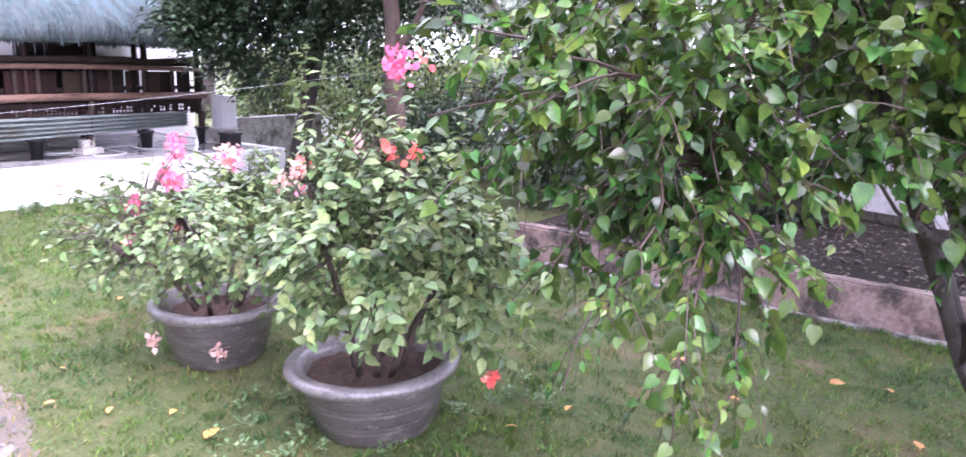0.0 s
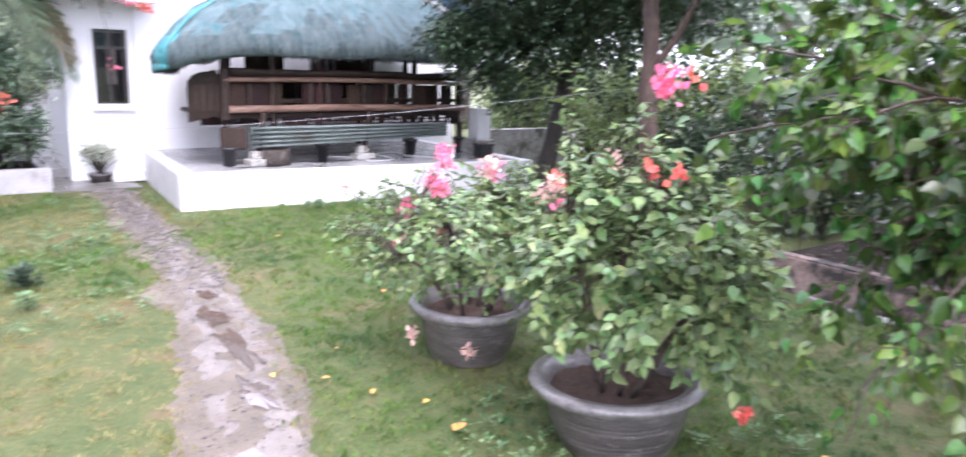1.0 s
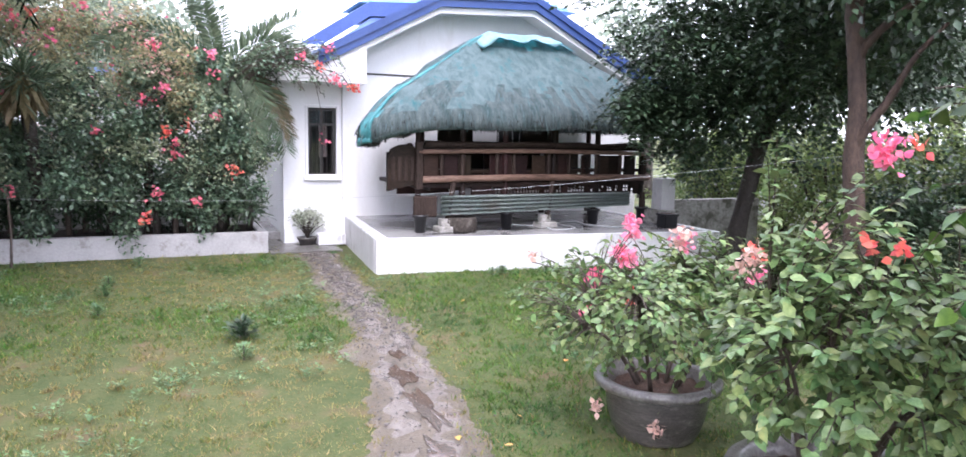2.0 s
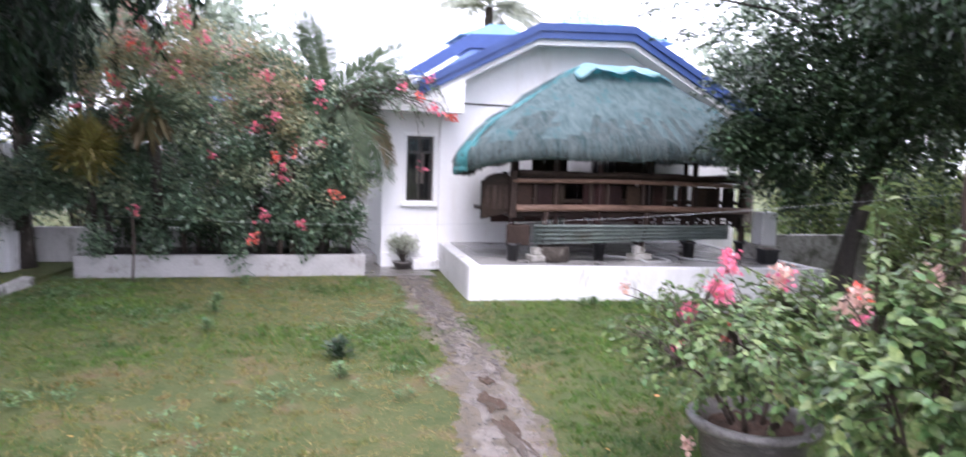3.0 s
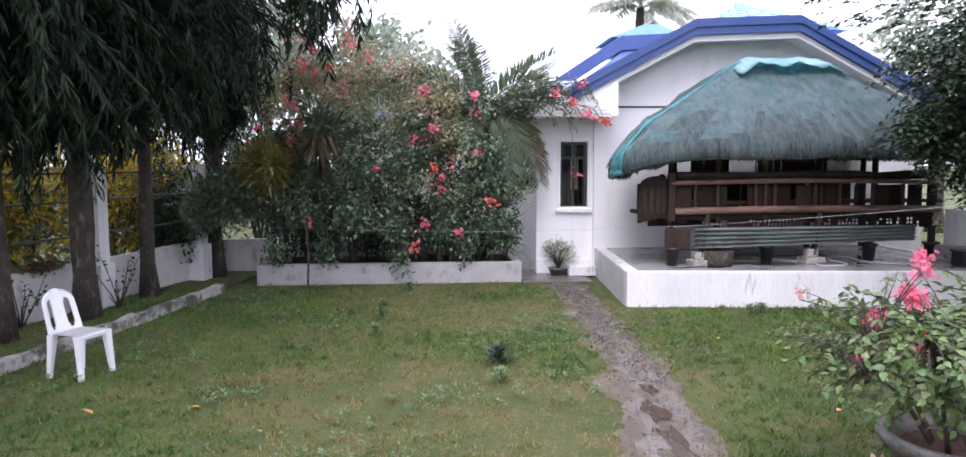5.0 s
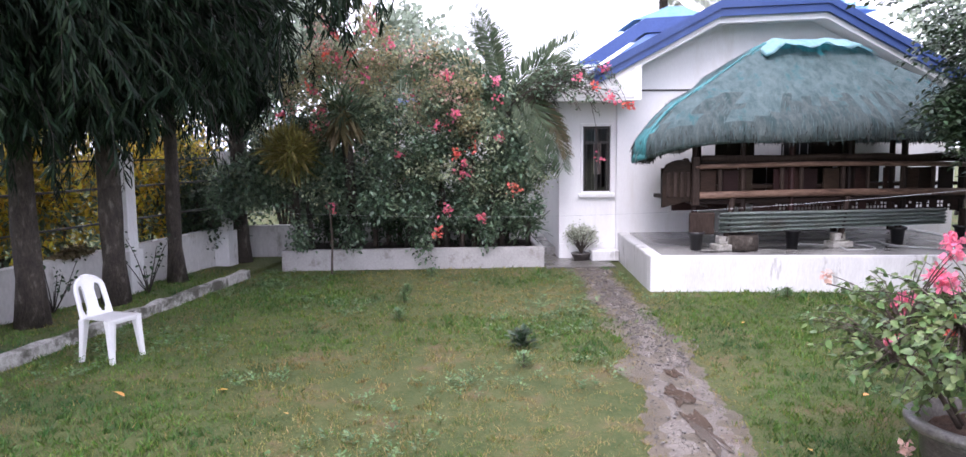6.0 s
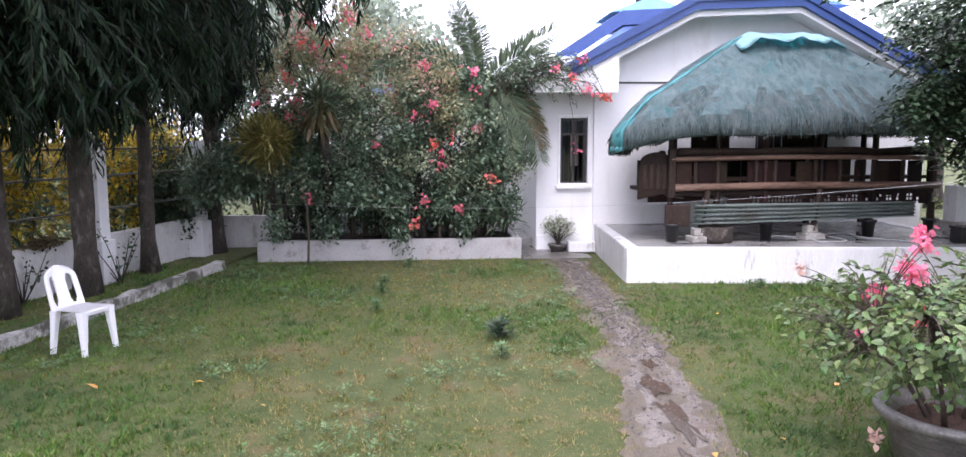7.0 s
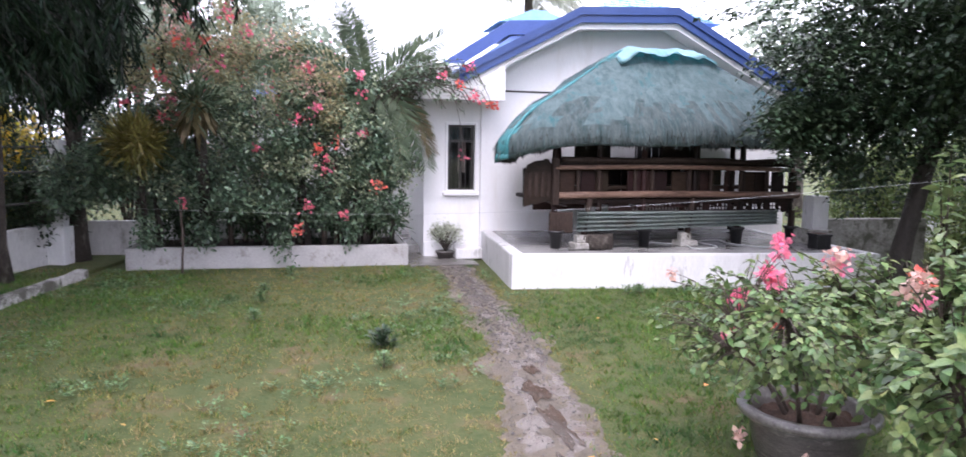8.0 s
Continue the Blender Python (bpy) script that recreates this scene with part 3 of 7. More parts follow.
def grass():
    n = 560000
    x = -13.6 + 14.6 * rng.random(n) ** 0.75
    y = -5.6 + 12.4 * rng.random(n)
    k = lawn_noise(x, y, 0.1, 0.55, 2.0) + 0.5 * lawn_noise(x, y, 0.08, 2.2, 7.0)
    clump = lawn_noise(x, y, 0.03, 7.5, 4.0) + 0.6 * lawn_noise(x, y, 0.025, 17, 9.0)
    xs = (-14.0, -11.8, -8.1, -6.2, -4.9, -3.6, -2.6, -1.2, 1.0)
    side = y - np.interp(x, xs, (2.05, 1.95, 1.8, 1.62, 1.4, 1.03, 0.78, 0.5, 0.2))
    gap = np.abs(side) - np.interp(x, xs, (0.3, 0.2, 0.17, 0.21, 0.25, 0.26, 0.27, 0.28, 0.28))
    # how worn the turf is: most beside the path, least by the walls and on the far side of the path
    worn = 0.8 * np.exp(-((side + 0.8) / 0.75) ** 2) * np.clip((x + 11.5) / 3, 0, 1) + 0.5 * np.exp(-(side / 0.5) ** 2) + 0.35 * np.exp(-((side + 2.2) / 1.4) ** 2) + 0.35 * np.clip((x + 5.5) / 2, 0, 1) * (side < 0)
    worn += 0.3 * np.exp(-((side - 0.55) / 0.3) ** 2) * np.clip((x + 10.5) / 2, 0, 1) * np.clip((-7.5 - x) / 1.0, 0, 1)
    worn *= np.clip((y + 5.2) / 2.2, 0.25, 1)
    worn *= 1 - 0.9 * np.exp(-((x + 6.84) / 0.5) ** 2 - ((y - 1.05) / 0.22) ** 2)
    thick = 1.1 * k + 0.66 + 1.15 * clump - 0.45 * worn + 0.5 * (rng.random(n) - 0.5)
    keep = (thick > 0) & (gap + 0.4 * clump * 0.3 + 0.36 * (rng.random(n) - 0.6) > 0)
    keep &= ~((x < -9.95) & (y > 2.4)) & ~((x < -12.25) & (y < 1.3)) & ((y > kerb_line(x) + 0.02) | (y < kerb_line(x) - 0.2)) & (y < 6.15)
    x, y, k, clump, worn, side = (a[keep] for a in (x, y, k, clump, worn, side))
    n = len(x)
    at = np.stack([x, y, np.where(y < kerb_line(x) - 0.15, 0.042, -0.006)], 1)
    way = np.stack([rng.normal(0, 0.6, n), rng.normal(0, 0.6, n), np.full(n, 1.0)], 1)
    size = (0.014 + 0.022 * rng.random(n)) * (1 + 0.9 * np.clip(k, 0, 1)) * (1 + 1.3 * np.clip(clump, -0.45, 0.8)) * (1 + 0.02 * np.abs(x)) * (1 - 0.3 * np.clip(worn, 0, 1))
    dice = rng.random(n)
    dry = dice < np.clip(1.0 * worn * (1 - 1.4 * k - 0.8 * clump) - 0.06, 0.03, 0.85)
    olive = ~dry & (rng.random(n) < np.clip(0.18 + 0.9 * worn - 1.3 * k - 0.35 * (side > 0.4), 0.08, 0.92))
    green = ~dry & ~olive
    for name, pick, mat, label, scale in (("dry_grass", dry, M_DRYGRASS, "thin straw-coloured worn grass beside the path", 0.85), ("olive_grass", olive, M_OLIVEGRASS, "yellowish olive lawn grass in worn patches", 0.95), ("grass", green, M_GRASS, "short wet green lawn grass in uneven tufts", 1.0)):
        me = leaves(name, at[pick], way[pick], rand_dirs(int(pick.sum())), size[pick] * scale, BLADE, 0.17)
        setting(name, me, mat, label, "grass", kind="stuff")


def weeds():
    at, way, up, size = [], [], [], []
    for i in range(2600):
        x, y = random.uniform(-12, -2), random.uniform(-4, 6)
        mid, half = path_mid(x)
        if abs(y - mid) < half + 0.1 or (x < -9.8 and y > 2.3) or x < -12.1 or y < kerb_line(x) + 0.1:
            continue
        if noise.noise((x * 0.6, y * 0.6, 30)) < (0.08 if x < -5.5 else 0.25):
            continue
        w = random.uniform(0.025, 0.08)
        for j in range(random.randint(9, 22)):
            a = random.uniform(0, 6.28)
            q = w * random.random()
            at.append((x + q * math.cos(a), y + q * math.sin(a), 0.015 + 0.06 * random.random()))
            way.append((math.cos(a), math.sin(a), random.uniform(0.2, 0.9)))
            up.append((0, 0, 1))
            size.append(random.uniform(0.018, 0.042))
    me = leaves("weeds", at, way, up, size, DIAMOND, 1.0)
    return setting("weeds", me, M_WEED, "low broad-leaved weeds dotted over the lawn", "weeds", kind="stuff")


ground()
muddy_path()


def strip_of_soil():
    """Bare damp soil that frays out on both sides of the path."""
    bm = bmesh.new()
    rows = []
    x = 0.8
    while x > -12.0:
        mid, half = path_mid(x)
        a = mid - half - 0.08 - 0.22 * max(0, noise.noise((x * 1.3, 20, 0)) + 0.3) + 0.09 * noise.noise((x * 7, 2, 0)) + 0.035 * noise.noise((x * 22, 2, 0))
        b = mid + half + 0.06 + 0.22 * max(0, noise.noise((x * 1.3, 27, 0)) + 0.2) + 0.09 * noise.noise((x * 7, 8, 0)) + 0.035 * noise.noise((x * 22, 8, 0))
        rows.append([bm.verts.new((x, a + (b - a) * k / 8, -0.006 + 0.014 * math.sin(math.pi * k / 8))) for k in range(9)])
        x -= 0.035
    for p, q in zip(rows, rows[1:]):
        for k in range(8):
            bm.faces.new((p[k], q[k], q[k + 1], p[k + 1]))
    return setting("path_margin", bm, M_MARGIN, "bare damp brown soil fraying out beside the path", "soil", smooth=True)


strip_of_soil()


def puddle(name, loc, rx, ry, mat, label, seed):
    """A thin sheet of water with an uneven outline."""
    bm = bmesh.new()
    mid = bm.verts.new((loc[0], loc[1], loc[2] + 0.003))
    ring = []
    for i in range(64):
        a = 2 * math.pi * i / 64
        r = 1 + 0.75 * noise.noise((math.cos(a) * 1.6, math.sin(a) * 1.6, seed)) + 0.35 * noise.noise((math.cos(a) * 5, math.sin(a) * 5, seed + 3))
        ring.append(bm.verts.new((loc[0] + rx * r * math.cos(a), loc[1] + ry * r * math.sin(a), loc[2])))
    for i in range(64):
        bm.faces.new((mid, ring[i], ring[(i + 1) % 64]))
    return setting(name, bm, mat, label, "puddle")


for i, (x, y, rx, ry) in enumerate(((-5.72, 1.5, 0.26, 0.075), (-5.0, 1.46, 0.34, 0.085), (-4.25, 1.3, 0.22, 0.06), (-6.35, 1.62, 0.14, 0.05), (-3.3, 1.02, 0.25, 0.09))):
    puddle("water_%d" % (i + 1), (x, y, 0.0165), rx, ry, M_PUDDLE, "shallow brown rain puddle in the muddy path", i * 7.3)

# ---- left boundary: kerb, verge, low wall with pillars ----
U = Vector((-0.9685, 0.249, 0))
V = Vector((-0.249, -0.9685, 0))
K = Vector((-0.981, 0.193, 0))


def along(bm, start, length, w0, w1, z0, z1, steps=14, rough=0.0, way=U):
    """A block along the left boundary's direction, or along another way."""
    side = Vector((-way.y, way.x, 0))
    s = Vector((*start, 0))
    rings = []
    for i in range(steps + 1):
        c = s + way * (length * i / steps)
        j = [rough * noise.noise((c.x * 3, c.y * 3, q)) for q in (1, 5, 9, 13)]
        rings.append([bm.verts.new(c + side * (w0 + j[0]) + Vector((0, 0, z0))), bm.verts.new(c + side * (w1 + j[1]) + Vector((0, 0, z0))),
                      bm.verts.new(c + side * (w1 + j[1]) + Vector((0, 0, z1 + j[2]))), bm.verts.new(c + side * (w0 + j[0]) + Vector((0, 0, z1 + j[3])))])
    for a, b in zip(rings, rings[1:]):
        for k in range(4):
            bm.faces.new((a[k], b[k], b[(k + 1) % 4], a[(k + 1) % 4]))
    bm.faces.new(rings[0])
    bm.faces.new(rings[-1][::-1])
    bmesh.ops.recalc_face_normals(bm, faces=bm.faces[:])
    return bm


setting("kerb_1", along(bmesh.new(), (1.0, -5.93), 12.95, 0.0, 0.12, -0.05, 0.12, 220, 0.028, K), M_KERB, "low weathered kerb of mossy white-washed concrete", "kerb")
setting("verge_1", along(bmesh.new(), (1.0, -5.93), 15.0, 0.13, 1.75, -0.05, 0.045, 60, 0.012, K), M_LAWN, "narrow raised grass verge behind the kerb", "verge")
setting("wall_left", along(bmesh.new(), (1.2, -7.85), 15.2, 0.0, 0.15, -0.05, 0.66, 40, 0.006), M_GREYWALL, "low weathered white boundary wall beneath the trees", "wall")


def pillar(loc, h):
    t = thing("wall_pillar", (*loc, 0), "square white concrete pillar of the boundary wall", "pillar", "boundary wall pillars", turn=165.6)
    part("shaft", boxed(-0.1, -0.1, -0.05, 0.1, 0.1, h, bevel=0.012), M_OLDWHITE, t, world=False)
    part("foot", boxed(-0.14, -0.14, -0.05, 0.14, 0.14, 0.64, bevel=0.012), M_OLDWHITE, t, world=False)
    return t


for s in (-0.2, 2.25, -2.7, -5.2):
    c = Vector((-10.62, -4.68, 0)) + U * s
    pillar((c.x, c.y), 1.97)
rail_set = thing("fence_rail", (-10.6, -4.7, 0.6), "dark metal fence rails between the boundary pillars", "fence rail")
for z in (1.05, 1.5, 1.86):
    a, b = Vector((-3.2, -6.55, z)), Vector((-12.9, -4.08, z))
    part("rail", tube(bmesh.new(), [a, b], 0.014, 6), M_FRAME, rail_set)

heap = thing("leaf_heap", (-9.9, -5.12, 0.66), "heap of brown dry leaves on top of the boundary wall", "leaf heap")
at, out = cloud(900, (-9.75, -5.13, 0.67), (0.42, 0.16, 0.12), 0.1, 0.4)
at[:, 2] = np.maximum(at[:, 2], 0.665)
part("dry_leaves", leaves("dry_leaves", at, rand_dirs(900) * np.array((1, 1, 0.3)), rand_dirs(900) + np.array((0, 0, 1.5)), rng.uniform(0.05, 0.1, 900), BROAD, 0.8), M_DRYPALM, heap, kind="stuff")

# wall behind the flower bed
setting("wall_back", boxed(-13.85, -4.2, -0.05, -13.7, 1.2, 0.62, bevel=0.01), M_GREYWALL, "low weathered white wall behind the flower bed", "wall")

# ---- right boundary: raised bed and white wall ----
setting("kerb_2", boxed(-4.0, 6.2, -0.05, 3.0, 6.36, 0.33, bevel=0.012), M_PINKWALL, "stained faded pink retaining kerb of the raised bed", "kerb")
setting("trim_1", boxed(-3.6, 6.14, -0.05, 3.0, 6.2, 0.018, bevel=0.006), M_KERB, "narrow stained white footing strip along the retaining kerb", "trim")
setting("bed_ground_1", boxed(-4.0, 6.36, -0.05, 3.0, 9.4, 0.29), M_BEDSOIL, "dark bare soil of the raised bed", "soil")
litter_at = np.stack([rng.uniform(-3.9, 2.9, 2600), rng.uniform(6.4, 9.3, 2600), 0.295 + 0.02 * rng.random(2600)], 1)
setting("leaf_litter", leaves("leaf_litter", litter_at, rand_dirs(2600) * np.array((1, 1, 0.25)), rand_dirs(2600) * 0.5 + np.array((0, 0, 1.0)), rng.uniform(0.03, 0.08, 2600), BROAD, 0.9), M_LITTER, "dark rotting leaves strewn over the raised bed", "leaf litter", kind="stuff")
setting("trim_2", boxed(-4.0, 6.22, 0.33, 3.0, 6.34, 0.345, bevel=0.003), M_PINKWALL, "worn faded top edge of the retaining kerb", "trim")
setting("wall_far_right", boxed(-16.0, 13.0, -0.05, -4.6, 13.15, 1.6, bevel=0.01), M_OLDWHITE, "white boundary wall behind the shrubs", "wall")
setting("wall_right", boxed(-4.6, 9.4, -0.05, 6.0, 9.55, 1.75, bevel=0.01), M_GREYWALL, "white boundary wall behind the raised bed", "wall")

# ---- terrace ----


def slab(outline, z0, z1, bevel=0.0):
    bm = prism(bmesh.new(), outline, z1 - z0, "z", z0)
    if bevel:
        bmesh.ops.bevel(bm, geom=bm.edges[:], offset=bevel, segments=2, affect="EDGES")
    return bm


setting("terrace_floor", slab([(-13.0, 2.83), (-10.15, 2.62), (-9.6, 7.75), (-13.0, 7.75)], 0.3, 0.47), M_TERRACE, "wet grey cement terrace floor with puddles", "floor")
setting("terrace_wall_front", slab([(-10.16, 2.43), (-10.03, 2.43), (-9.45, 7.75), (-9.6, 7.75)], -0.05, 0.485, 0.012), M_OLDWHITE, "white painted low retaining wall of the terrace", "wall")
setting("terrace_wall_side", slab([(-13.0, 2.64), (-10.16, 2.43), (-10.15, 2.62), (-13.0, 2.83)], -0.05, 0.485, 0.012), M_OLDWHITE, "white painted low side wall of the terrace", "wall")
setting("terrace_wall_end", boxed(-13.0, 7.75, -0.05, -9.45, 7.9, 0.485, bevel=0.012), M_OLDWHITE, "white painted low end wall of the terrace", "wall")


def block_post():
    t = thing("terrace_post", (-10.75, 7.74, 0.48), "short white concrete post at the terrace corner", "post")
    part("shaft", boxed(-10.88, 7.58, 0.485, -10.6, 7.87, 1.26, bevel=0.012), M_OLDWHITE, t)
    part("foot", boxed(-10.95, 7.45, 0.487, -10.5, 7.9, 0.72, bevel=0.015), M_DIRTY, t)
    return t


block_post()
setting("low_wall", boxed(-11.05, 7.9, -0.05, -10.85, 10.0, 0.86, bevel=0.012), M_DIRTY, "low grey cement wall beyond the terrace", "wall")

# ---- house ----
WX, GX = -13.1, -13.0


def house():
    t = thing("house", (-15.0, 5.4, 0), "white single-storey house with blue roof edges", "house")
    # wall with a window opening
    bm = bmesh.new()
    y0, y1, z0, z1 = 2.04, 2.52, 1.2, 2.34
    for a in ((1.62, 0, y0, 3.4), (y1, 0, 2.62, 3.4), (y0, 0, y1, z0), (y0, z1, y1, 3.4)):
        box(bm, WX - 0.15, a[0], a[1], WX, a[2], a[3])
    part("front_wall", bm, M_WHITE, t)
    out = [(2.62, -0.05), (8.7, -0.05), (8.7, 2.9), (6.0, 4.35), (4.25, 4.27), (2.62, 3.36)]
    part("gable_wall", prism(bmesh.new(), out, -0.2, "x", GX), M_WHITE, t)
    part("side_wall", boxed(-19.0, 1.62, 0, WX - 0.15, 1.77, 3.2), M_WHITE, t)
    part("plinth", boxed(WX - 0.1, 1.63, 0, WX + 0.02, 2.62, 0.28, bevel=0.01), M_WHITE, t)
    # Dark strip laid on the wall as the shadow line of a groove.
    part("groove_trim", boxed(GX, 2.62, 2.93, GX + 0.012, 8.7, 2.96), M_FRAME, t, "thin dark strip drawn as a groove's shadow")
    w = part("window", boxed(WX - 0.13, y0 - 0.045, z0 - 0.05, WX + 0.04, y0, z1 + 0.05, bevel=0.008), M_WHITE, t, "narrow dark window with a white surround")
    part("surround", boxed(WX - 0.13, y1, z0 - 0.05, WX + 0.04, y1 + 0.045, z1 + 0.05, bevel=0.008), M_WHITE, w)
    part("lintel", boxed(WX - 0.13, y0, z1, WX + 0.04, y1, z1 + 0.05, bevel=0.008), M_WHITE, w)
    part("sill", boxed(WX - 0.13, y0 - 0.08, z0 - 0.1, WX + 0.07, y1 + 0.08, z0 - 0.03, bevel=0.01), M_WHITE, w)
    for a in (y0 + 0.003, (y0 + y1) / 2 - 0.02, y1 - 0.043):
        part("mullion", boxed(WX - 0.09, a, z0 - 0.02, WX - 0.03, a + 0.04, z1), M_FRAME, w)
    for z in (z0 - 0.02, z1 - 0.3, z1 - 0.045):
        part("rail", boxed(WX - 0.088, y0 + 0.003, z, WX - 0.032, y1 - 0.003, z + 0.04), M_FRAME, w)
    for i in range(5):
        a = y0 + 0.07 + i * 0.085
        part("grille_bar", tube(bmesh.new(), [(WX - 0.02, a, z0 - 0.02), (WX - 0.02, a, z1)], 0.006, 6), M_FRAME, w)
    pane = part("pane", boxed(WX - 0.066, y0 + 0.02, z0, WX - 0.06, y1 - 0.02, z1 - 0.02), M_GLASS, w)
    pane.visible_shadow = False
    bm = bmesh.new()
    rows = [[bm.verts.new((WX - 0.2 + 0.025 * math.sin(i * 1.9), 2.26 + i * 0.016, z)) for i in range(10)] for z in (1.5, 2.05)]
    for i in range(9):
        bm.faces.new((rows[0][i], rows[0][i + 1], rows[1][i + 1], rows[1][i]))
    part("curtain", bm, M_CURTAIN, w, "hanging pale curtain", smooth=True)
    part("room_back", boxed(WX - 1.3, 2.0, 0.9, WX - 1.25, 2.6, 2.6), M_DARKROOM, t)
    part("room_side", boxed(WX - 1.25, 2.6, 0.9, WX - 0.15, 2.62, 2.6), M_DARKROOM, t)
    part("room_floor", boxed(WX - 1.25, 2.0, 0.9, WX - 0.15, 2.6, 0.95), M_DARKROOM, t)
    part("room_top", boxed(WX - 1.25, 2.0, 2.55, WX - 0.15, 2.6, 2.6), M_DARKROOM, t)
    # boxed eave return with soffit
    part("eave_box", prism(bmesh.new(), [(1.5, 2.745), (2.88, 2.745), (2.88, 3.36), (2.1, 2.96), (1.5, 2.96)], WX + 12.46, "x", -12.46), M_WHITE, t)
    part("eave_stile", boxed(-12.46, 2.78, 2.745, -12.445, 2.9, 3.3), M_WHITE, t)
    for z in (2.79, 2.85):
        part("eave_trim", boxed(-12.46, 1.5, z, -12.448, 2.775, z + 0.018), M_OLDWHITE, t)
    part("eave_box_side", boxed(-17.0, 1.25, 2.75, WX, 1.62, 3.15), M_WHITE, t)
    # roof of the gable: fascia, soffit board, slopes
    L, A, B, R = (2.1, 3.26), (4.2, 4.36), (6.0, 4.44), (9.3, 2.73)
    edge = (L, A, B, R)
    bm = bmesh.new()
    low = [(y, z - 0.27) for y, z in edge]
    prism(bm, list(edge) + low[::-1], 0.05, "x", -12.45)
    part("fascia", bm, M_BLUE, t, "deep blue painted fascia board")
    bm = bmesh.new()
    prism(bm, [(y, z - 0.08) for y, z in edge] + [(y, z - 0.14) for y, z in edge][::-1], 0.03, "x", -12.4)
    part("fascia_moulding", bm, M_BLUE, t)
    bm = bmesh.new()
    prism(bm, [(y, z - 0.27) for y, z in edge] + [(y, z - 0.37) for y, z in edge][::-1], 0.045, "x", -12.52)
    part("barge_board", bm, M_WHITE, t)
    bm = bmesh.new()
    prism(bm, [(y, z - 0.28) for y, z in edge] + [(y, z - 0.33) for y, z in edge][::-1], 0.46, "x", -13.0)
    part("soffit", bm, M_WHITE, t)
    bm = bmesh.new()
    prism(bm, [(y, z + 0.0) for y, z in edge] + [(y, z - 0.05) for y, z in edge][::-1], 6.0, "x", -18.46)
    roof = part("roof", bm, M_BLUELIGHT, t, "light blue tiled roof")
    # raised hip above with lattice tiles
    hip = bmesh.new()
    base = [hip.verts.new(p) for p in ((-13.0, 4.6, 4.38), (-13.0, 7.2, 4.3), (-18.2, 7.2, 4.3), (-18.2, 4.6, 4.38))]
    top = [hip.verts.new(p) for p in ((-15.0, 6.0, 5.16), (-17.0, 6.0, 5.16))]
    for f in ((base[0], base[1], top[0]), (base[1], base[2], top[1], top[0]), (base[2], base[3], top[1]), (base[3], base[0], top[0], top[1])):
        hip.faces.new(f)
    part("hip_roof", hip, M_BLUELIGHT, t)
    tile = boxed(-0.09, -0.06, 0, 0.09, 0.06, 0.03)
    me = bpy.data.meshes.new("tile")
    tile.to_mesh(me)
    me.materials.append(M_TILE)
    a, b, c = Vector((-13.0, 4.6, 4.38)), Vector((-13.0, 7.2, 4.3)), Vector((-15.0, 6.0, 5.16))
    slope = math.degrees(math.atan2(0.8, 2.1))
    for r in range(9):
        v = (r + 0.5) / 9
        for k in range(16):
            u = (k + 0.5 + 0.5 * (r % 2)) / 16
            if u < v * 0.55 + 0.01 or u > 1 - v * 0.45 - 0.01:
                continue
            q = a.lerp(b, u) + (c - a.lerp(b, 0.55)) * v
            ob = part("tile", me, None, roof)
            ob.matrix_basis = Matrix.Translation(q) @ pose(0, 0, 0.01, 0, slope, 0) @ pose(0, 0, 0, 0, 0, 45)
    # left wing, set back, with its own blue edge
    wing = [(1.6, 3.2), (3.6, 4.5), (5.0, 4.58), (5.0, 4.3), (3.6, 4.22), (1.6, 2.92)]
    part("wing_fascia", prism(bmesh.new(), wing, 0.06, "x", -15.0), M_BLUE, t)
    part("wing_panel", prism(bmesh.new(), [(1.8, 2.9), (3.65, 4.2), (4.8, 4.3), (4.8, 2.9)], 0.05, "x", -15.08), M_BLUELIGHT, t)
    part("wing_roof", prism(bmesh.new(), [(1.6, 3.21), (3.6, 4.51), (5.0, 4.59), (5.0, 4.5), (3.6, 4.42), (1.6, 3.12)], -3.0, "x", -15.0), M_BLUELIGHT, t)
    part("wing_cap", prism(bmesh.new(), [(3.4, 4.5), (4.9, 4.58), (4.4, 4.76), (4.1, 4.76)], -1.6, "x", -15.1), M_TILE, t)
    # entrance porch beside the bed
    part("porch_step", boxed(-15.2, 0.9, -0.05, -13.6, 1.62, 0.16, bevel=0.01), M_TERRACE, t, "wet cement porch step")
    part("porch_wall", boxed(-15.4, -2.2, 0, -15.2, 1.62, 2.6), M_WHITE, t)
    part("rear_roof", prism(bmesh.new(), [(-2.0, 2.95), (1.3, 2.95), (1.3, 3.02), (-2.0, 3.02)], 0.9, "x", -16.6), M_BLUELIGHT, t, "light blue edge of the rear roof")
    # grilled window behind the hut
    g2 = part("window", boxed(GX, 5.5, 1.45, GX + 0.05, 6.5, 1.5, bevel=0.008), M_WHITE, t, "dark grilled window behind the hut")
    part("lintel", boxed(GX, 5.5, 2.3, GX + 0.05, 6.5, 2.35, bevel=0.008), M_WHITE, g2)
    part("dark_glass", boxed(GX, 5.54, 1.5, GX + 0.012, 6.46, 2.3), M_BLACK, g2)
    for i in range(7):
        part("grille_bar", tube(bmesh.new(), [(GX + 0.03, 5.56 + i * 0.148, 1.5), (GX + 0.03, 5.56 + i * 0.148, 2.3)], 0.008, 6), M_OLDWHITE, g2)
    return t


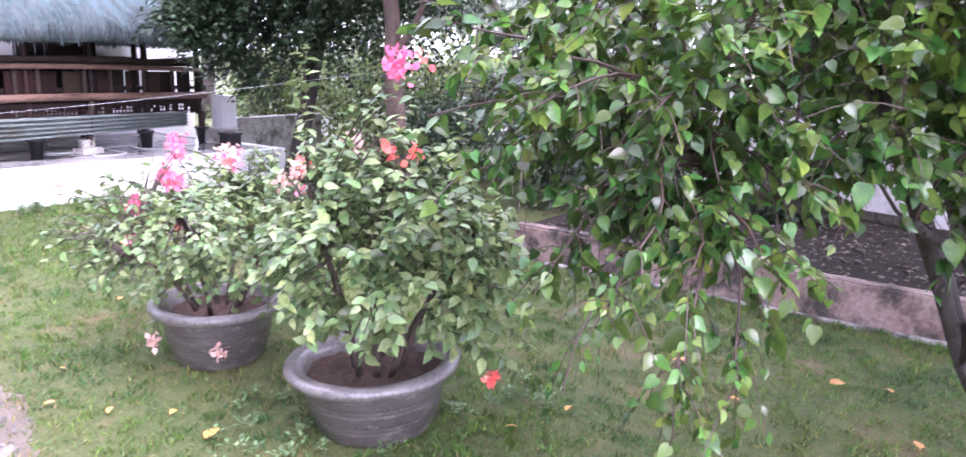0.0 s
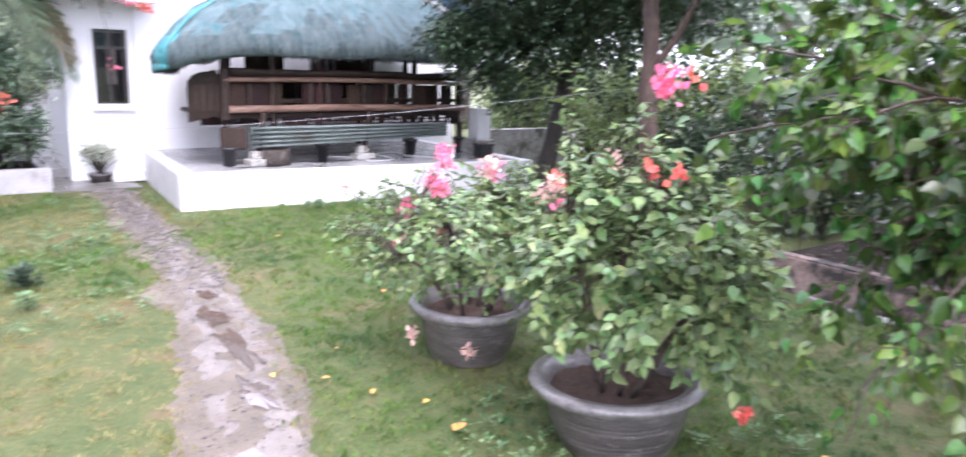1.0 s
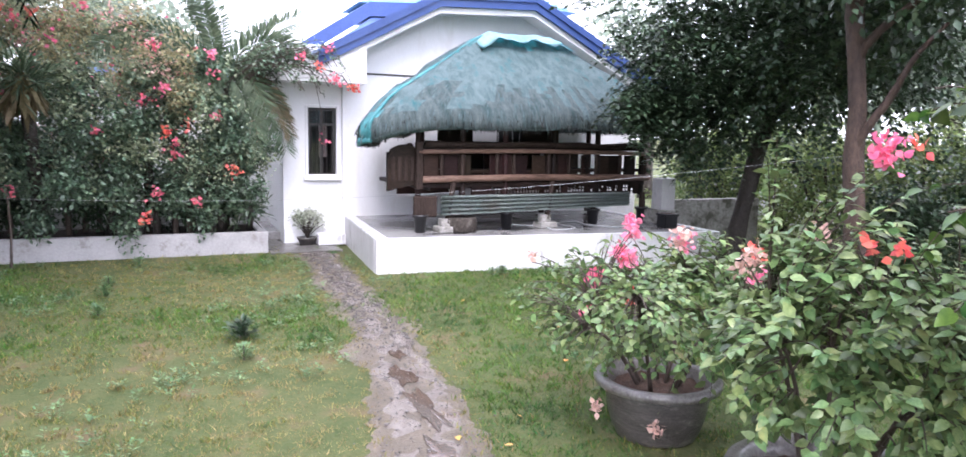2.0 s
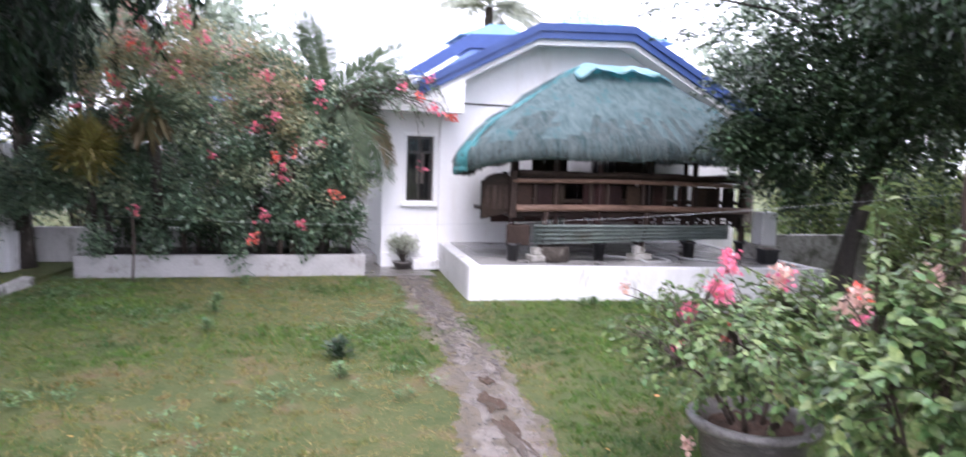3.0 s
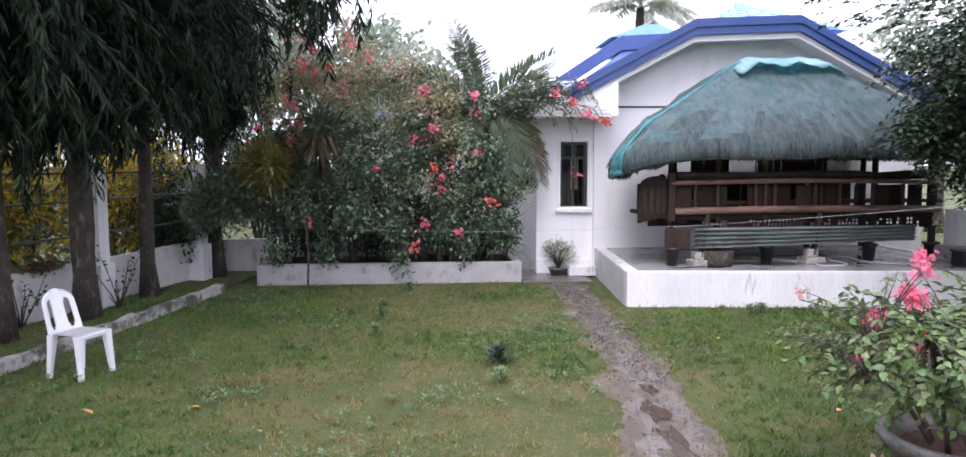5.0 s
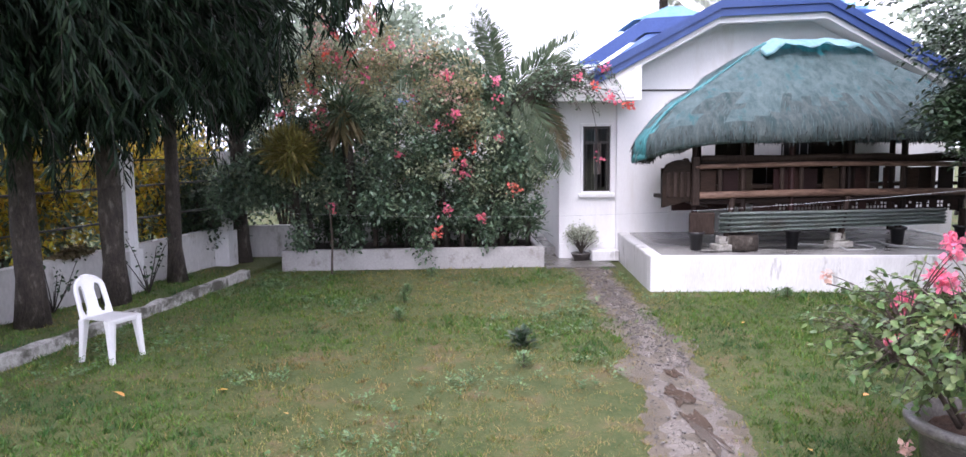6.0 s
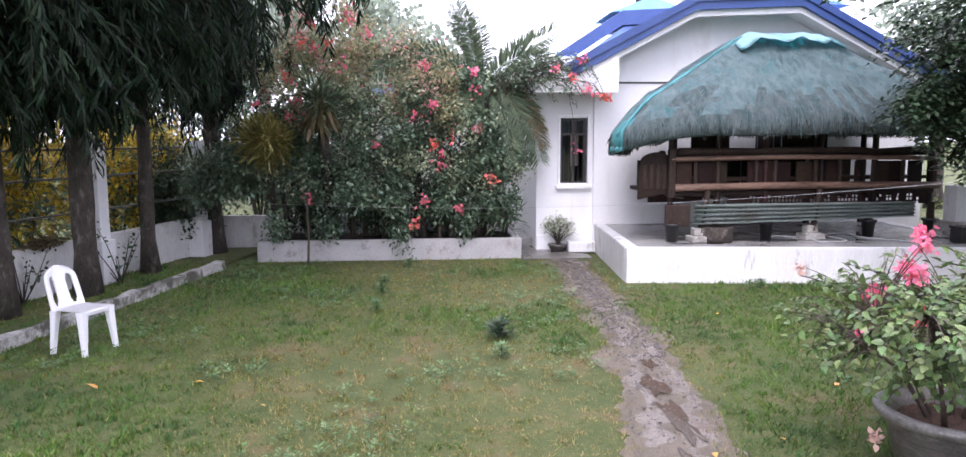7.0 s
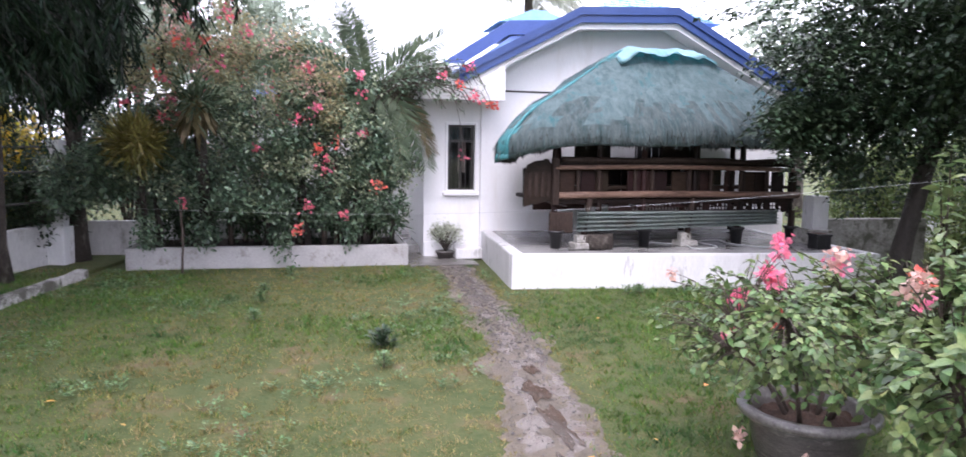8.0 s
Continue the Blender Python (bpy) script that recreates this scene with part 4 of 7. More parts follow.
house()
setting("pavement", boxed(-13.6, 1.28, -0.06, -12.1, 2.42, 0.02, bevel=0.005), M_PAVE, "wet cement landing before the house", "pavement")
step = thing("step_block", (-12.8, 2.3, 0.02), "white worn concrete step block beside the terrace", "step")
part("block", boxed(-12.98, 2.13, 0.02, -12.66, 2.6, 0.2, bevel=0.018), M_OLDWHITE, step)

# ---- flower bed planter ----
bed = thing("planter_bed", (-12.9, -0.9, 0), "long low white planter box filled with dark soil", "planter")
part("front_panel", boxed(-12.44, -3.08, -0.05, -12.3, 1.26, 0.335, bevel=0.012), M_BEDWALL, bed)
part("end_panel", boxed(-13.6, -3.08, -0.05, -12.44, -2.94, 0.33, bevel=0.012), M_BEDWALL, bed)
part("end_panel", boxed(-13.6, 1.12, -0.05, -12.44, 1.26, 0.33, bevel=0.012), M_BEDWALL, bed)
part("back_panel", boxed(-13.7, -3.08, -0.05, -13.6, 1.26, 0.33), M_BEDWALL, bed)
part("soil", boxed(-13.6, -2.94, 0, -12.44, 1.12, 0.3), M_BEDSOIL, bed)

# ---- nipa hut on the terrace ----
HX0, HX1, HY0, HY1 = -10.75, -12.4, 3.22, 7.5


def hut_roof_point(u, v):
    """u runs round the eaves, v from the eave (0) to the ridge (1)."""
    a = 2 * math.pi * u
    c, s = math.cos(a), math.sin(a)
    p = 7.0
    k = (abs(c) ** p + abs(s) ** p) ** (-1 / p)
    ex, ey = (1.42 if c > 0 else 1.1) * c * k, (3.45 if s < 0 else 2.66) * s * k
    rx, ry = 0.05 * c * k, 0.86 * s * k
    w = v
    x, y = ex + (rx - ex) * w, ey + (ry - ey) * w
    z = 2.09 + 1.5 * (0.12 * (1 - math.exp(-8 * v)) + 0.88 * v) - 0.05 * max(0, 1 - v / 0.1)
    tuck = 1 - 0.06 * max(0, 1 - v / 0.1) ** 1.5
    x, y = x * tuck, y * tuck
    z -= 0.26 * max(0, -s * k) ** 6 * (1 - v) ** 3
    n = 0.07 * noise.noise((x * 1.6, y * 1.6, z * 1.2)) + 0.03 * noise.noise((x * 6, y * 6, z * 5))
    if s < 0:
        y += 0.42 * (1.42 - x) * min(1, -s * k) ** 2 * (1 - 0.6 * v)
    return Vector((-11.7 + x * (1 + n * 0.6), 5.32 + y * (1 + n * 0.3), z + n * 0.7))


def hut():
    t = thing("nipa_hut", (-11.8, 5.2, 0.48), "dark open-sided bamboo hut with a netted thatch roof", "hut")
    bm = bmesh.new()
    nu, nv = 120, 22
    rings = [[bm.verts.new(hut_roof_point(i / nu, j / nv)) for i in range(nu)] for j in range(nv + 1)]
    for a, b in zip(rings, rings[1:]):
        for i in range(nu):
            bm.faces.new((a[i], a[(i + 1) % nu], b[(i + 1) % nu], b[i]))
    under = [bm.verts.new(Vector((-11.7, 5.32, 2.05)).lerp(v.co, 0.93) - Vector((0, 0, 0.03))) for v in rings[0]]
    core = [bm.verts.new(Vector((-11.7, 5.32, 2.9)).lerp(v.co, 0.35)) for v in rings[0]]
    for i in range(nu):
        j = (i + 1) % nu
        bm.faces.new((rings[0][j], rings[0][i], under[i], under[j]))
        bm.faces.new((under[j], under[i], core[i], core[j]))
    bm.faces.new(core[::-1])
    roof = part("roof", bm, M_NET, t, "grey thatch under a blue-green net", smooth=True)
    roof.data.materials.append(M_TEAL)
    roof.data.materials.append(M_THATCH)
    for f in roof.data.polygons[:nu * nv]:
        i, j = f.index % nu, f.index // nu
        if 0.8 + 0.08 * noise.noise((j * 0.7, 0, 0)) < i / nu < 0.862 + 0.03 * noise.noise((j * 0.6, 3, i * 0.3)) and noise.noise((i * 0.5, j * 0.45, 1)) > -0.22:
            f.material_index = 1
        elif j / nv < 0.22 + 0.45 * noise.noise((i * 0.3, j * 0.2, 5)) + 0.2 * noise.noise((i * 0.9, 0, 6)):
            f.material_index = 2
        elif j / nv > 0.86 + 0.2 * noise.noise((i * 0.35, j * 0.3, 9)):
            f.material_index = 1
    # straw fringe below the eaves, its near-black colour painting the eave's shadow
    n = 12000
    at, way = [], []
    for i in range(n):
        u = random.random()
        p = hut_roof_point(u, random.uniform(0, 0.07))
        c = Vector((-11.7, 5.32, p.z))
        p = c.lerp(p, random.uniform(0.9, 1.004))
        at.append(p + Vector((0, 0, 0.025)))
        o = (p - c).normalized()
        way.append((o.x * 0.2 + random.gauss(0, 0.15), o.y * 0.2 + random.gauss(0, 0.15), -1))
    part("fringe", leaves("fringe", at, way, rand_dirs(n), rng.uniform(0.04, 0.14, n), STRIP, 0.6), M_STRAW, roof, "ragged straw ends, coloured dark as eave shadow")
    # straw relief over the slopes
    n = 4200
    at, way, up = [], [], []
    for i in range(n):
        u, v = random.random(), random.uniform(0.03, 0.9)
        p, q = hut_roof_point(u, v), hut_roof_point(u, max(0, v - 0.04))
        d = (q - p).normalized()
        side = (hut_roof_point((u + 0.005) % 1, v) - p)
        nrm = side.cross(-d).normalized()
        at.append(p + nrm * 0.006)
        way.append(d + nrm * 0.06 + Vector((random.gauss(0, 0.1), random.gauss(0, 0.1), 0)))
        up.append(nrm)
    part("thatch_straw", leaves("thatch_straw", at, way, up, rng.uniform(0.08, 0.22, n), STRIP, 0.35), M_NET, roof, kind="stuff")
    # teal net edge down the hip and eave end
    for u in (0.868,):
        bm = bmesh.new()
        tube(bm, [hut_roof_point(u, v / 14) + Vector((0, 0, 0.005)) for v in range(15)], [0.03 - 0.0017 * v for v in range(15)], 10, wobble=1.2)
        part("net_edge", bm, M_TEAL, roof, "bright teal net gathered along the hip", smooth=True)
    bm = bmesh.new()
    tube(bm, [hut_roof_point(u, 0.0) + Vector((0, 0, 0.0)) for u in np.linspace(0.63, 0.87, 14)], 0.035, 10, wobble=1.2)
    part("net_edge", bm, M_TEAL, roof, "bright teal net gathered along the eave", smooth=True)
    # torn plastic sheet on the ridge
    bm = bmesh.new()
    rows = []
    for i in range(25):
        y = 5.44 - 0.92 + 1.84 * i / 24
        row = []
        for j in range(9):
            s = (j - 4) / 4
            drop = 0.16 * abs(s) ** 1.3 + 0.05 * noise.noise((y * 3, s * 2, 1)) + (0.06 * noise.noise((y * 5, 0, 3)) if abs(s) > 0.9 else 0)
            e = 0.1 * max(0, abs(i - 12) - 8) / 4
            row.append(bm.verts.new((-11.7 + 0.42 * s, y, 3.63 - drop - 1.6 * e)))
        rows.append(row)
    for a, b in zip(rows, rows[1:]):
        for j in range(8):
            bm.faces.new((a[j], a[j + 1], b[j + 1], b[j]))
    bmesh.ops.solidify(bm, geom=bm.faces[:], thickness=0.006)
    part("ridge_sheet", bm, M_SHEET, roof, "torn pale teal plastic sheet", smooth=True)
    # torn clear sheet sagging under the end eave
    bm = bmesh.new()
    rows = []
    for i in range(13):
        y = 2.8 + 0.75 * i / 12
        sag = 0.16 * math.sin(math.pi * i / 12) ** 0.8 + 0.02 * noise.noise((i * 0.9, 2, 0))
        rows.append([bm.verts.new((-11.45 + 0.05 * noise.noise((i * 0.5, j * 0.6, 4)), y, 2.02 - sag * j / 4)) for j in range(5)])
    for a, b in zip(rows, rows[1:]):
        for j in range(4):
            bm.faces.new((a[j], a[j + 1], b[j + 1], b[j]))
    bmesh.ops.solidify(bm, geom=bm.faces[:], thickness=0.002)
    part("torn_sheet", bm, M_CLEAR, roof, "torn clear plastic hanging under the eave", smooth=True)
    # frame
    for x in (HX0 - 0.06, HX1):
        for y in (HY0 + 0.02, HY0 + 0.75, 4.72, 5.62, 6.5, HY1 - 0.05):
            if x > -12 or y > 3.5:
                part("post", tube(bmesh.new(), [(x, y, 0.95), (x, y, 2.25)], [0.05, 0.045], 8), M_WOOD, t)
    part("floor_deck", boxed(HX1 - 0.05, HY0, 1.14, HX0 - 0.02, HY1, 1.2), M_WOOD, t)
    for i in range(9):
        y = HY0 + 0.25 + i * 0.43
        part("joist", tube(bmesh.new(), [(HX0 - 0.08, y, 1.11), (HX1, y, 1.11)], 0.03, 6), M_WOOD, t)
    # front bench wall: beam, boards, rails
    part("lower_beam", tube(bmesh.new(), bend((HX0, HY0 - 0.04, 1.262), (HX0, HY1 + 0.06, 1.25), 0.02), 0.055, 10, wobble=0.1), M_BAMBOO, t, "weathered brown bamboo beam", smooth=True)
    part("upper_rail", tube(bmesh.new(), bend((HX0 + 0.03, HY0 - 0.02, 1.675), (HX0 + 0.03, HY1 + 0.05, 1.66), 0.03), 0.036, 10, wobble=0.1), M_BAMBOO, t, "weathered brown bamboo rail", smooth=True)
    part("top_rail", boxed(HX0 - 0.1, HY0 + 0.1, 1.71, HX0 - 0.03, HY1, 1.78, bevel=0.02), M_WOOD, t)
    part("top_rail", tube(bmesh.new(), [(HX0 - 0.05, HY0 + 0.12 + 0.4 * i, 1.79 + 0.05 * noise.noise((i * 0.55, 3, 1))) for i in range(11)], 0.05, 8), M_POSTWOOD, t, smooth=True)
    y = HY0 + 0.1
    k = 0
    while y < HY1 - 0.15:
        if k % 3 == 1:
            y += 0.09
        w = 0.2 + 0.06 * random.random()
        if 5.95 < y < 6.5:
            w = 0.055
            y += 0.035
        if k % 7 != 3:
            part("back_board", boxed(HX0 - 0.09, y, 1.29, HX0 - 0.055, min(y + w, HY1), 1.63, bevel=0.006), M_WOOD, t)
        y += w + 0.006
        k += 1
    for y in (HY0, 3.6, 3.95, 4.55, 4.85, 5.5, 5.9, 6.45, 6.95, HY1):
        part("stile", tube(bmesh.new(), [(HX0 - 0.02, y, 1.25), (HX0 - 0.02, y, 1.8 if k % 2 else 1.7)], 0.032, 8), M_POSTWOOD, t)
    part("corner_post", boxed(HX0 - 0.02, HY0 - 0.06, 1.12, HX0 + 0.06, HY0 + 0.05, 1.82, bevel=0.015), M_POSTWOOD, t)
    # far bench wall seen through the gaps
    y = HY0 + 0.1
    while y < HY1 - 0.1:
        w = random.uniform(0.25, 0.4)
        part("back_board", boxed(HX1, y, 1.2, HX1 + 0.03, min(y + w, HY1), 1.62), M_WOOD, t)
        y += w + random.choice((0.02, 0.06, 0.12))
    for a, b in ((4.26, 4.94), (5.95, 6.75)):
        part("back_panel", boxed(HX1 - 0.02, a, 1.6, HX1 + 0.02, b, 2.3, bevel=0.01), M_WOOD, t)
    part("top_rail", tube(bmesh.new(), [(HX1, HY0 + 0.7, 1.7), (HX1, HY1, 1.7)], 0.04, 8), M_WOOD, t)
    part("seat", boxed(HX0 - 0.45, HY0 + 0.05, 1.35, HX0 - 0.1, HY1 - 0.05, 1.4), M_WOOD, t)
    # arched end panel
    bm = bmesh.new()
    arch = [(HX0 - 0.02, 1.17), (HX0 - 0.02, 1.6)] + [(HX0 - 0.02 - 0.45 * i / 8, 1.6 + 0.2 * math.sin(math.pi * i / 8)) for i in range(1, 8)] + [(HX0 - 0.5, 1.56), (HX0 - 0.5, 1.17)]
    part("end_panel", prism(bm, arch, -0.05, "y", HY0 - 0.02), M_WOOD, t)
    bm = bmesh.new()
    arch = [(HY0 - 0.48, 1.1), (HY0 - 0.48, 1.56)] + [(HY0 - 0.48 + 0.46 * i / 8, 1.58 + 0.2 * math.sin(math.pi * (0.15 + 0.6 * i / 8))) for i in range(1, 8)] + [(HY0 - 0.02, 1.72), (HY0 - 0.02, 1.2)]
    part("arm_panel", prism(bm, arch, -0.05, "x", HX0 - 0.02), M_WOOD, t, "dark arched carved side panel")
    for i in range(4):
        y = HY0 - 0.42 + i * 0.1
        part("arm_slat", boxed(HX0 - 0.02, y, 1.25, HX0 - 0.003, y + 0.05, 1.6, bevel=0.005), M_POSTWOOD, t)
    # lattice skirt with small openings
    bm = bmesh.new()
    cells = 58
    for i in range(cells):
        a = HY0 + 0.9 + (HY1 - HY0 - 0.95) * i / cells
        b = HY0 + 0.9 + (HY1 - HY0 - 0.95) * (i + 1) / cells
        for j in range(4):
            z0, z1 = 0.97 + 0.058 * j, 0.97 + 0.058 * (j + 1)
            if i > 5 and noise.noise((i * 0.45, j * 0.3, 8)) > -0.28 and random.random() < (0.4, 0.8, 0.75, 0.5)[j]:
                box(bm, HX0 - 0.06, a, z0, HX0 - 0.048, a + 0.014, z1)
                box(bm, HX0 - 0.06, a + 0.014, z1 - 0.02, HX0 - 0.048, b, z1)
                continue
            box(bm, HX0 - 0.06, a, z0, HX0 - 0.048, b, z1)
    part("lattice_skirt", bm, M_WOOD, t, "dark woven skirt with small gaps")
    part("under_board", boxed(HX0 - 0.9, HY0, 0.98, HX0 - 0.86, HY0 + 0.9, 1.2), M_WOOD, t)
    # leaning struts on footings
    for y in (3.72, 5.5):
        part("strut", tube(bmesh.new(), [(HX0 + 0.05, y - 0.05, 0.6), (HX0 + 0.03, y + 0.06, 1.22)], 0.045, 8), M_POSTWOOD, t)
        part("footing", boxed(HX0 - 0.1, y - 0.22, 0.47, HX0 + 0.16, y + 0.1, 0.56, bevel=0.015), M_DIRTY, t)
        part("footing_block", boxed(HX0 - 0.05, y - 0.16, 0.56, HX0 + 0.09, y + 0.02, 0.68, bevel=0.015), M_DIRTY, t)
    for x in (HX0 - 0.02, HX1):
        for y in (HY0 + 0.04, 4.74, 6.42, HY1 - 0.03):
            if x > -12 or y > 3.5:
                part("leg", tube(bmesh.new(), [(x, y, 0.5), (x, y, 1.0)], 0.055, 8), M_POSTWOOD, t)
    part("side_mat", boxed(HX0 - 0.03, HY0 - 0.08, 0.7, HX0 + 0.03, HY0 + 0.3, 1.02, bevel=0.02), M_POSTWOOD, t)
    return t


def spin(ob):
    """The hut and what stands under it are turned a little on the terrace."""
    ob.matrix_basis = Matrix.Translation((-10.75, 4.7, 0)) @ pose(0, 0, 0, 0, 0, 4.5) @ Matrix.Translation((10.75, -4.7, 0)) @ ob.matrix_basis
    return ob


spin(hut())


def leg_tub(loc):
    t = thing("leg_tub", loc, "black plastic tub standing round a hut leg", "tub", "tubs round the hut legs")
    part("body", lathe(bmesh.new(), [(0.0, 0.0), (0.075, 0.0), (0.1, 0.24), (0.115, 0.245), (0.115, 0.265), (0.095, 0.265), (0.07, 0.04), (0, 0.04)], 20), M_BLACK, t, world=False, smooth=True)
    part("rim", lathe(bmesh.new(), [(0.113, 0.23), (0.125, 0.24), (0.125, 0.268), (0.113, 0.27)], 20), M_BLACK, t, world=False, smooth=True)
    return t


tub = leg_tub((HX0 - 0.02, HY0 + 0.04, 0.472))
for y in (4.74, 6.42, HY1 - 0.03):
    spin(copy_thing(tub, pose(HX0 - 0.02, y, 0.472)))
spin(tub)

sheet = thing("roofing_sheet", (HX0 + 0.05, 5.2, 0.66), "grey-green corrugated metal sheet leaning under the hut floor", "metal sheet")
bm = bmesh.new()
rows = []
for i in range(41):
    z = 0.0 + 0.30 * i / 40
    rows.append([bm.verts.new((HX0 + 0.1 + 0.026 * math.cos(i / 40 * 2 * math.pi * 4.5), y, 0.73 + z * (1 - 0.25 * (y - 3.55) / 3.6) + 0.06 * (y - 3.55) / 3.6)) for y in (3.55, 4.4, 5.3, 6.2, 7.1)])
for a, b in zip(rows, rows[1:]):
    for j in range(4):
        bm.faces.new((a[j], a[j + 1], b[j + 1], b[j]))
bmesh.ops.solidify(bm, geom=bm.faces[:], thickness=0.003)
part("panel", bm, M_GI, sheet, smooth=True)
spin(sheet)

block = thing("cement_drum", (HX0 + 0.1, 3.93, 0.472), "low round weathered cement drum on the wet terrace", "drum")
part("body", lathe(bmesh.new(), [(0, 0), (0.225, 0), (0.235, 0.02), (0.235, 0.19), (0.22, 0.215), (0.19, 0.218), (0, 0.21)], 32, 0.01), M_GREYBARK, block, world=False, smooth=True)
hose = thing("garden_hose", (-10.9, 5.9, 0.48), "thin pale garden hose lying on the wet terrace", "hose")
part("tube", tube(bmesh.new(), [(-10.75 - 0.35 * math.sin(i * 0.28) * (1 + i / 60), 4.7 + i * 0.05 + 0.12 * math.sin(i * 0.7), 0.483) for i in range(44)], 0.011, 6), M_HOSE, hose, smooth=True)
for i, (x, y, rx, ry) in enumerate(((-10.75, 4.75, 0.22, 0.5), (-10.85, 5.9, 0.3, 0.5), (-11.0, 6.9, 0.3, 0.4), (-10.45, 3.7, 0.1, 0.45), (-11.8, 5.2, 0.25, 0.7))):
    puddle("water_%d" % (i + 6), (x, y, 0.4725), rx, ry, M_WETDARK, "thin dark rain puddle on the terrace floor", 50 + i * 5.1)
cube_pot = thing("square_pot", (-10.2, 7.42, 0.472), "small dark square pot at the terrace edge", "pot")
part("body", boxed(-10.32, 7.3, 0.472, -10.08, 7.54, 0.69, bevel=0.012), M_BLACK, cube_pot)
part("rim", boxed(-10.335, 7.285, 0.67, -10.065, 7.555, 0.705, bevel=0.008), M_BLACK, cube_pot)
part("soil", boxed(-10.3, 7.32, 0.7, -10.1, 7.52, 0.708), M_SOIL, cube_pot)

# ---- potted bougainvilleas ----


def big_pot(loc, label):
    t = thing("cement_pot", loc, label, "plant pot", "large cement pots")
    body = [(0.0, 0.0), (0.28, 0.0)]
    for k in range(45):
        z = 0.006 + 0.305 * k / 44
        r = 0.29 + 0.09 * (1 - (1 - z / 0.311) ** 2.2)
        for gz in (0.105, 0.13, 0.205, 0.225):
            r -= 0.0045 * math.exp(-((z - gz) / 0.005) ** 2)
        body.append((r, z))
    part("body", lathe(bmesh.new(), body, 56, 0.003), M_POT, t, world=False, smooth=True)
    part("rim", lathe(bmesh.new(), [(0.38, 0.315), (0.42, 0.312), (0.46, 0.326), (0.475, 0.352), (0.468, 0.368), (0.44, 0.378), (0.40, 0.376), (0.378, 0.36), (0.365, 0.32), (0.35, 0.25)], 56, 0.003), M_RIM, t, "thick rounded rim with a wet sheen", world=False, smooth=True)
    bm = bmesh.new()
    rings = [[bm.verts.new((r * math.cos(a), r * math.sin(a), 0.285 + 0.035 * (1 - r / 0.37) + 0.03 * noise.noise((r * 30 * math.cos(a), r * 30 * math.sin(a), 2)) + 0.035 * noise.noise((r * 9 * math.cos(a), r * 9 * math.sin(a), loc[0]))))
              for a in (2 * math.pi * k / 40 for k in range(40))] for r in (0.37, 0.34, 0.31, 0.28, 0.25, 0.22, 0.19, 0.16, 0.13, 0.1, 0.07, 0.04, 0.01)]
    for a, b in zip(rings, rings[1:]):
        for k in range(40):
            bm.faces.new((a[k], a[(k + 1) % 40], b[(k + 1) % 40], b[k]))
    bm.faces.new(rings[-1])
    part("soil", bm, M_SOIL, t, "damp reddish brown soil", world=False, smooth=True)
    return t


def bract_cluster(c, n, r):
    at = np.array(c) + rng.normal(0, r, (n, 3))
    return at, rand_dirs(n)


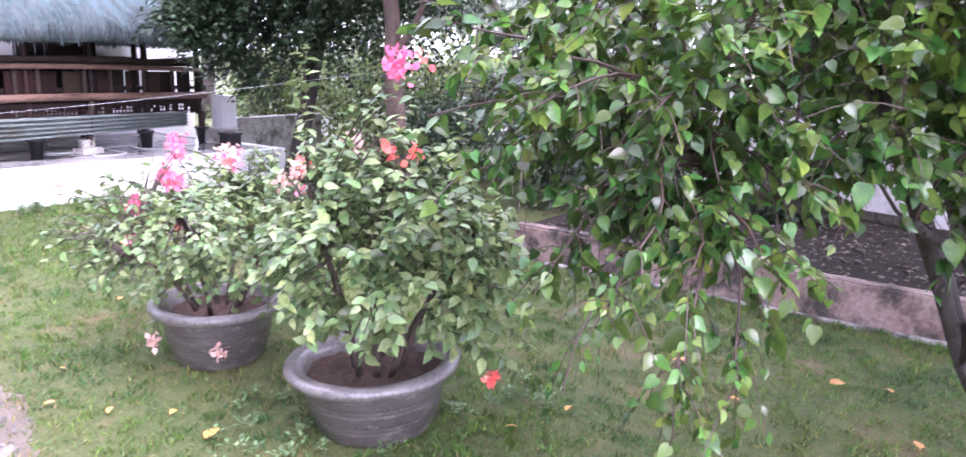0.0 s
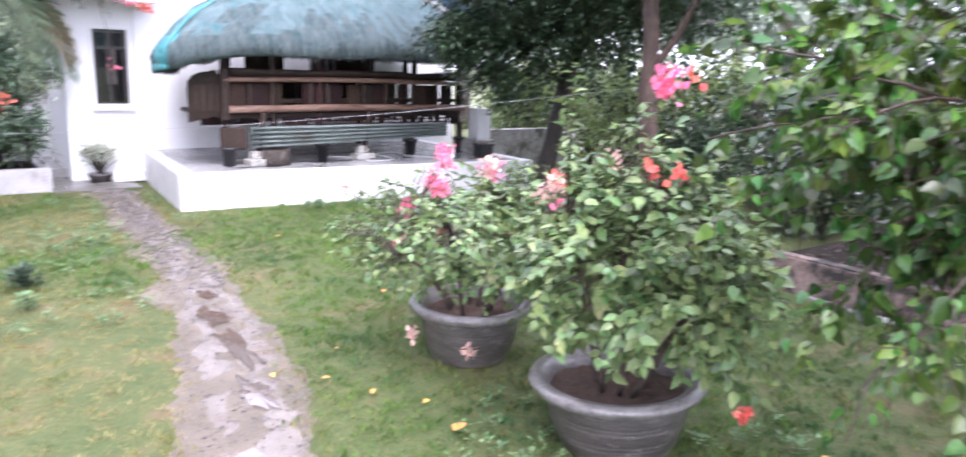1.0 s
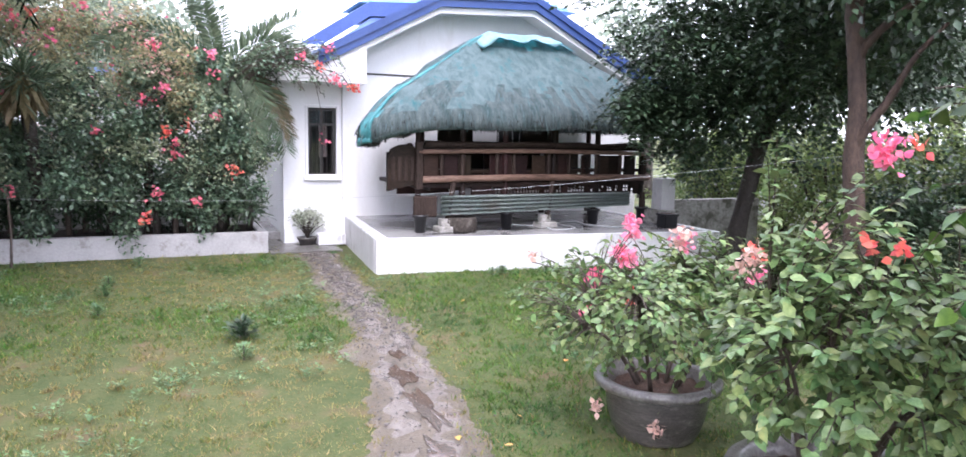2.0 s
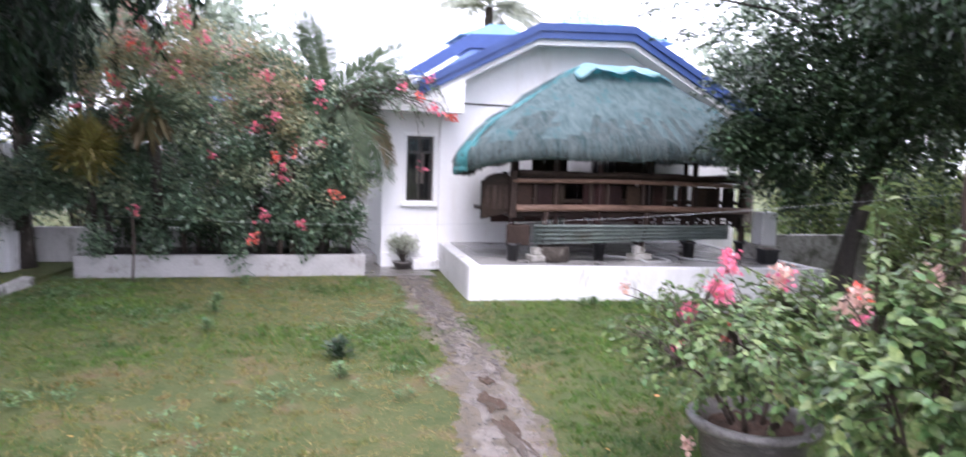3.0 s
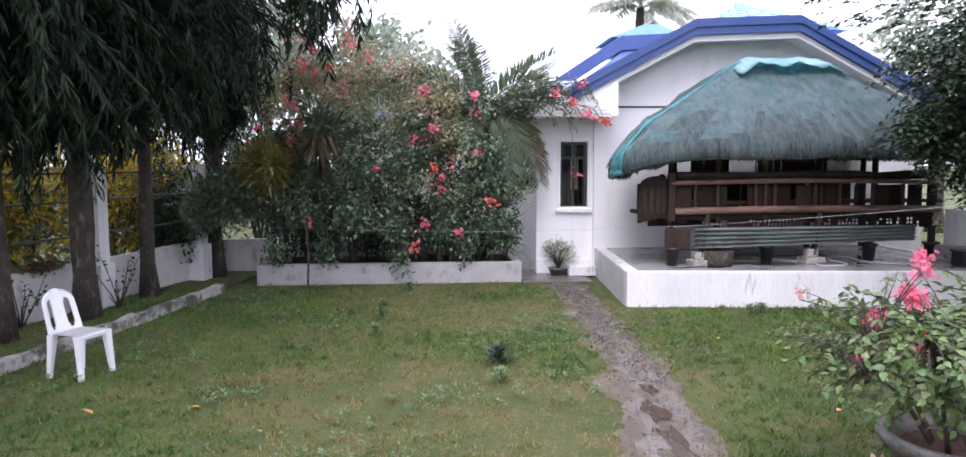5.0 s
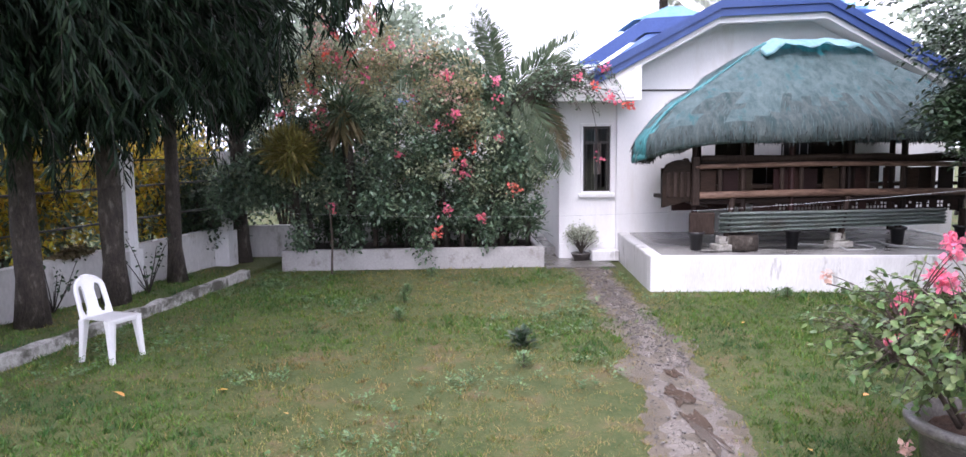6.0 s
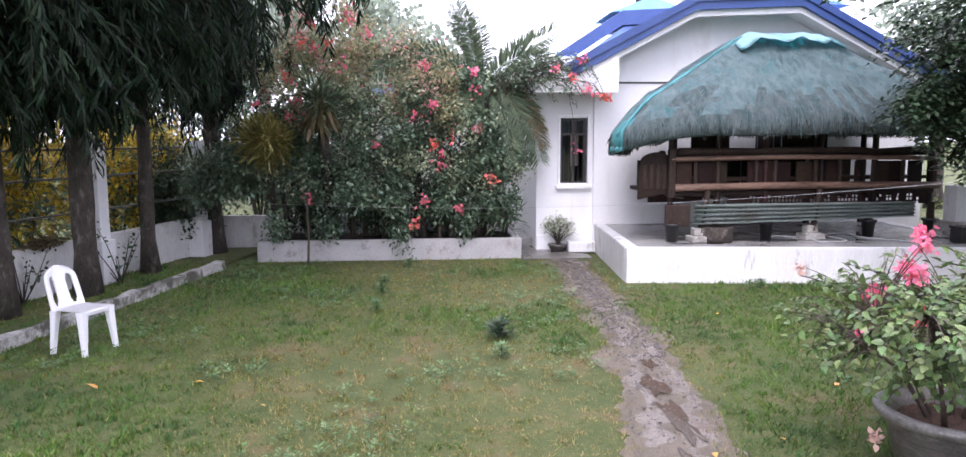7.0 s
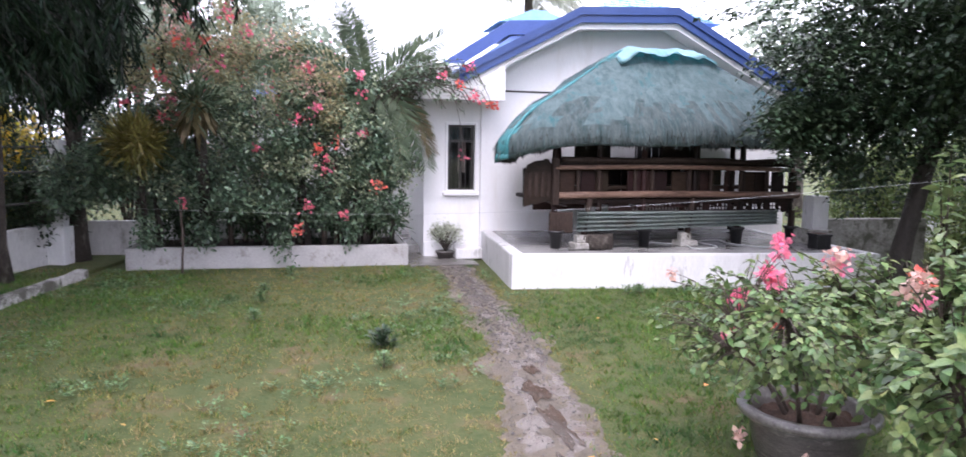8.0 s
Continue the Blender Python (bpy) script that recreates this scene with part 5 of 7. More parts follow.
def bougainvillea(name, base, label, crown, radii, stems, twigs, per, leaf, blooms, shoots=(), singles=260, lean=(0, 0)):
    """A bush of woody stems that fork into arching twigs set with folded leaves and papery bracts."""
    t = thing(name, base, label, "shrub", "potted bougainvilleas")
    b = Vector(base)
    c = Vector(crown)
    stem_tips = []
    for i in range(stems):
        a = 2 * math.pi * i / stems + random.uniform(-0.3, 0.3)
        foot = b + Vector((0.12 * math.cos(a), 0.12 * math.sin(a), 0))
        tip = c + Vector((radii[0] * 0.55 * math.cos(a), radii[1] * 0.55 * math.sin(a), radii[2] * random.uniform(-0.35, 0.4)))
        pts = [foot.lerp(tip, k / 7) + Vector((noise.noise((k, i, 1)), noise.noise((k, i, 5)), 0)) * 0.05 + Vector((0, 0, 0.09 * math.sin(math.pi * k / 7))) for k in range(8)]
        part("stem", tube(bmesh.new(), pts, [0.0175 - 0.0018 * k for k in range(8)], 7, wobble=0.35), M_TWIG, t, smooth=True)
        stem_tips += pts[3:]
    twig_bm = bmesh.new()
    at, way, up = [], [], []
    tips = []
    for i in range(twigs):
        d = Vector(rand_dirs(1)[0])
        if d.z < -0.75:
            d.z = -d.z * 0.4
        k = (0.62 + 0.38 * random.random() ** 0.5) * (1 + 0.35 * noise.noise(d * 1.7 + b))
        tip = c + Vector((d.x * radii[0], d.y * radii[1], d.z * radii[2])) * k
        tips.append(tip)
    tips += [Vector(s) for s in shoots]
    for i, tip in enumerate(tips):
        root = min(stem_tips, key=lambda q: (q - tip).length + random.uniform(0, 0.12))
        length = (tip - root).length
        pts = bend(root, tip, 0.12 * length, 7)
        tube(twig_bm, pts, [0.0055 - 0.0005 * q for q in range(8)], 4, cap=False)
        m = int(per * random.uniform(0.7, 1.3) * (1.3 if i >= twigs else 1))
        for j in range(m):
            s = 0.3 + 0.7 * j / max(1, m - 1)
            f = s * 7
            q = pts[min(int(f), 6)].lerp(pts[min(int(f), 6) + 1], f - min(int(f), 6))
            a = j * 2.4 + i
            out = (q - c).normalized()
            w = Vector((math.cos(a), math.sin(a), 0)) * 0.8 + out * 0.5 + Vector((random.gauss(0, 0.3), random.gauss(0, 0.3), random.gauss(-0.35, 0.35)))
            at.append(q)
            way.append(w)
            up.append(Vector((0, 0, 1)) + out * 0.7 + Vector(rng.normal(0, 0.35, 3)))
    part("twig_tangle", twig_bm, M_TWIG, t, kind="stuff")
    at, way, up = np.array(at), np.array(way), np.array(up)
    size = rng.uniform(0.6, 1.15, len(at)) * leaf
    # the flower heads stand clear of leaves, most of all on their sunny side
    for place, n, r, mat in blooms:
        q = at + 0.5 * size[:, None] * unit(way) - np.array(place)
        along_sun = q @ np.array((0.83, -0.54, 0.12))
        q = q - np.clip(along_sun, 0, 0.7)[:, None] * np.array((0.83, -0.54, 0.12))
        ok = np.linalg.norm(q, axis=1) > 1.5 * r + 0.05
        at, way, up, size = at[ok], way[ok], up[ok], size[ok]
    # the nearest ones are leaves of their own
    facing = at @ np.array((0.75, -0.65, 0.15)) + rng.normal(0, 0.12, len(at))
    order = np.argsort(-facing)
    one = single_leaf("leaf", M_LEAF_POT1, BROAD, 1.05)
    for j in order[:singles]:
        ob = part("leaf", one, None, t)
        ob.matrix_basis = leaf_pose(at[j], way[j], up[j], size[j])
    rest = order[singles:]
    me = leaves("foliage", at[rest], way[rest], up[rest], size[rest], BROAD, 1.05)
    part("foliage", me, M_LEAF_POT, t, smooth=True, kind="stuff")
    for place, n, r, mat in blooms:
        n = int(n * 2.0)
        p, d = bract_cluster(place, n, r * 0.9)
        part("bloom", leaves("bloom", p, d, rand_dirs(n), rng.uniform(0.035, 0.052, n), BROAD, 1.35), mat, t, "cluster of papery bracts", smooth=True, kind="stuff")
    return t


pot = big_pot((-2.68, 2.72, 0), "large grey cement pot with a wide rim, on the lawn")
pot.matrix_basis = pose(-2.68, 2.72, -0.01) @ Matrix.Rotation(radians(-3.2), 4, Vector((-0.56, 0.83, 0))) @ Matrix.Diagonal((1, 1, 1.06, 1))
bougainvillea("bougainvillea", (-2.68, 2.72, 0.3), "leafy green bougainvillea with few coral blooms in a cement pot", (-2.62, 2.74, 1.0), (0.72, 0.72, 0.62), 7, 400, 16, 0.08,
              [((-2.42, 2.58, 1.92), 34, 0.036, M_PINK), ((-2.4, 2.5, 1.53), 9, 0.022, M_CORAL), ((-2.26, 2.52, 1.53), 5, 0.018, M_CORAL), ((-2.3, 2.62, 1.96), 4, 0.016, M_CORAL),
               ((-1.89, 2.65, 0.5), 10, 0.018, M_CORAL), ((-3.1, 2.5, 1.3), 10, 0.03, M_PALEBRACT), ((-3.0, 2.9, 1.5), 10, 0.03, M_PALEBRACT)],
              [(-2.42, 2.58, 1.88), (-2.86, 2.41, 2.0), (-2.86, 2.37, 1.84), (-2.8, 2.35, 1.64), (-1.89, 2.65, 0.5), (-1.9, 2.9, 0.45), (-2.2, 2.4, 1.75), (-1.95, 3.1, 0.5), (-1.9, 2.7, 0.7),
               (-1.85, 2.85, 0.9), (-2.6, 2.9, 1.85), (-2.9, 2.8, 1.7), (-2.3, 2.9, 1.7), (-1.95, 2.6, 0.8)], singles=295)
pot = big_pot((-4.1, 2.75, 0), "grey cement pot with a wide rim, on the lawn")
pot.matrix_basis = pose(-4.1, 2.75, 0) @ Matrix.Diagonal((0.89, 0.89, 1.07, 1))
bougainvillea("bougainvillea", (-4.1, 2.75, 0.31), "spreading bougainvillea with bright pink blooms in a cement pot", (-4.05, 2.72, 0.88), (0.88, 0.86, 0.47), 7, 440, 13, 0.066,
              [((-4.62, 2.85, 1.36), 26, 0.03, M_PINK), ((-4.6, 2.84, 1.29), 20, 0.028, M_PINK), ((-4.56, 2.73, 1.15), 34, 0.042, M_PINK), ((-4.52, 2.77, 1.11), 24, 0.04, M_PINK), ((-4.56, 2.53, 0.99), 34, 0.034, M_PINK), ((-4.0, 2.8, 1.33), 22, 0.035, M_PALEBRACT),
               ((-3.55, 3.03, 1.12), 14, 0.03, M_PINK), ((-4.5, 2.4, 0.8), 10, 0.02, M_PINK), ((-4.17, 2.57, 0.92), 10, 0.02, M_CORAL), ((-3.82, 2.55, 0.16), 12, 0.02, M_PALEBRACT),
               ((-4.2, 2.34, 0.2), 10, 0.02, M_PALEBRACT), ((-3.61, 3.05, 1.28), 18, 0.035, M_PALEBRACT), ((-4.9, 2.2, 1.1), 8, 0.02, M_PALEBRACT), ((-4.02, 2.84, 1.3), 16, 0.035, M_PINK),
               ((-3.9, 3.33, 1.22), 16, 0.035, M_CORAL), ((-3.85, 3.43, 1.06), 12, 0.025, M_PINK)],
              [(-4.62, 2.85, 1.33), (-4.56, 2.54, 0.96), (-4.56, 2.73, 1.12), (-4.95, 2.5, 1.05), (-4.2, 2.34, 0.22), (-3.82, 2.55, 0.2), (-3.9, 2.1, 0.6), (-4.7, 2.2, 0.6), (-5.0, 2.75, 0.8), (-4.9, 2.2, 1.05), (-4.47, 2.7, 1.1)], singles=240)

# ---- trees ----


def tree_limbs(t, foot, top, r0, r1, mat, limbs, wob=0.25, name="trunk"):
    f, p = Vector(foot), Vector(top)
    pts = [f.lerp(p, i / 9) + Vector((noise.noise((i * 0.6, f.x, 0)), noise.noise((i * 0.6, f.y, 7)), 0)) * 0.09 * (0 < i) for i in range(10)]
    rad = [r0 + (r1 - r0) * (i / 9) + (0.35 * r0 if i == 0 else 0) for i in range(10)]
    part(name, tube(bmesh.new(), pts, rad, 12, wobble=wob), mat, t, smooth=True)
    for a, tip, r, sag in limbs:
        q = pts[a]
        ps = bend(q, tip, sag, 8)
        ps = [v + Vector((noise.noise(v * 2.0), noise.noise(v * 2.0 + Vector((9, 9, 9))), 0)) * 0.08 * (0 < i) for i, v in enumerate(ps)]
        part("limb", tube(bmesh.new(), ps, [r * (1 - 0.09 * i) for i in range(9)], 8, wobble=0.2), mat, t, smooth=True)
    return pts


def near_shrub_tree():
    t = thing("shrub_tree", (0.25, 3.4, 0), "arching shrub tree with large wet green leaves over the lawn", "tree")
    stem1 = [Vector(p) for p in ((0.3, 3.4, -0.02), (0.11, 3.33, 0.49), (-0.09, 3.29, 0.85), (-0.21, 3.3, 1.17), (-0.37, 3.29, 1.52), (-0.49, 3.28, 1.81), (-0.6, 3.3, 2.15), (-0.75, 3.25, 2.7), (-0.85, 3.1, 3.2))]
    part("trunk", tube(bmesh.new(), stem1, [0.056, 0.045, 0.042, 0.041, 0.039, 0.036, 0.033, 0.027, 0.018], 12, wobble=0.45), M_BARK, t, smooth=True)
    stem2 = [Vector(p) for p in ((0.3, 3.75, -0.02), (0.12, 3.75, 0.7), (-0.16, 3.72, 1.23), (-0.3, 3.73, 1.61), (-0.45, 3.77, 2.1), (-0.5, 3.7, 2.9))]
    part("trunk", tube(bmesh.new(), stem2, [0.048, 0.042, 0.037, 0.032, 0.027, 0.018], 10, wobble=0.4), M_BARK, t, smooth=True)
    limb = [Vector(p) for p in ((0.25, 3.35, 1.05), (-0.05, 3.2, 1.25), (-0.33, 3.03, 1.41), (-0.54, 2.9, 1.45), (-0.75, 2.76, 1.48), (-0.95, 2.5, 1.6))]
    part("limb", tube(bmesh.new(), [stem1[2]] + limb[1:], [0.042, 0.036, 0.026, 0.018, 0.014, 0.01], 9, wobble=0.3), M_BARK, t, smooth=True)
    arms = []
    # nearer veil of drooping branches, then the body of the crown behind and above
    ends = [(-1.54, 1.77, 2.05), (-1.36, 1.8, 1.93), (-1.5, 1.7, 1.78), (-1.39, 1.77, 1.66), (-1.22, 1.86, 1.5), (-1.17, 1.8, 1.27), (-0.96, 1.55, 1.17), (-0.86, 1.65, 1.33), (-0.69, 1.69, 1.0), (-0.58, 1.8, 1.12),
            (-0.73, 1.76, 1.35), (-0.6, 1.86, 1.42), (-1.1, 1.63, 1.81), (-0.87, 1.78, 1.85), (-0.76, 1.91, 2.05), (-1.2, 2.1, 2.25), (-0.95, 2.0, 1.7), (-0.55, 2.2, 1.72),
            (-1.6, 2.4, 1.9), (-1.75, 2.5, 1.55), (-1.8, 2.8, 2.2), (-1.4, 2.9, 1.85), (-1.1, 2.6, 1.95), (-0.9, 2.5, 2.25), (-0.7, 2.8, 2.1), (-0.3, 2.4, 2.45),
            (-0.6, 3.9, 2.25), (-0.45, 3.9, 1.95), (-0.9, 3.8, 2.1), (-0.75, 3.65, 1.85), (-1.2, 3.6, 2.05), (-0.2, 3.8, 2.3), (-0.25, 3.5, 1.95), (0.05, 4.0, 2.0), (-0.1, 3.6, 1.65), (-0.5, 3.4, 2.2), (-0.9, 3.2, 1.8), (-0.6, 2.9, 2.3),
            (-1.5, 3.0, 2.5), (-1.1, 3.2, 2.2), (0.1, 2.8, 2.3), (-1.7, 3.3, 1.9), (-1.0, 3.7, 2.0), (-0.2, 2.9, 2.6), (-0.6, 2.9, 2.9), (-0.1, 3.9, 2.1), (0.1, 3.5, 1.9),
            (-1.2, 2.5, 2.8), (-1.6, 2.2, 2.5), (-0.8, 2.1, 2.6), (-1.9, 3.1, 2.7), (0.4, 3.0, 2.6), (-1.0, 3.3, 3.2), (-0.4, 3.6, 3.3), (-1.0, 1.75, 2.3), (-0.6, 1.95, 2.35),
            (-0.36, 2.3, 1.86), (-0.42, 2.55, 2.02), (-0.28, 2.5, 1.66), (-0.5, 2.75, 1.72), (-0.15, 2.75, 2.1), (-0.62, 3.05, 2.0), (-0.2, 3.0, 1.75), (0.0, 3.1, 1.6), (-0.56, 2.2, 1.6), (-0.1, 2.9, 1.95), (-0.71, 2.15, 1.53), (0.1, 3.3, 1.75)]
    roots = stem1[4:] + stem2[3:] + limb[2:]
    for i, e in enumerate(ends):
        e = Vector(e)
        root = min(roots, key=lambda q: (q - e).length + 0.6 * random.random())
        ps = bend(root, e, random.uniform(0.05, 0.22), 10)
        ps = [q + Vector((noise.noise(q * 2.5), noise.noise(q * 2.5 + Vector((5, 5, 5))), noise.noise(q * 2.5 + Vector((8, 1, 3))))) * 0.07 * (k > 0) for k, q in enumerate(ps)]
        part("branch", tube(bmesh.new(), ps, [0.0085 - 0.0006 * k for k in range(11)], 6), M_REDTWIG, t, smooth=True)
        arms.append(ps)
    twig_bm = bmesh.new()
    at, way, up = [], [], []
    for i, ps in enumerate(arms):
        for j in range(19 if i < 18 else (14 if i > 55 else 22)):
            s = random.uniform(0.3, 1.0) * 9.99
            root = ps[int(s)].lerp(ps[int(s) + 1], s - int(s))
            d = Vector(rand_dirs(1)[0]) + (ps[10] - ps[8]).normalized() * 0.9 + Vector((0, 0, -0.35))
            tip = root + d.normalized() * random.uniform(0.1, 0.3 if i < 18 else 0.45)
            q = bend(root, tip, 0.03, 4)
            tube(twig_bm, q, [0.0028, 0.0025, 0.0022, 0.0018, 0.0015], 4, cap=False)
            for k in range(random.randint(5, 10)):
                f = random.uniform(0.15, 1) * 3.99
                p = q[int(f)].lerp(q[int(f) + 1], f - int(f))
                a = random.uniform(0, 6.28)
                at.append(p)
                way.append(Vector((math.cos(a), math.sin(a), random.gauss(-0.6, 0.4))) + d * 0.4)
                up.append(Vector((random.gauss(0, 0.75), random.gauss(0, 0.75) - 0.2, 1)))
    part("twig_tangle", twig_bm, M_REDTWIG, t, kind="stuff")
    at, way, up = np.array(at), np.array(way), np.array(up)
    size = rng.uniform(0.034, 0.08, len(at)) * np.where(rng.random(len(at)) < 0.1, 1.55, 1.0)
    far = np.linalg.norm(at - np.array((-0.1, 0.2, 1.8)), axis=1)
    size = size * np.clip(far / 2.5, 0.62, 1.15)
    near = np.argsort(far)
    one = single_leaf("leaf", M_LEAF_NEAR1, HEART, 1.0)
    for j in near[:300]:
        ob = part("leaf", one, None, t)
        ob.matrix_basis = leaf_pose(at[j], way[j], up[j], size[j])
    rest = near[300:]
    part("foliage", leaves("foliage", at[rest], way[rest], up[rest], size[rest], HEART, 1.0), M_LEAF_NEAR, t, smooth=True, kind="stuff")
    # Clumps overhead, out of view, added to shade the lawn and raised bed.
    crown(t, [((0.1, 3.8, 3.6), (1.4, 1.4, 0.9)), ((0.9, 3.9, 3.0), (1.2, 1.3, 1.0)), ((0.9, 5.0, 3.2), (1.2, 1.2, 0.9)), ((-0.6, 4.8, 3.4), (1.4, 1.4, 0.8)), ((1.6, 5.6, 3.3), (1.6, 1.6, 0.7)), ((0.2, 6.0, 3.6), (1.5, 1.3, 0.7)), ((1.8, 3.6, 3.3), (1.3, 1.4, 0.7)), ((2.6, 2.8, 3.7), (1.3, 1.2, 0.7)), ((3.4, 4.6, 3.9), (1.5, 1.5, 0.8)), ((2.6, 6.4, 3.9), (1.7, 1.4, 0.8)), ((0.9, 7.6, 4.0), (1.6, 1.3, 0.7)), ((-1.4, 7.4, 4.0), (1.5, 1.3, 0.6)), ((3.9, 7.6, 4.1), (1.6, 1.6, 0.8))], 42000, 0.14, M_LEAF_NEAR, "upper_crown", 0.3, BROAD, 1.3)
    return t


def crown(t, centres, n, leaf, mat, name="crown", droop=0.3, shape=DIAMOND, width=1.0, shell=0.35, lump=0.45, kind=""):
    """A crown of many leaves in lumpy clumps."""
    at, out = [], []
    for c, r in centres:
        m = max(1, int(n * (r[0] * r[1] * r[2]) / sum(q[0] * q[1] * q[2] for _, q in centres)))
        p, d = cloud(m, c, r, shell, lump, 2.2)
        at.append(p)
        out.append(d)
    at, out = np.concatenate(at), np.concatenate(out)
    # leaves sit in small sprays
    at = at + rng.normal(0, leaf * 0.6, at.shape)
    way = out * 0.5 + rand_dirs(len(at)) * 0.8 - np.array((0, 0, droop))
    up = np.array((0, 0, 1.0)) + rand_dirs(len(at)) * 0.7
    return part(name, leaves(name, at, way, up, rng.uniform(0.7, 1.2, len(at)) * leaf, shape, width), mat, t, kind=kind)


def spray_crown(t, tips, mat, leaf, per, name="crown", length=0.5, pairs=True):
    """Pinnate sprays: each tip carries a drooping stalk with paired leaflets."""
    at, way, up = [], [], []
    for p, d in tips:
        p, d = Vector(p), Vector(d).normalized()
        side = d.cross(Vector((0, 0, 1)))
        side = side.normalized() if side.length > 0.05 else Vector((1, 0, 0))
        ln = length * random.uniform(0.6, 1.2)
        for k in range(per):
            s = (k + 1) / per
            q = p + d * ln * s + Vector((0, 0, -0.35 * ln * s * s))
            for sg in (-1, 1):
                at.append(q)
                way.append(d * 0.5 + side * sg + Vector((random.gauss(0, 0.2), random.gauss(0, 0.2), random.gauss(-0.3, 0.25))))
                up.append((random.gauss(0, 0.35), random.gauss(0, 0.35), 1))
    n = len(at)
    return part(name, leaves(name, at, way, up, rng.uniform(0.7, 1.2, n) * leaf, DIAMOND, 0.95), mat, t)


def terrace_tree():
    t = thing("shade_tree", (-8.75, 7.45, 0), "dark leafy shade tree hanging over the terrace", "tree")
    limbs = [(6, (-8.9, 6.3, 3.3), 0.07, 0.3), (7, (-8.2, 7.2, 4.3), 0.07, 0.1), (6, (-7.6, 7.3, 3.2), 0.06, 0.3), (8, (-9.0, 8.8, 4.4), 0.06, 0.1), (5, (-7.3, 8.4, 3.0), 0.06, 0.25), (8, (-9.0, 6.6, 4.6), 0.05, 0.2), (7, (-8.7, 4.7, 4.1), 0.035, 0.4), (8, (-8.6, 5.3, 4.6), 0.03, 0.3)]
    tree_limbs(t, (-8.75, 7.4, 0), (-8.7, 8.5, 3.9), 0.15, 0.08, M_BARK, limbs)
    clumps = [((-9.0, 6.6, 3.2), (0.75, 0.6, 0.6)), ((-8.6, 7.5, 3.3), (1.1, 0.9, 0.9)), ((-8.2, 7.6, 4.2), (1.3, 1.2, 1.0)), ((-7.5, 7.5, 3.0), (0.9, 0.9, 0.75)), ((-8.6, 8.8, 3.5), (1.4, 1.2, 1.2)), ((-7.3, 8.3, 3.4), (1.0, 1.0, 1.0)),
              ((-9.0, 7.0, 4.7), (1.0, 0.9, 0.8)), ((-9.2, 7.5, 2.5), (0.6, 0.5, 0.45)), ((-9.0, 6.9, 2.6), (0.5, 0.45, 0.5)), ((-6.7, 7.6, 3.3), (0.9, 0.9, 0.9)), ((-7.4, 8.0, 4.8), (1.4, 1.3, 1.0)), ((-8.9, 8.6, 5.0), (1.4, 1.4, 1.0)), ((-6.5, 7.2, 4.4), (1.0, 1.0, 0.8)), ((-9.1, 7.4, 2.9), (0.6, 0.85, 0.7)), ((-9.3, 8.2, 2.4), (0.6, 0.7, 0.6))] 
    crown(t, clumps, 25000, 0.095, M_DARKLEAF, shell=0.5)
    tips = []
    for c, r in clumps:
        p, d = cloud(135, c, (r[0] * 1.15, r[1] * 1.15, r[2] * 1.15), 0.8, 0.4)
        tips += [(a, (b[0], b[1], b[2] * 0.5 - 0.25)) for a, b in zip(p, d)]
    for k in range(150):
        y = random.uniform(5.9, 7.0)
        tips.append(((-9.1 + random.uniform(-0.4, 0.5), y, 2.2 + 1.6 * random.random()), (0.2, -1, -0.2)))
    for k in range(70):
        tips.append(((-8.7 + random.uniform(-0.5, 0.5), random.uniform(4.6, 6.6), random.uniform(3.5, 4.7)), (0.1, -1, 0.1)))
    for k in range(260):
        y = random.uniform(5.85, 7.4)
        tips.append(((-9.1 + random.uniform(-0.3, 0.4), y, random.uniform(2.45 - 0.75 * (y - 5.8), 2.75)), (0.3, -1, -0.25)))
    spray_crown(t, tips, M_DARKLEAF, 0.095, 7, "spray")
    return t


def brown_tree():
    t = thing("brown_trunk_tree", (-5.1, 5.75, 0), "slim brown-barked tree behind the potted shrubs", "tree")
    limbs = [(6, (-4.6, 6.3, 3.4), 0.05, 0.2), (7, (-5.9, 6.2, 3.9), 0.05, 0.2), (7, (-5.0, 5.4, 3.6), 0.04, 0.2), (4, (-4.7, 6.1, 3.0), 0.05, 0.1)]
    tree_limbs(t, (-5.08, 5.71, 0), (-5.5, 5.85, 4.0), 0.1, 0.075, M_REDBARK, limbs)
    crown(t, [((-4.6, 6.4, 3.5), (1.0, 1.0, 0.7)), ((-6.0, 6.4, 3.9), (1.1, 1.0, 0.8)), ((-5.0, 5.5, 3.8), (0.8, 0.8, 0.6)), ((-5.4, 6.2, 4.6), (1.3, 1.2, 0.8)), ((-5.6, 6.9, 3.2), (0.8, 0.8, 0.6))], 11000, 0.095, M_DARKLEAF)
    return t


def back_shrub(loc, r, h, n, mat, label):
    t = thing("background_shrub", (*loc, 0), label, "shrub", "shrubs along the far boundary")
    x, y = loc
    for i in range(6):
        a = i * 1.05
        part("stem", tube(bmesh.new(), bend((x, y, 0), (x + r * 0.6 * math.cos(a), y + r * 0.6 * math.sin(a), h * 0.75), 0.1), 0.025, 6), M_TWIG, t)
    crown(t, [((x, y, h * 0.55), (r, r, h * 0.5)), ((x + 0.3 * r, y - 0.2 * r, h * 0.75), (r * 0.6, r * 0.6, h * 0.3))], n, 0.09, mat, "crown", 0.2)
    return t


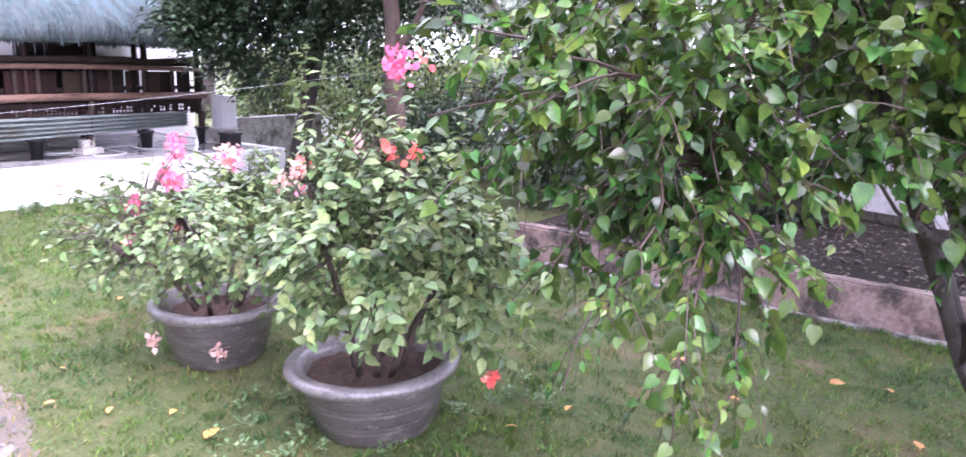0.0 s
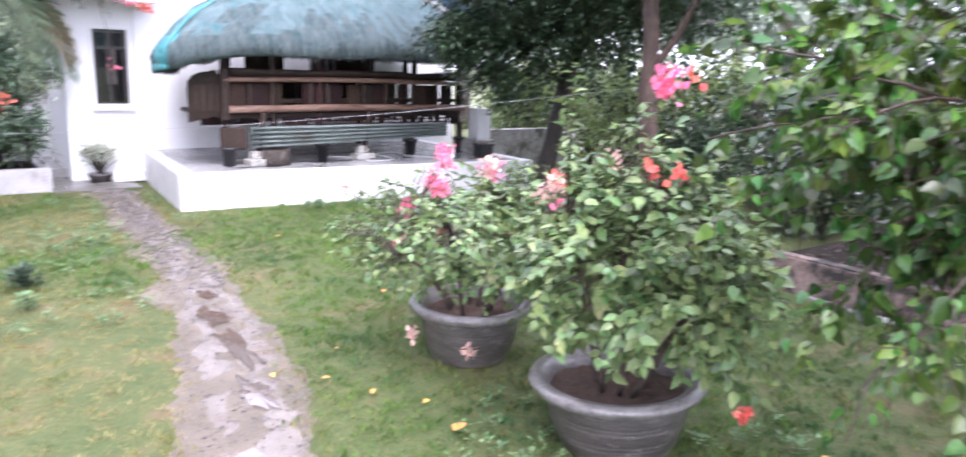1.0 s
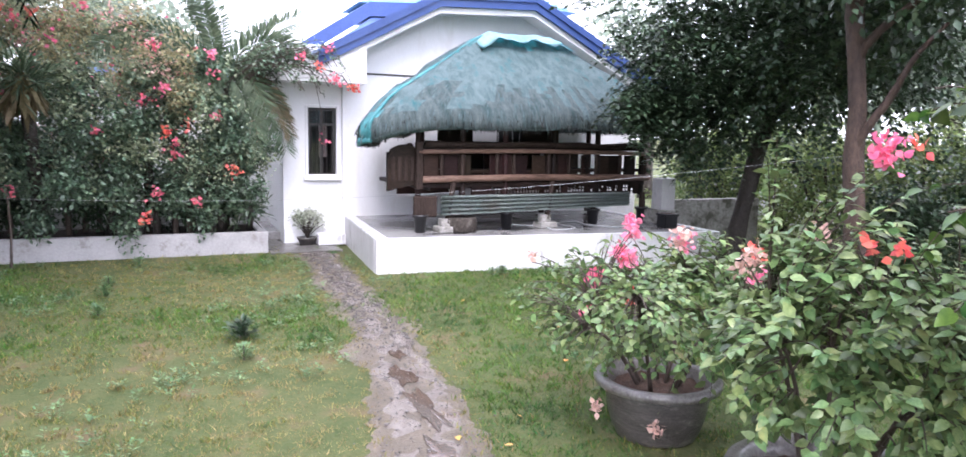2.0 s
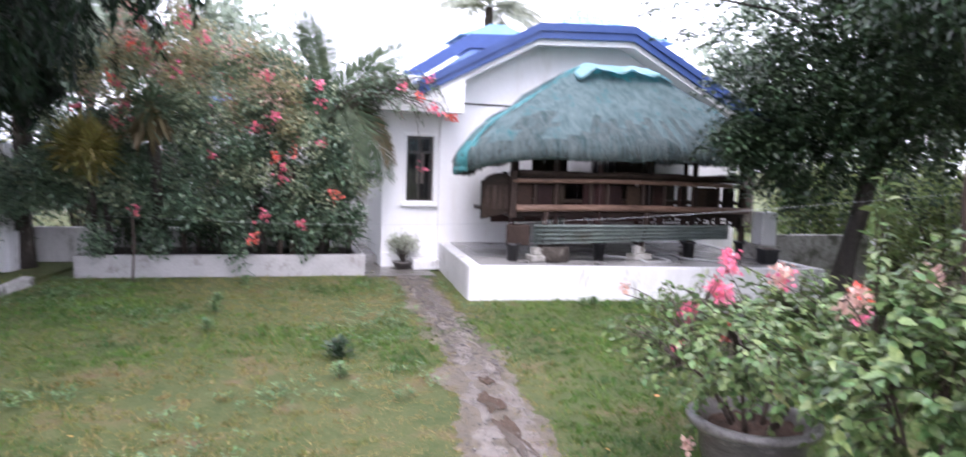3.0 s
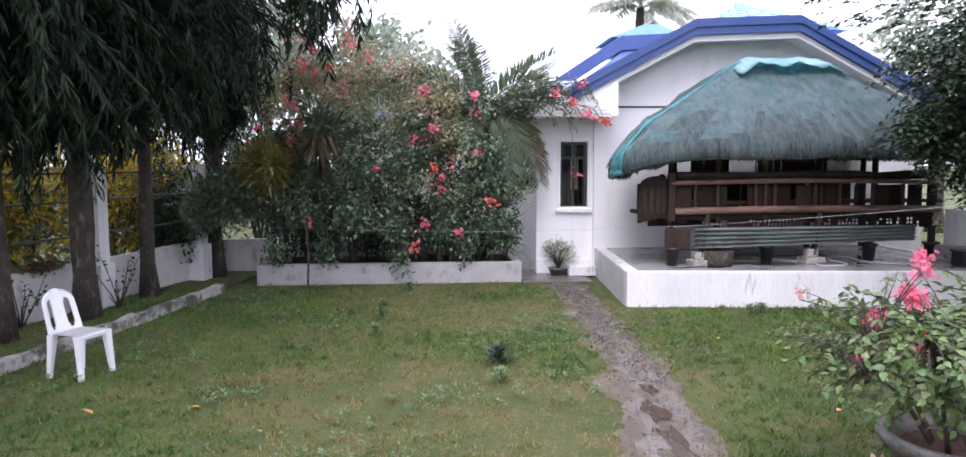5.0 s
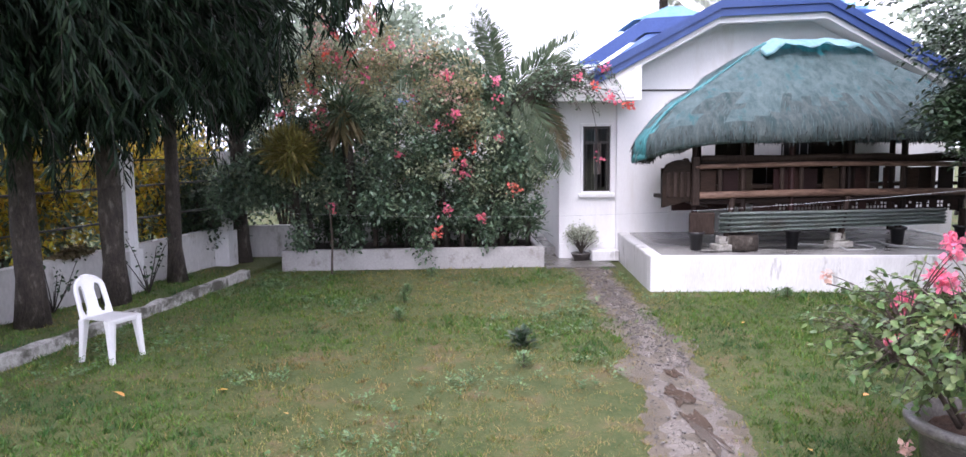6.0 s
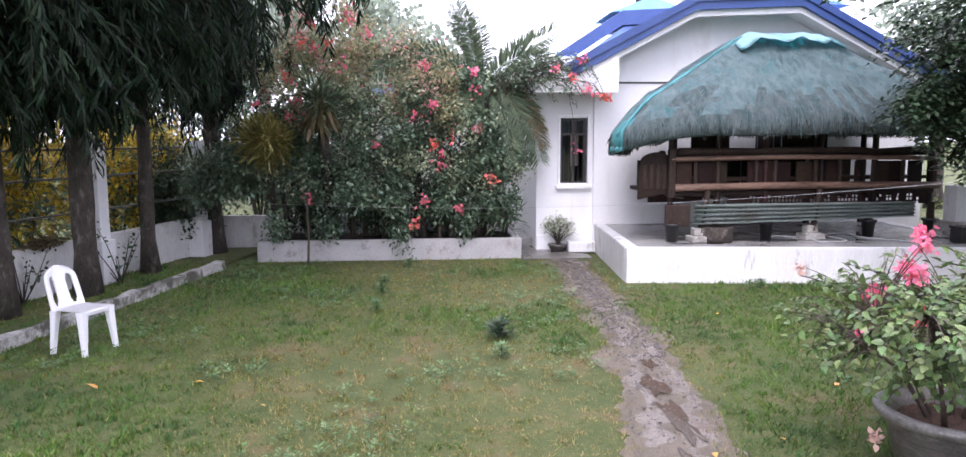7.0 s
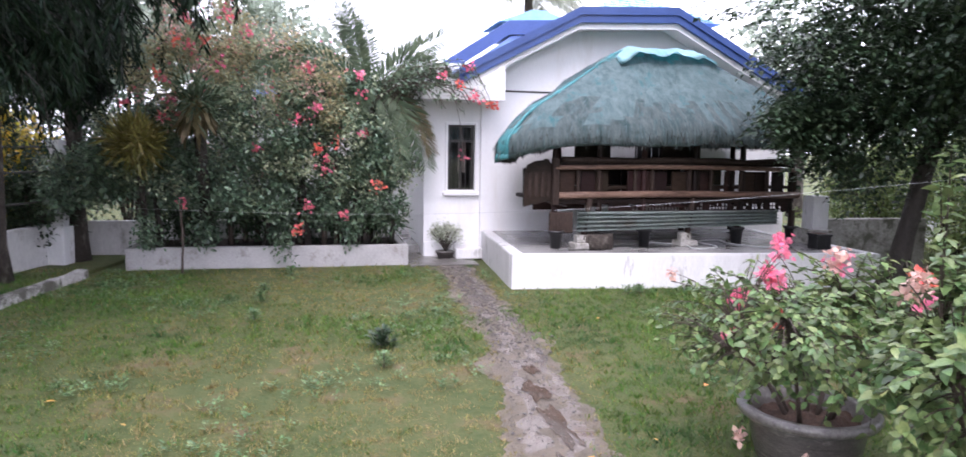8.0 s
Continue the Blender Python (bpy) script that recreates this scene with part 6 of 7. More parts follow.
def mast_tree(loc, h, spread, low, seed, reach=()):
    """A mast tree: a straight trunk and a mantle of narrow leaves that hang from drooping twigs."""
    t = thing("mast_tree", (*loc, 0), "tall mast tree with dark drooping narrow leaves", "tree", "row of mast trees")
    x, y = loc
    part("trunk", tube(bmesh.new(), [(x + 0.03 * noise.noise((i, seed, 0)), y + 0.03 * noise.noise((i, seed, 5)), i * h / 12) for i in range(13)], [(0.108 if seed == 3 else 0.148) + 0.04 * (i == 0) - 0.006 * i for i in range(13)], 14, wobble=0.35), M_GREYBARK, t, smooth=True)
    twig = bmesh.new()
    at, way, up = [], [], []
    for i in range(620):
        s = random.random() ** 1.25
        z = low + 0.7 + (h - low) * s
        a = random.uniform(0, 6.28)
        r = spread * random.uniform(0.2, 1.0) * (1.3 if i % 9 == 0 else 1.0) * (0.5 + 0.5 * min(1.0, 5.0 * s)) * (1 + 0.35 * noise.noise((math.cos(a) * 2, math.sin(a) * 2, z + seed)))
        root = Vector((x, y, z))
        tip = Vector((x + r * math.cos(a), y + r * math.sin(a), z - r * random.uniform(0.2, 0.6)))
        q = bend(root, tip, 0.2 * r, 6)
        if i < 26 * len(reach):
            tip = Vector(reach[i % len(reach)]) + Vector((random.gauss(0, 0.3), random.gauss(0, 0.22), random.gauss(0, 0.22)))
            q = bend(Vector((x, y, tip.z + random.uniform(0.2, 0.9))), tip, 0.25, 6)
        drop = q[-1] + Vector((random.gauss(0, 0.06), random.gauss(0, 0.06), -random.uniform(0.1, 0.45) * (2.2 if i % 6 == 0 else 1)))
        q.append(drop)
        if i % 3 == 0:
            tube(twig, q, [0.014 - 0.0017 * k for k in range(8)], 4, cap=False)
        fall = random.uniform(0.3, 1.0)
        for k in range(68):
            f = (1 - 0.85 * random.random() ** 1.4) * 6.99
            p = q[int(f)].lerp(q[int(f) + 1], f - int(f))
            d = (q[int(f) + 1] - q[int(f)]).normalized()
            b = random.uniform(0, 6.28)
            at.append(p)
            way.append((d.x * 0.7 + 0.5 * math.cos(b) * fall, d.y * 0.7 + 0.5 * math.sin(b) * fall, -0.75 + random.gauss(0, 0.2)))
            up.append((math.cos(a) + random.gauss(0, 0.5), math.sin(a) + random.gauss(0, 0.5), random.gauss(0.2, 0.4)))
    n = len(at)
    part("twig_tangle", twig, M_BARK, t, kind="stuff")
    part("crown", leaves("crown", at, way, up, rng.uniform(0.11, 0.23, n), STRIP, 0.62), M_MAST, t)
    # Wide leaf mass above the view, added to keep skylight off the left lawn.
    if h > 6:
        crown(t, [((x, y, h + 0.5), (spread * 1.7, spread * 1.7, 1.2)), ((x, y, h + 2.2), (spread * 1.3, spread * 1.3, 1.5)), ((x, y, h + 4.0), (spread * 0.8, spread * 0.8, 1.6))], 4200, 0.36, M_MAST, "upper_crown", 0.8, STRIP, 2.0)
    return t


def palm(loc, h, n, length, label, mat=M_PALM, trunk=0.08, droop=0.6, lift=0.8, leaflet=0.4, name="palm", low_lift=0.25, extra=(), leaf_width=0.55):
    t = thing(name, loc, label, "palm")
    b = Vector(loc)
    if h > 0.3:
        rad = [trunk * (1.15 if i % 2 else 1.0) * (1.3 if i == 0 else 1) for i in range(13)]
        part("trunk", tube(bmesh.new(), [b + Vector((0.02 * h * math.sin(i * 0.5), 0, h * i / 12)) for i in range(13)], rad, 10, wobble=0.15), M_GREYBARK, t, smooth=True)
    top = b + Vector((0, 0, h))
    base_mat = mat
    plan = [(2 * math.pi * i / n + random.uniform(-0.25, 0.25), random.uniform(low_lift, 1.0) * lift, length * random.uniform(0.75, 1.1), droop, base_mat) for i in range(n)]
    for a, e, ln, droop, mat in plan + list(extra):
        o = Vector((math.cos(a), math.sin(a), 0))
        pts = []
        for k in range(11):
            s = k / 10
            pts.append(top + o * ln * (math.cos(e) * s) + Vector((0, 0, ln * (math.sin(e) * s - droop * s * s))))
        bm = tube(bmesh.new(), pts, [0.016 - 0.0013 * k for k in range(11)], 5)
        frond = part("frond", bm, mat, t)
        at, way, up = [], [], []
        for k in range(56):
            s = 0.12 + 0.88 * k / 55
            f = s * 9.99
            q = pts[int(f)].lerp(pts[int(f) + 1], f - int(f))
            d = (pts[int(f) + 1] - pts[int(f)]).normalized()
            sd = d.cross(Vector((0, 0, 1)))
            sd = sd.normalized() if sd.length > 0.05 else o
            for g2 in (-1, 1):
                at.append(q)
                way.append(sd * g2 + d * 0.55 + Vector((0, 0, -0.35 + random.gauss(0, 0.12))))
                up.append((0, 0, 1))
        w = leaflet * (0.5 + 0.5 * np.sin(np.linspace(0.3, 2.9, len(at))))
        part("leaflet", leaves("leaflets", at, way, up, w * rng.uniform(0.85, 1.1, len(at)), STRIP, leaf_width), mat, frond, kind="stuff")
    return t


def hedge():
    """The tall bougainvillea that fills the planter."""
    t = thing("flowering_hedge", (-12.9, -0.9, 0.3), "tall dense bougainvillea thicket with red blooms in the planter", "shrub")
    for i, (y, h) in enumerate(((-2.4, 1.6), (-0.9, 1.6), (0.4, 1.5), (-1.4, 1.5), (-2.7, 1.6), (-2.0, 2.3), (-1.2, 2.6), (-0.5, 2.4), (0.1, 2.2), (0.7, 1.8), (-1.6, 2.2), (-0.1, 2.0))):
        x = -12.9 + 0.3 * (i % 3 - 1)
        part("stem", tube(bmesh.new(), [(x + 0.06 * noise.noise((k, i, 2)), y + 0.1 * noise.noise((k, i, 8)), 0.25 + h * k / 8) for k in range(9)], [0.05 - 0.004 * k for k in range(9)], 7), M_TWIG, t, smooth=True)
    low = [((-12.6, -2.5, 1.45), (0.75, 0.85, 0.55)), ((-12.6, -1.5, 1.4), (0.75, 0.9, 0.62)), ((-12.6, -0.4, 1.35), (0.75, 0.9, 0.65)), ((-12.65, 0.5, 1.3), (0.7, 0.65, 0.65)), ((-12.7, -3.4, 1.5), (0.65, 0.6, 0.4)), ((-12.6, -3.95, 1.3), (0.5, 0.38, 0.32))]
    # Darker leaf colour low inside the hedge stands in for the shade there.
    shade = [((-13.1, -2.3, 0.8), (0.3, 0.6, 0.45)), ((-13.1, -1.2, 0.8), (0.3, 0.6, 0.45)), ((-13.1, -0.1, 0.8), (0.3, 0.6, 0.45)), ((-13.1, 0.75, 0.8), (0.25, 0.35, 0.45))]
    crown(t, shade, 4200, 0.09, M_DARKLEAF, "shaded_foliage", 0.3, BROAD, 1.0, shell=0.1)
    for y, lean, r in ((-1.95, 0.1, 0.12), (-0.35, -0.1, 0.05), (0.55, 0.12, 0.06), (-2.6, -0.15, 0.045), (-1.05, 0.2, 0.04), (0.2, -0.2, 0.035)):
        part("trunk", tube(bmesh.new(), [(-12.62, y, 0.27), (-12.65, y + lean * 0.4, 0.75), (-12.75, y + lean, 1.5)], [r * 1.15, r, r * 0.7], 9, wobble=0.3), M_BARK, t, smooth=True)
    for y, z in ((-1.9, 0.62), (-0.8, 0.55), (-2.75, 0.6), (0.3, 0.66), (-0.75, 0.12)):
        crown(t, [((-12.28, y, z), (0.16, 0.22, 0.3 if z > 0.3 else 0.16))], 420 if z > 0.3 else 60, 0.07, M_HEDGE, "hanging_foliage", 0.5, BROAD, 1.0, shell=0.2)
    mid = [((-12.8, -2.0, 2.1), (0.8, 0.95, 0.8)), ((-12.7, -0.9, 2.1), (0.8, 0.95, 0.75)), ((-12.7, 0.2, 2.1), (0.8, 0.85, 0.75)), ((-12.9, 0.8, 1.8), (0.5, 0.45, 0.5)), ((-12.9, -2.9, 1.9), (0.6, 0.6, 0.5))]
    high = [((-13.0, -2.2, 3.0), (0.9, 0.85, 0.85)), ((-13.0, -1.2, 2.9), (0.9, 0.9, 0.8)), ((-12.9, -0.2, 2.75), (0.8, 0.8, 0.6)), ((-13.1, -1.9, 3.75), (0.75, 0.8, 0.6)), ((-13.3, 0.4, 2.6), (0.5, 0.5, 0.35))]

    def clumps(groups, k, small):
        out = []
        for c, r in groups:
            p, d = cloud(k, c, r, 0.72, 0.3)
            out += [(q, (small * random.uniform(0.6, 1.25), small * random.uniform(0.6, 1.25), small * random.uniform(0.5, 0.9))) for q in p]
        return out

    for groups, n, name in ((low, 26000, "lower_foliage"), (mid, 13000, "middle_foliage"), (high, 6500, "upper_foliage")):
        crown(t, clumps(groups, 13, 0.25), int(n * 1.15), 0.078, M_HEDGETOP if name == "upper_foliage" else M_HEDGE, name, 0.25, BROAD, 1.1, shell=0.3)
        crown(t, groups, n // 7, 0.08, M_HEDGE, "inner_foliage", 0.2, shell=0.2)
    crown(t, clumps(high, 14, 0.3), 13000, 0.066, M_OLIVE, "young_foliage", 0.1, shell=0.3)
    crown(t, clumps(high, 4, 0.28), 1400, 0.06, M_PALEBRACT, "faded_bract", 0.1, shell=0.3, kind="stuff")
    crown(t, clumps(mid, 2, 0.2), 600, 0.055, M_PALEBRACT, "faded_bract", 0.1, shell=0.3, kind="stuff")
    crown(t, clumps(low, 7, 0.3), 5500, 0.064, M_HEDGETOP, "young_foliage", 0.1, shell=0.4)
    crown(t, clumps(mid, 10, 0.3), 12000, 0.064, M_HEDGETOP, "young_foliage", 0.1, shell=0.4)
    # arching shoots over the eave
    bm = bmesh.new()
    at, way, up = [], [], []
    for i in range(46):
        root = Vector((-12.8, random.uniform(0.4, 1.1), random.uniform(2.0, 2.5)))
        tip = Vector((-12.4 + random.uniform(-0.3, 0.3), random.uniform(1.3, 2.5), random.uniform(2.75, 3.45)))
        q = bend(root, tip, 0.35, 8)
        q.append(tip + Vector((0.05, 0.12, -0.2)))
        tube(bm, q, 0.006, 4, cap=False)
        for k in range(28):
            f = random.uniform(0.3, 1) * 8.99
            at.append(q[int(f)].lerp(q[int(f) + 1], f - int(f)) + Vector(rng.normal(0, 0.03, 3)))
            way.append(rand_dirs(1)[0])
            up.append((random.gauss(0, 0.5), random.gauss(0, 0.5), 1))
    part("shoot_tangle", bm, M_TWIG, t, kind="stuff")
    part("shoot_foliage", leaves("shoot_foliage", at, way, up, rng.uniform(0.05, 0.09, len(at)), DIAMOND, 1.0), M_HEDGE, t)
    blooms = [(0.74, 1.31), (0.52, 2.14), (-0.34, 1.02), (-0.49, 0.63), (-2.18, 1.08), (0.45, 2.75), (0.45, 3.04), (0.0, 1.76), (-1.11, 1.89), (-1.99, 3.72), (-2.4, 2.91), (-2.1, 3.82), (-2.2, 3.48), (-2.15, 3.9), (-1.5, 3.9), (-2.5, 2.96), (-2.4, 2.34), (-2.04, 3.39), (-1.42, 3.83), (-1.62, 3.16),
              (-0.33, 3.13), (-0.19, 2.55), (0.2, 0.87), (2.16, 1.81), (2.59, 2.63), (2.3, 2.78), (2.2, 3.23), (2.05, 2.96), (-2.95, 2.53), (-0.48, 2.35), (-0.2, 1.9), (-2.2, 2.4), (-2.3, 2.6), (-1.8, 3.5), (1.8, 3.1), (-1.2, 3.6), (0.1, 2.0), (-0.1, 1.6)]
    for y, z in ((2.16, 1.81), (2.59, 2.63), (2.3, 2.78)):
        part("hanging_shoot", tube(bmesh.new(), bend((-12.2, y - 0.25, 3.05), (-12.1, y, z), 0.1, 8), 0.004, 5), M_TWIG, t)
    blooms = [(-12.0 if y < 1.4 else -12.1, y, z) for y, z in blooms]
    for i, p in enumerate(blooms):
        n = 7 if i == 18 else random.randint(10, 30)
        a, d = bract_cluster(p, n, random.uniform(0.03, 0.065))
        part("bloom", leaves("bloom", a, d, rand_dirs(n), rng.uniform(0.05, 0.075, n), BROAD, 1.3), M_PINK if i in (6, 19, 21) else (M_RED if i % 3 else M_CORAL), t, "cluster of red bracts", smooth=True, kind="stuff")
    at = np.concatenate([cloud(110, c, r, 0.9, 0.4)[0] for c, r in high])
    part("bract_sprinkle", leaves("bract_sprinkle", at, rand_dirs(len(at)), rand_dirs(len(at)), 0.05, BROAD, 1.3), M_RED, t, kind="stuff")
    return t


def croton(loc, r, n):
    t = thing("croton_bush", (*loc, 0.2), "yellow-leaved croton bush beyond the boundary wall", "shrub", "yellow crotons")
    for i in range(5):
        a = i * 1.3
        part("stem", tube(bmesh.new(), bend((loc[0], loc[1], 0.0), (loc[0] + r * 0.5 * math.cos(a), loc[1] + r * 0.5 * math.sin(a), 1.6), 0.05), 0.02, 6), M_TWIG, t)
    crown(t, [((loc[0], loc[1], 1.45), (r, r, 0.95))], n, 0.13, M_CROTON, "crown", -0.2, BROAD, 0.7, shell=0.5)
    crown(t, [((loc[0], loc[1], 1.1), (r * 0.95, r * 0.95, 1.0))], n // 2, 0.13, M_HEDGE, "lower_foliage", 0.1, BROAD, 0.7, shell=0.4)
    return t


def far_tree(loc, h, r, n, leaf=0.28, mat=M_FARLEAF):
    t = thing("far_tree", (*loc, 0), "leafy tree beyond the garden, paled in colour for haze", "tree", "trees beyond the garden")
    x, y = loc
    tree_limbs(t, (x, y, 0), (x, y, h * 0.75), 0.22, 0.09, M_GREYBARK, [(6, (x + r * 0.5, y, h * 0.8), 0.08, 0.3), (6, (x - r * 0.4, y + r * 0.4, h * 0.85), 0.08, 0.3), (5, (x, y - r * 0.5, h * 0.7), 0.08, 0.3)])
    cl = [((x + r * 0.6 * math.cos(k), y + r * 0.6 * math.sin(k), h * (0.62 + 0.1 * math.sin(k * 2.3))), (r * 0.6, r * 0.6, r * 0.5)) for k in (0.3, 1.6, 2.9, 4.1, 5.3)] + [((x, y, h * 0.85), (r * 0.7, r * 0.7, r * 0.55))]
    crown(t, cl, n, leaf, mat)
    return t


near_shrub_tree()
terrace_tree()
brown_tree()
mast_tree((-8.45, -4.97), 7.0, 1.9, 1.85, 1)
mast_tree((-9.66, -4.58), 7.0, 1.9, 1.85, 2, reach=((-9.5, -2.3, 3.6), (-9.4, -1.75, 3.95), (-9.3, -1.35, 4.25), (-9.2, -2.9, 3.2)))
mast_tree((-11.15, -4.35), 7.0, 2.3, 2.5, 3)
mast_tree((-7.0, -5.3), 7.0, 1.9, 1.85, 4)
# The next two only extend the row, added to shade the left lawn.
mast_tree((-5.2, -5.85), 7.0, 1.9, 1.85, 6)
mast_tree((-3.4, -6.3), 7.0, 1.9, 1.85, 7)
hedge()
mast_tree((-13.1, -3.95), 5.0, 0.9, 2.2, 5)


def feather_palm():
    """A slim palm whose fronds rise, arch over the hedge and hang beside the window."""
    t = thing("palm", (-12.95, 0.62, 0.3), "feathery palm with arching fronds at the end of the planter", "palm")
    top = Vector((-12.9, 0.64, 2.8))
    part("trunk", tube(bmesh.new(), [(-12.95, 0.62, 0.28), (-12.93, 0.6, 1.2), (-12.9, 0.62, 2.1), top], [0.085, 0.07, 0.06, 0.045], 10, wobble=0.25), M_GREYBARK, t, smooth=True)
    for dx, (cy, cz), (ty, tz), leaf, mat in ((0.0, (0.5, 3.7), (0.14, 4.36), 0.26, M_PALM), (0.15, (0.5, 3.6), (0.3, 4.25), 0.24, M_PALM), (-0.2, (0.62, 3.6), (0.05, 4.1), 0.24, M_PALM), (-0.3, (0.75, 3.5), (0.55, 4.05), 0.24, M_PALM),
                                              (0.1, (-0.25, 3.85), (-1.15, 3.08), 0.36, M_PALM), (0.3, (0.1, 3.5), (-0.6, 2.65), 0.34, M_PALM), (-0.2, (1.0, 3.35), (1.95, 3.84), 0.36, M_PALM),
                                              (0.1, (1.3, 3.75), (2.0, 3.1), 0.34, M_PALM), (0.35, (1.25, 3.2), (1.6, 1.6), 0.42, M_PALM), (0.45, (1.1, 3.2), (1.4, 1.75), 0.34, M_PALM),
                                              (0.4, (1.35, 3.0), (1.68, 1.85), 0.28, M_DRYPALM), (0.7, (0.6, 3.4), (0.4, 2.3), 0.34, M_PALM), (0.5, (1.0, 2.9), (1.15, 1.5), 0.36, M_PALM)):
        c, e = Vector((top.x + dx * 0.6, cy, cz)), Vector((top.x + dx, ty, tz))
        pts = [top * (1 - q) ** 2 + c * 2 * q * (1 - q) + e * q * q for q in (k / 12 for k in range(13))]
        stalk = part("frond", tube(bmesh.new(), pts, [0.015 - 0.001 * k for k in range(13)], 5), mat, t)
        at, way, up, size = [], [], [], []
        for k in range(110):
            f = (0.1 + 0.89 * k / 109) * 12
            i = min(int(f), 11)
            q = pts[i].lerp(pts[i + 1], f - i)
            d = (pts[i + 1] - pts[i]).normalized()
            sd = d.cross(Vector((1, 0, 0.2))).normalized()
            for g2 in (-1, 1):
                at.append(q)
                way.append(sd * g2 * 0.9 + d * 0.7 + Vector((random.gauss(0.15, 0.2), random.gauss(0, 0.1), -0.25)))
                up.append((1, 0, 0.6))
                size.append(leaf * (0.45 + 0.55 * math.sin(math.pi * (0.12 + 0.8 * k / 109))) * random.uniform(0.85, 1.1))
        part("leaflet", leaves("leaflets", at, way, up, size, STRIP, 0.36), mat, stalk, kind="stuff")
    return t


feather_palm()


def tuft(loc, r, n, mat, label, name="tufted_palm", stalk=0.05, skirt=0):
    """A short-stalked head of narrow leaves that spread all round."""
    x, y, z = loc
    fx = min(x - 0.3, -12.6)
    t = thing(name, (fx, y, 0.3), label, "palm")
    part("trunk", tube(bmesh.new(), [(fx, y, 0.28), (fx + 0.4 * (x - fx), y, 0.3 + (z - 0.3) * 0.55), (x, y, z)], stalk, 9, wobble=0.3), M_BARK, t, smooth=True)
    way = rand_dirs(n) * np.array((1, 1, 0.9)) + np.array((0, 0, 0.25))
    at = np.array(loc) + unit(way) * r * 0.75 * rng.random((n, 1)) - np.array((0, 0, 0.1)) * rng.random((n, 1))
    way = unit(way) + 0.9 * rand_dirs(n) + np.array((0, 0, 0.1))
    part("crown", leaves("crown", at, way, rand_dirs(n) + np.array((0, 0, 1.2)), r * rng.uniform(0.3, 0.75, n), STRIP, 0.5), mat, t)
    if skirt:
        way = rand_dirs(skirt) * np.array((0.5, 0.5, 0.2)) + np.array((0, 0, -0.8))
        part("dead_leaves", leaves("dead_leaves", np.array(loc) + rng.normal(0, 0.05, (skirt, 3)), way, rand_dirs(skirt), rng.uniform(0.3, 0.7, skirt), STRIP, 0.7), M_DRYPALM, t, "brown hanging dead leaves")
    return t


tuft((-12.42, 1.02, 0.72), 0.42, 90, M_PALM, "low clump of long strap leaves at the planter end", "strap_leaf_plant", 0.05)
tuft((-12.05, -2.82, 1.98), 0.46, 1700, M_TUFT, "fluffy olive-yellow tufted palm beside the hedge")
tuft((-11.9, -1.93, 2.6), 0.5, 330, M_PALM, "small fan-leaved palm rising out of the hedge", "fan_palm", 0.09, 160)
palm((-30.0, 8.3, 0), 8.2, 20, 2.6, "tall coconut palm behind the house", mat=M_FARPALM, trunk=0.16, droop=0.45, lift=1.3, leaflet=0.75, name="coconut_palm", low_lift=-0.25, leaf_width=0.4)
for i, (x, y, r) in enumerate(((-11.3, -6.2, 0.9), (-13.2, -5.6, 0.8), (-9.2, -6.9, 0.8), (-14.6, -5.4, 0.7), (-10.3, -6.3, 0.7))):
    croton((x, y), r, 2600)
for x, y, r, h, n in ((-12.6, 10.2, 1.0, 2.1, 6000), (-11.2, 11.0, 1.1, 2.4, 6000), (-9.6, 10.4, 1.1, 2.1, 6000), (-8.0, 10.6, 1.1, 2.3, 6000), (-6.4, 10.3, 1.1, 2.2, 6000), (-5.0, 9.0, 0.8, 1.6, 4000), (-7.0, 8.9, 0.7, 1.3, 4000), (-13.6, 11.6, 1.2, 2.6, 5000), (-3.4, 8.3, 0.6, 1.2, 3000), (-2.0, 8.8, 0.5, 0.9, 2000)):
    back_shrub((x, y), r, h, n, M_BRIGHTSHRUB if x < -7.5 else M_DARKLEAF, "leafy green shrub in front of the far wall")
for x, y, r, h, n in ((-15.0, -3.6, 0.9, 3.2, 3500), (-15.6, -4.9, 1.2, 3.4, 4500), (-14.6, -5.9, 0.9, 3.0, 3500), (-15.4, -2.4, 0.9, 2.8, 3000), (-13.2, -7.2, 1.2, 3.2, 4000)):
    back_shrub((x, y), r, h, n, M_HEDGE, "tall leafy shrub beyond the end of the boundary wall")
for x, y, r, h, n in ((-12.9, -4.5, 0.5, 1.5, 3500), (-13.6, -4.7, 0.5, 1.8, 3000)):
    back_shrub((x, y), r, h, n, M_DARKLEAF, "dark leafy shrub at the end of the boundary wall")
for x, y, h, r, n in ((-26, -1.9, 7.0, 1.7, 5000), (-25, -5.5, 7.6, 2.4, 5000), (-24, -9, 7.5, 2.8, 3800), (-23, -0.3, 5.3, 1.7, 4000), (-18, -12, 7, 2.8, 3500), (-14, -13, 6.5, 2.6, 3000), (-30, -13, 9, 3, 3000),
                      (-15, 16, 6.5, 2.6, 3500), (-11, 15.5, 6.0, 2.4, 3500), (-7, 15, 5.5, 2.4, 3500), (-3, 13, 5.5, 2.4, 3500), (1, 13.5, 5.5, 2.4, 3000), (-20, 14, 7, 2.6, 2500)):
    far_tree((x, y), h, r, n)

# ---- loose things ----


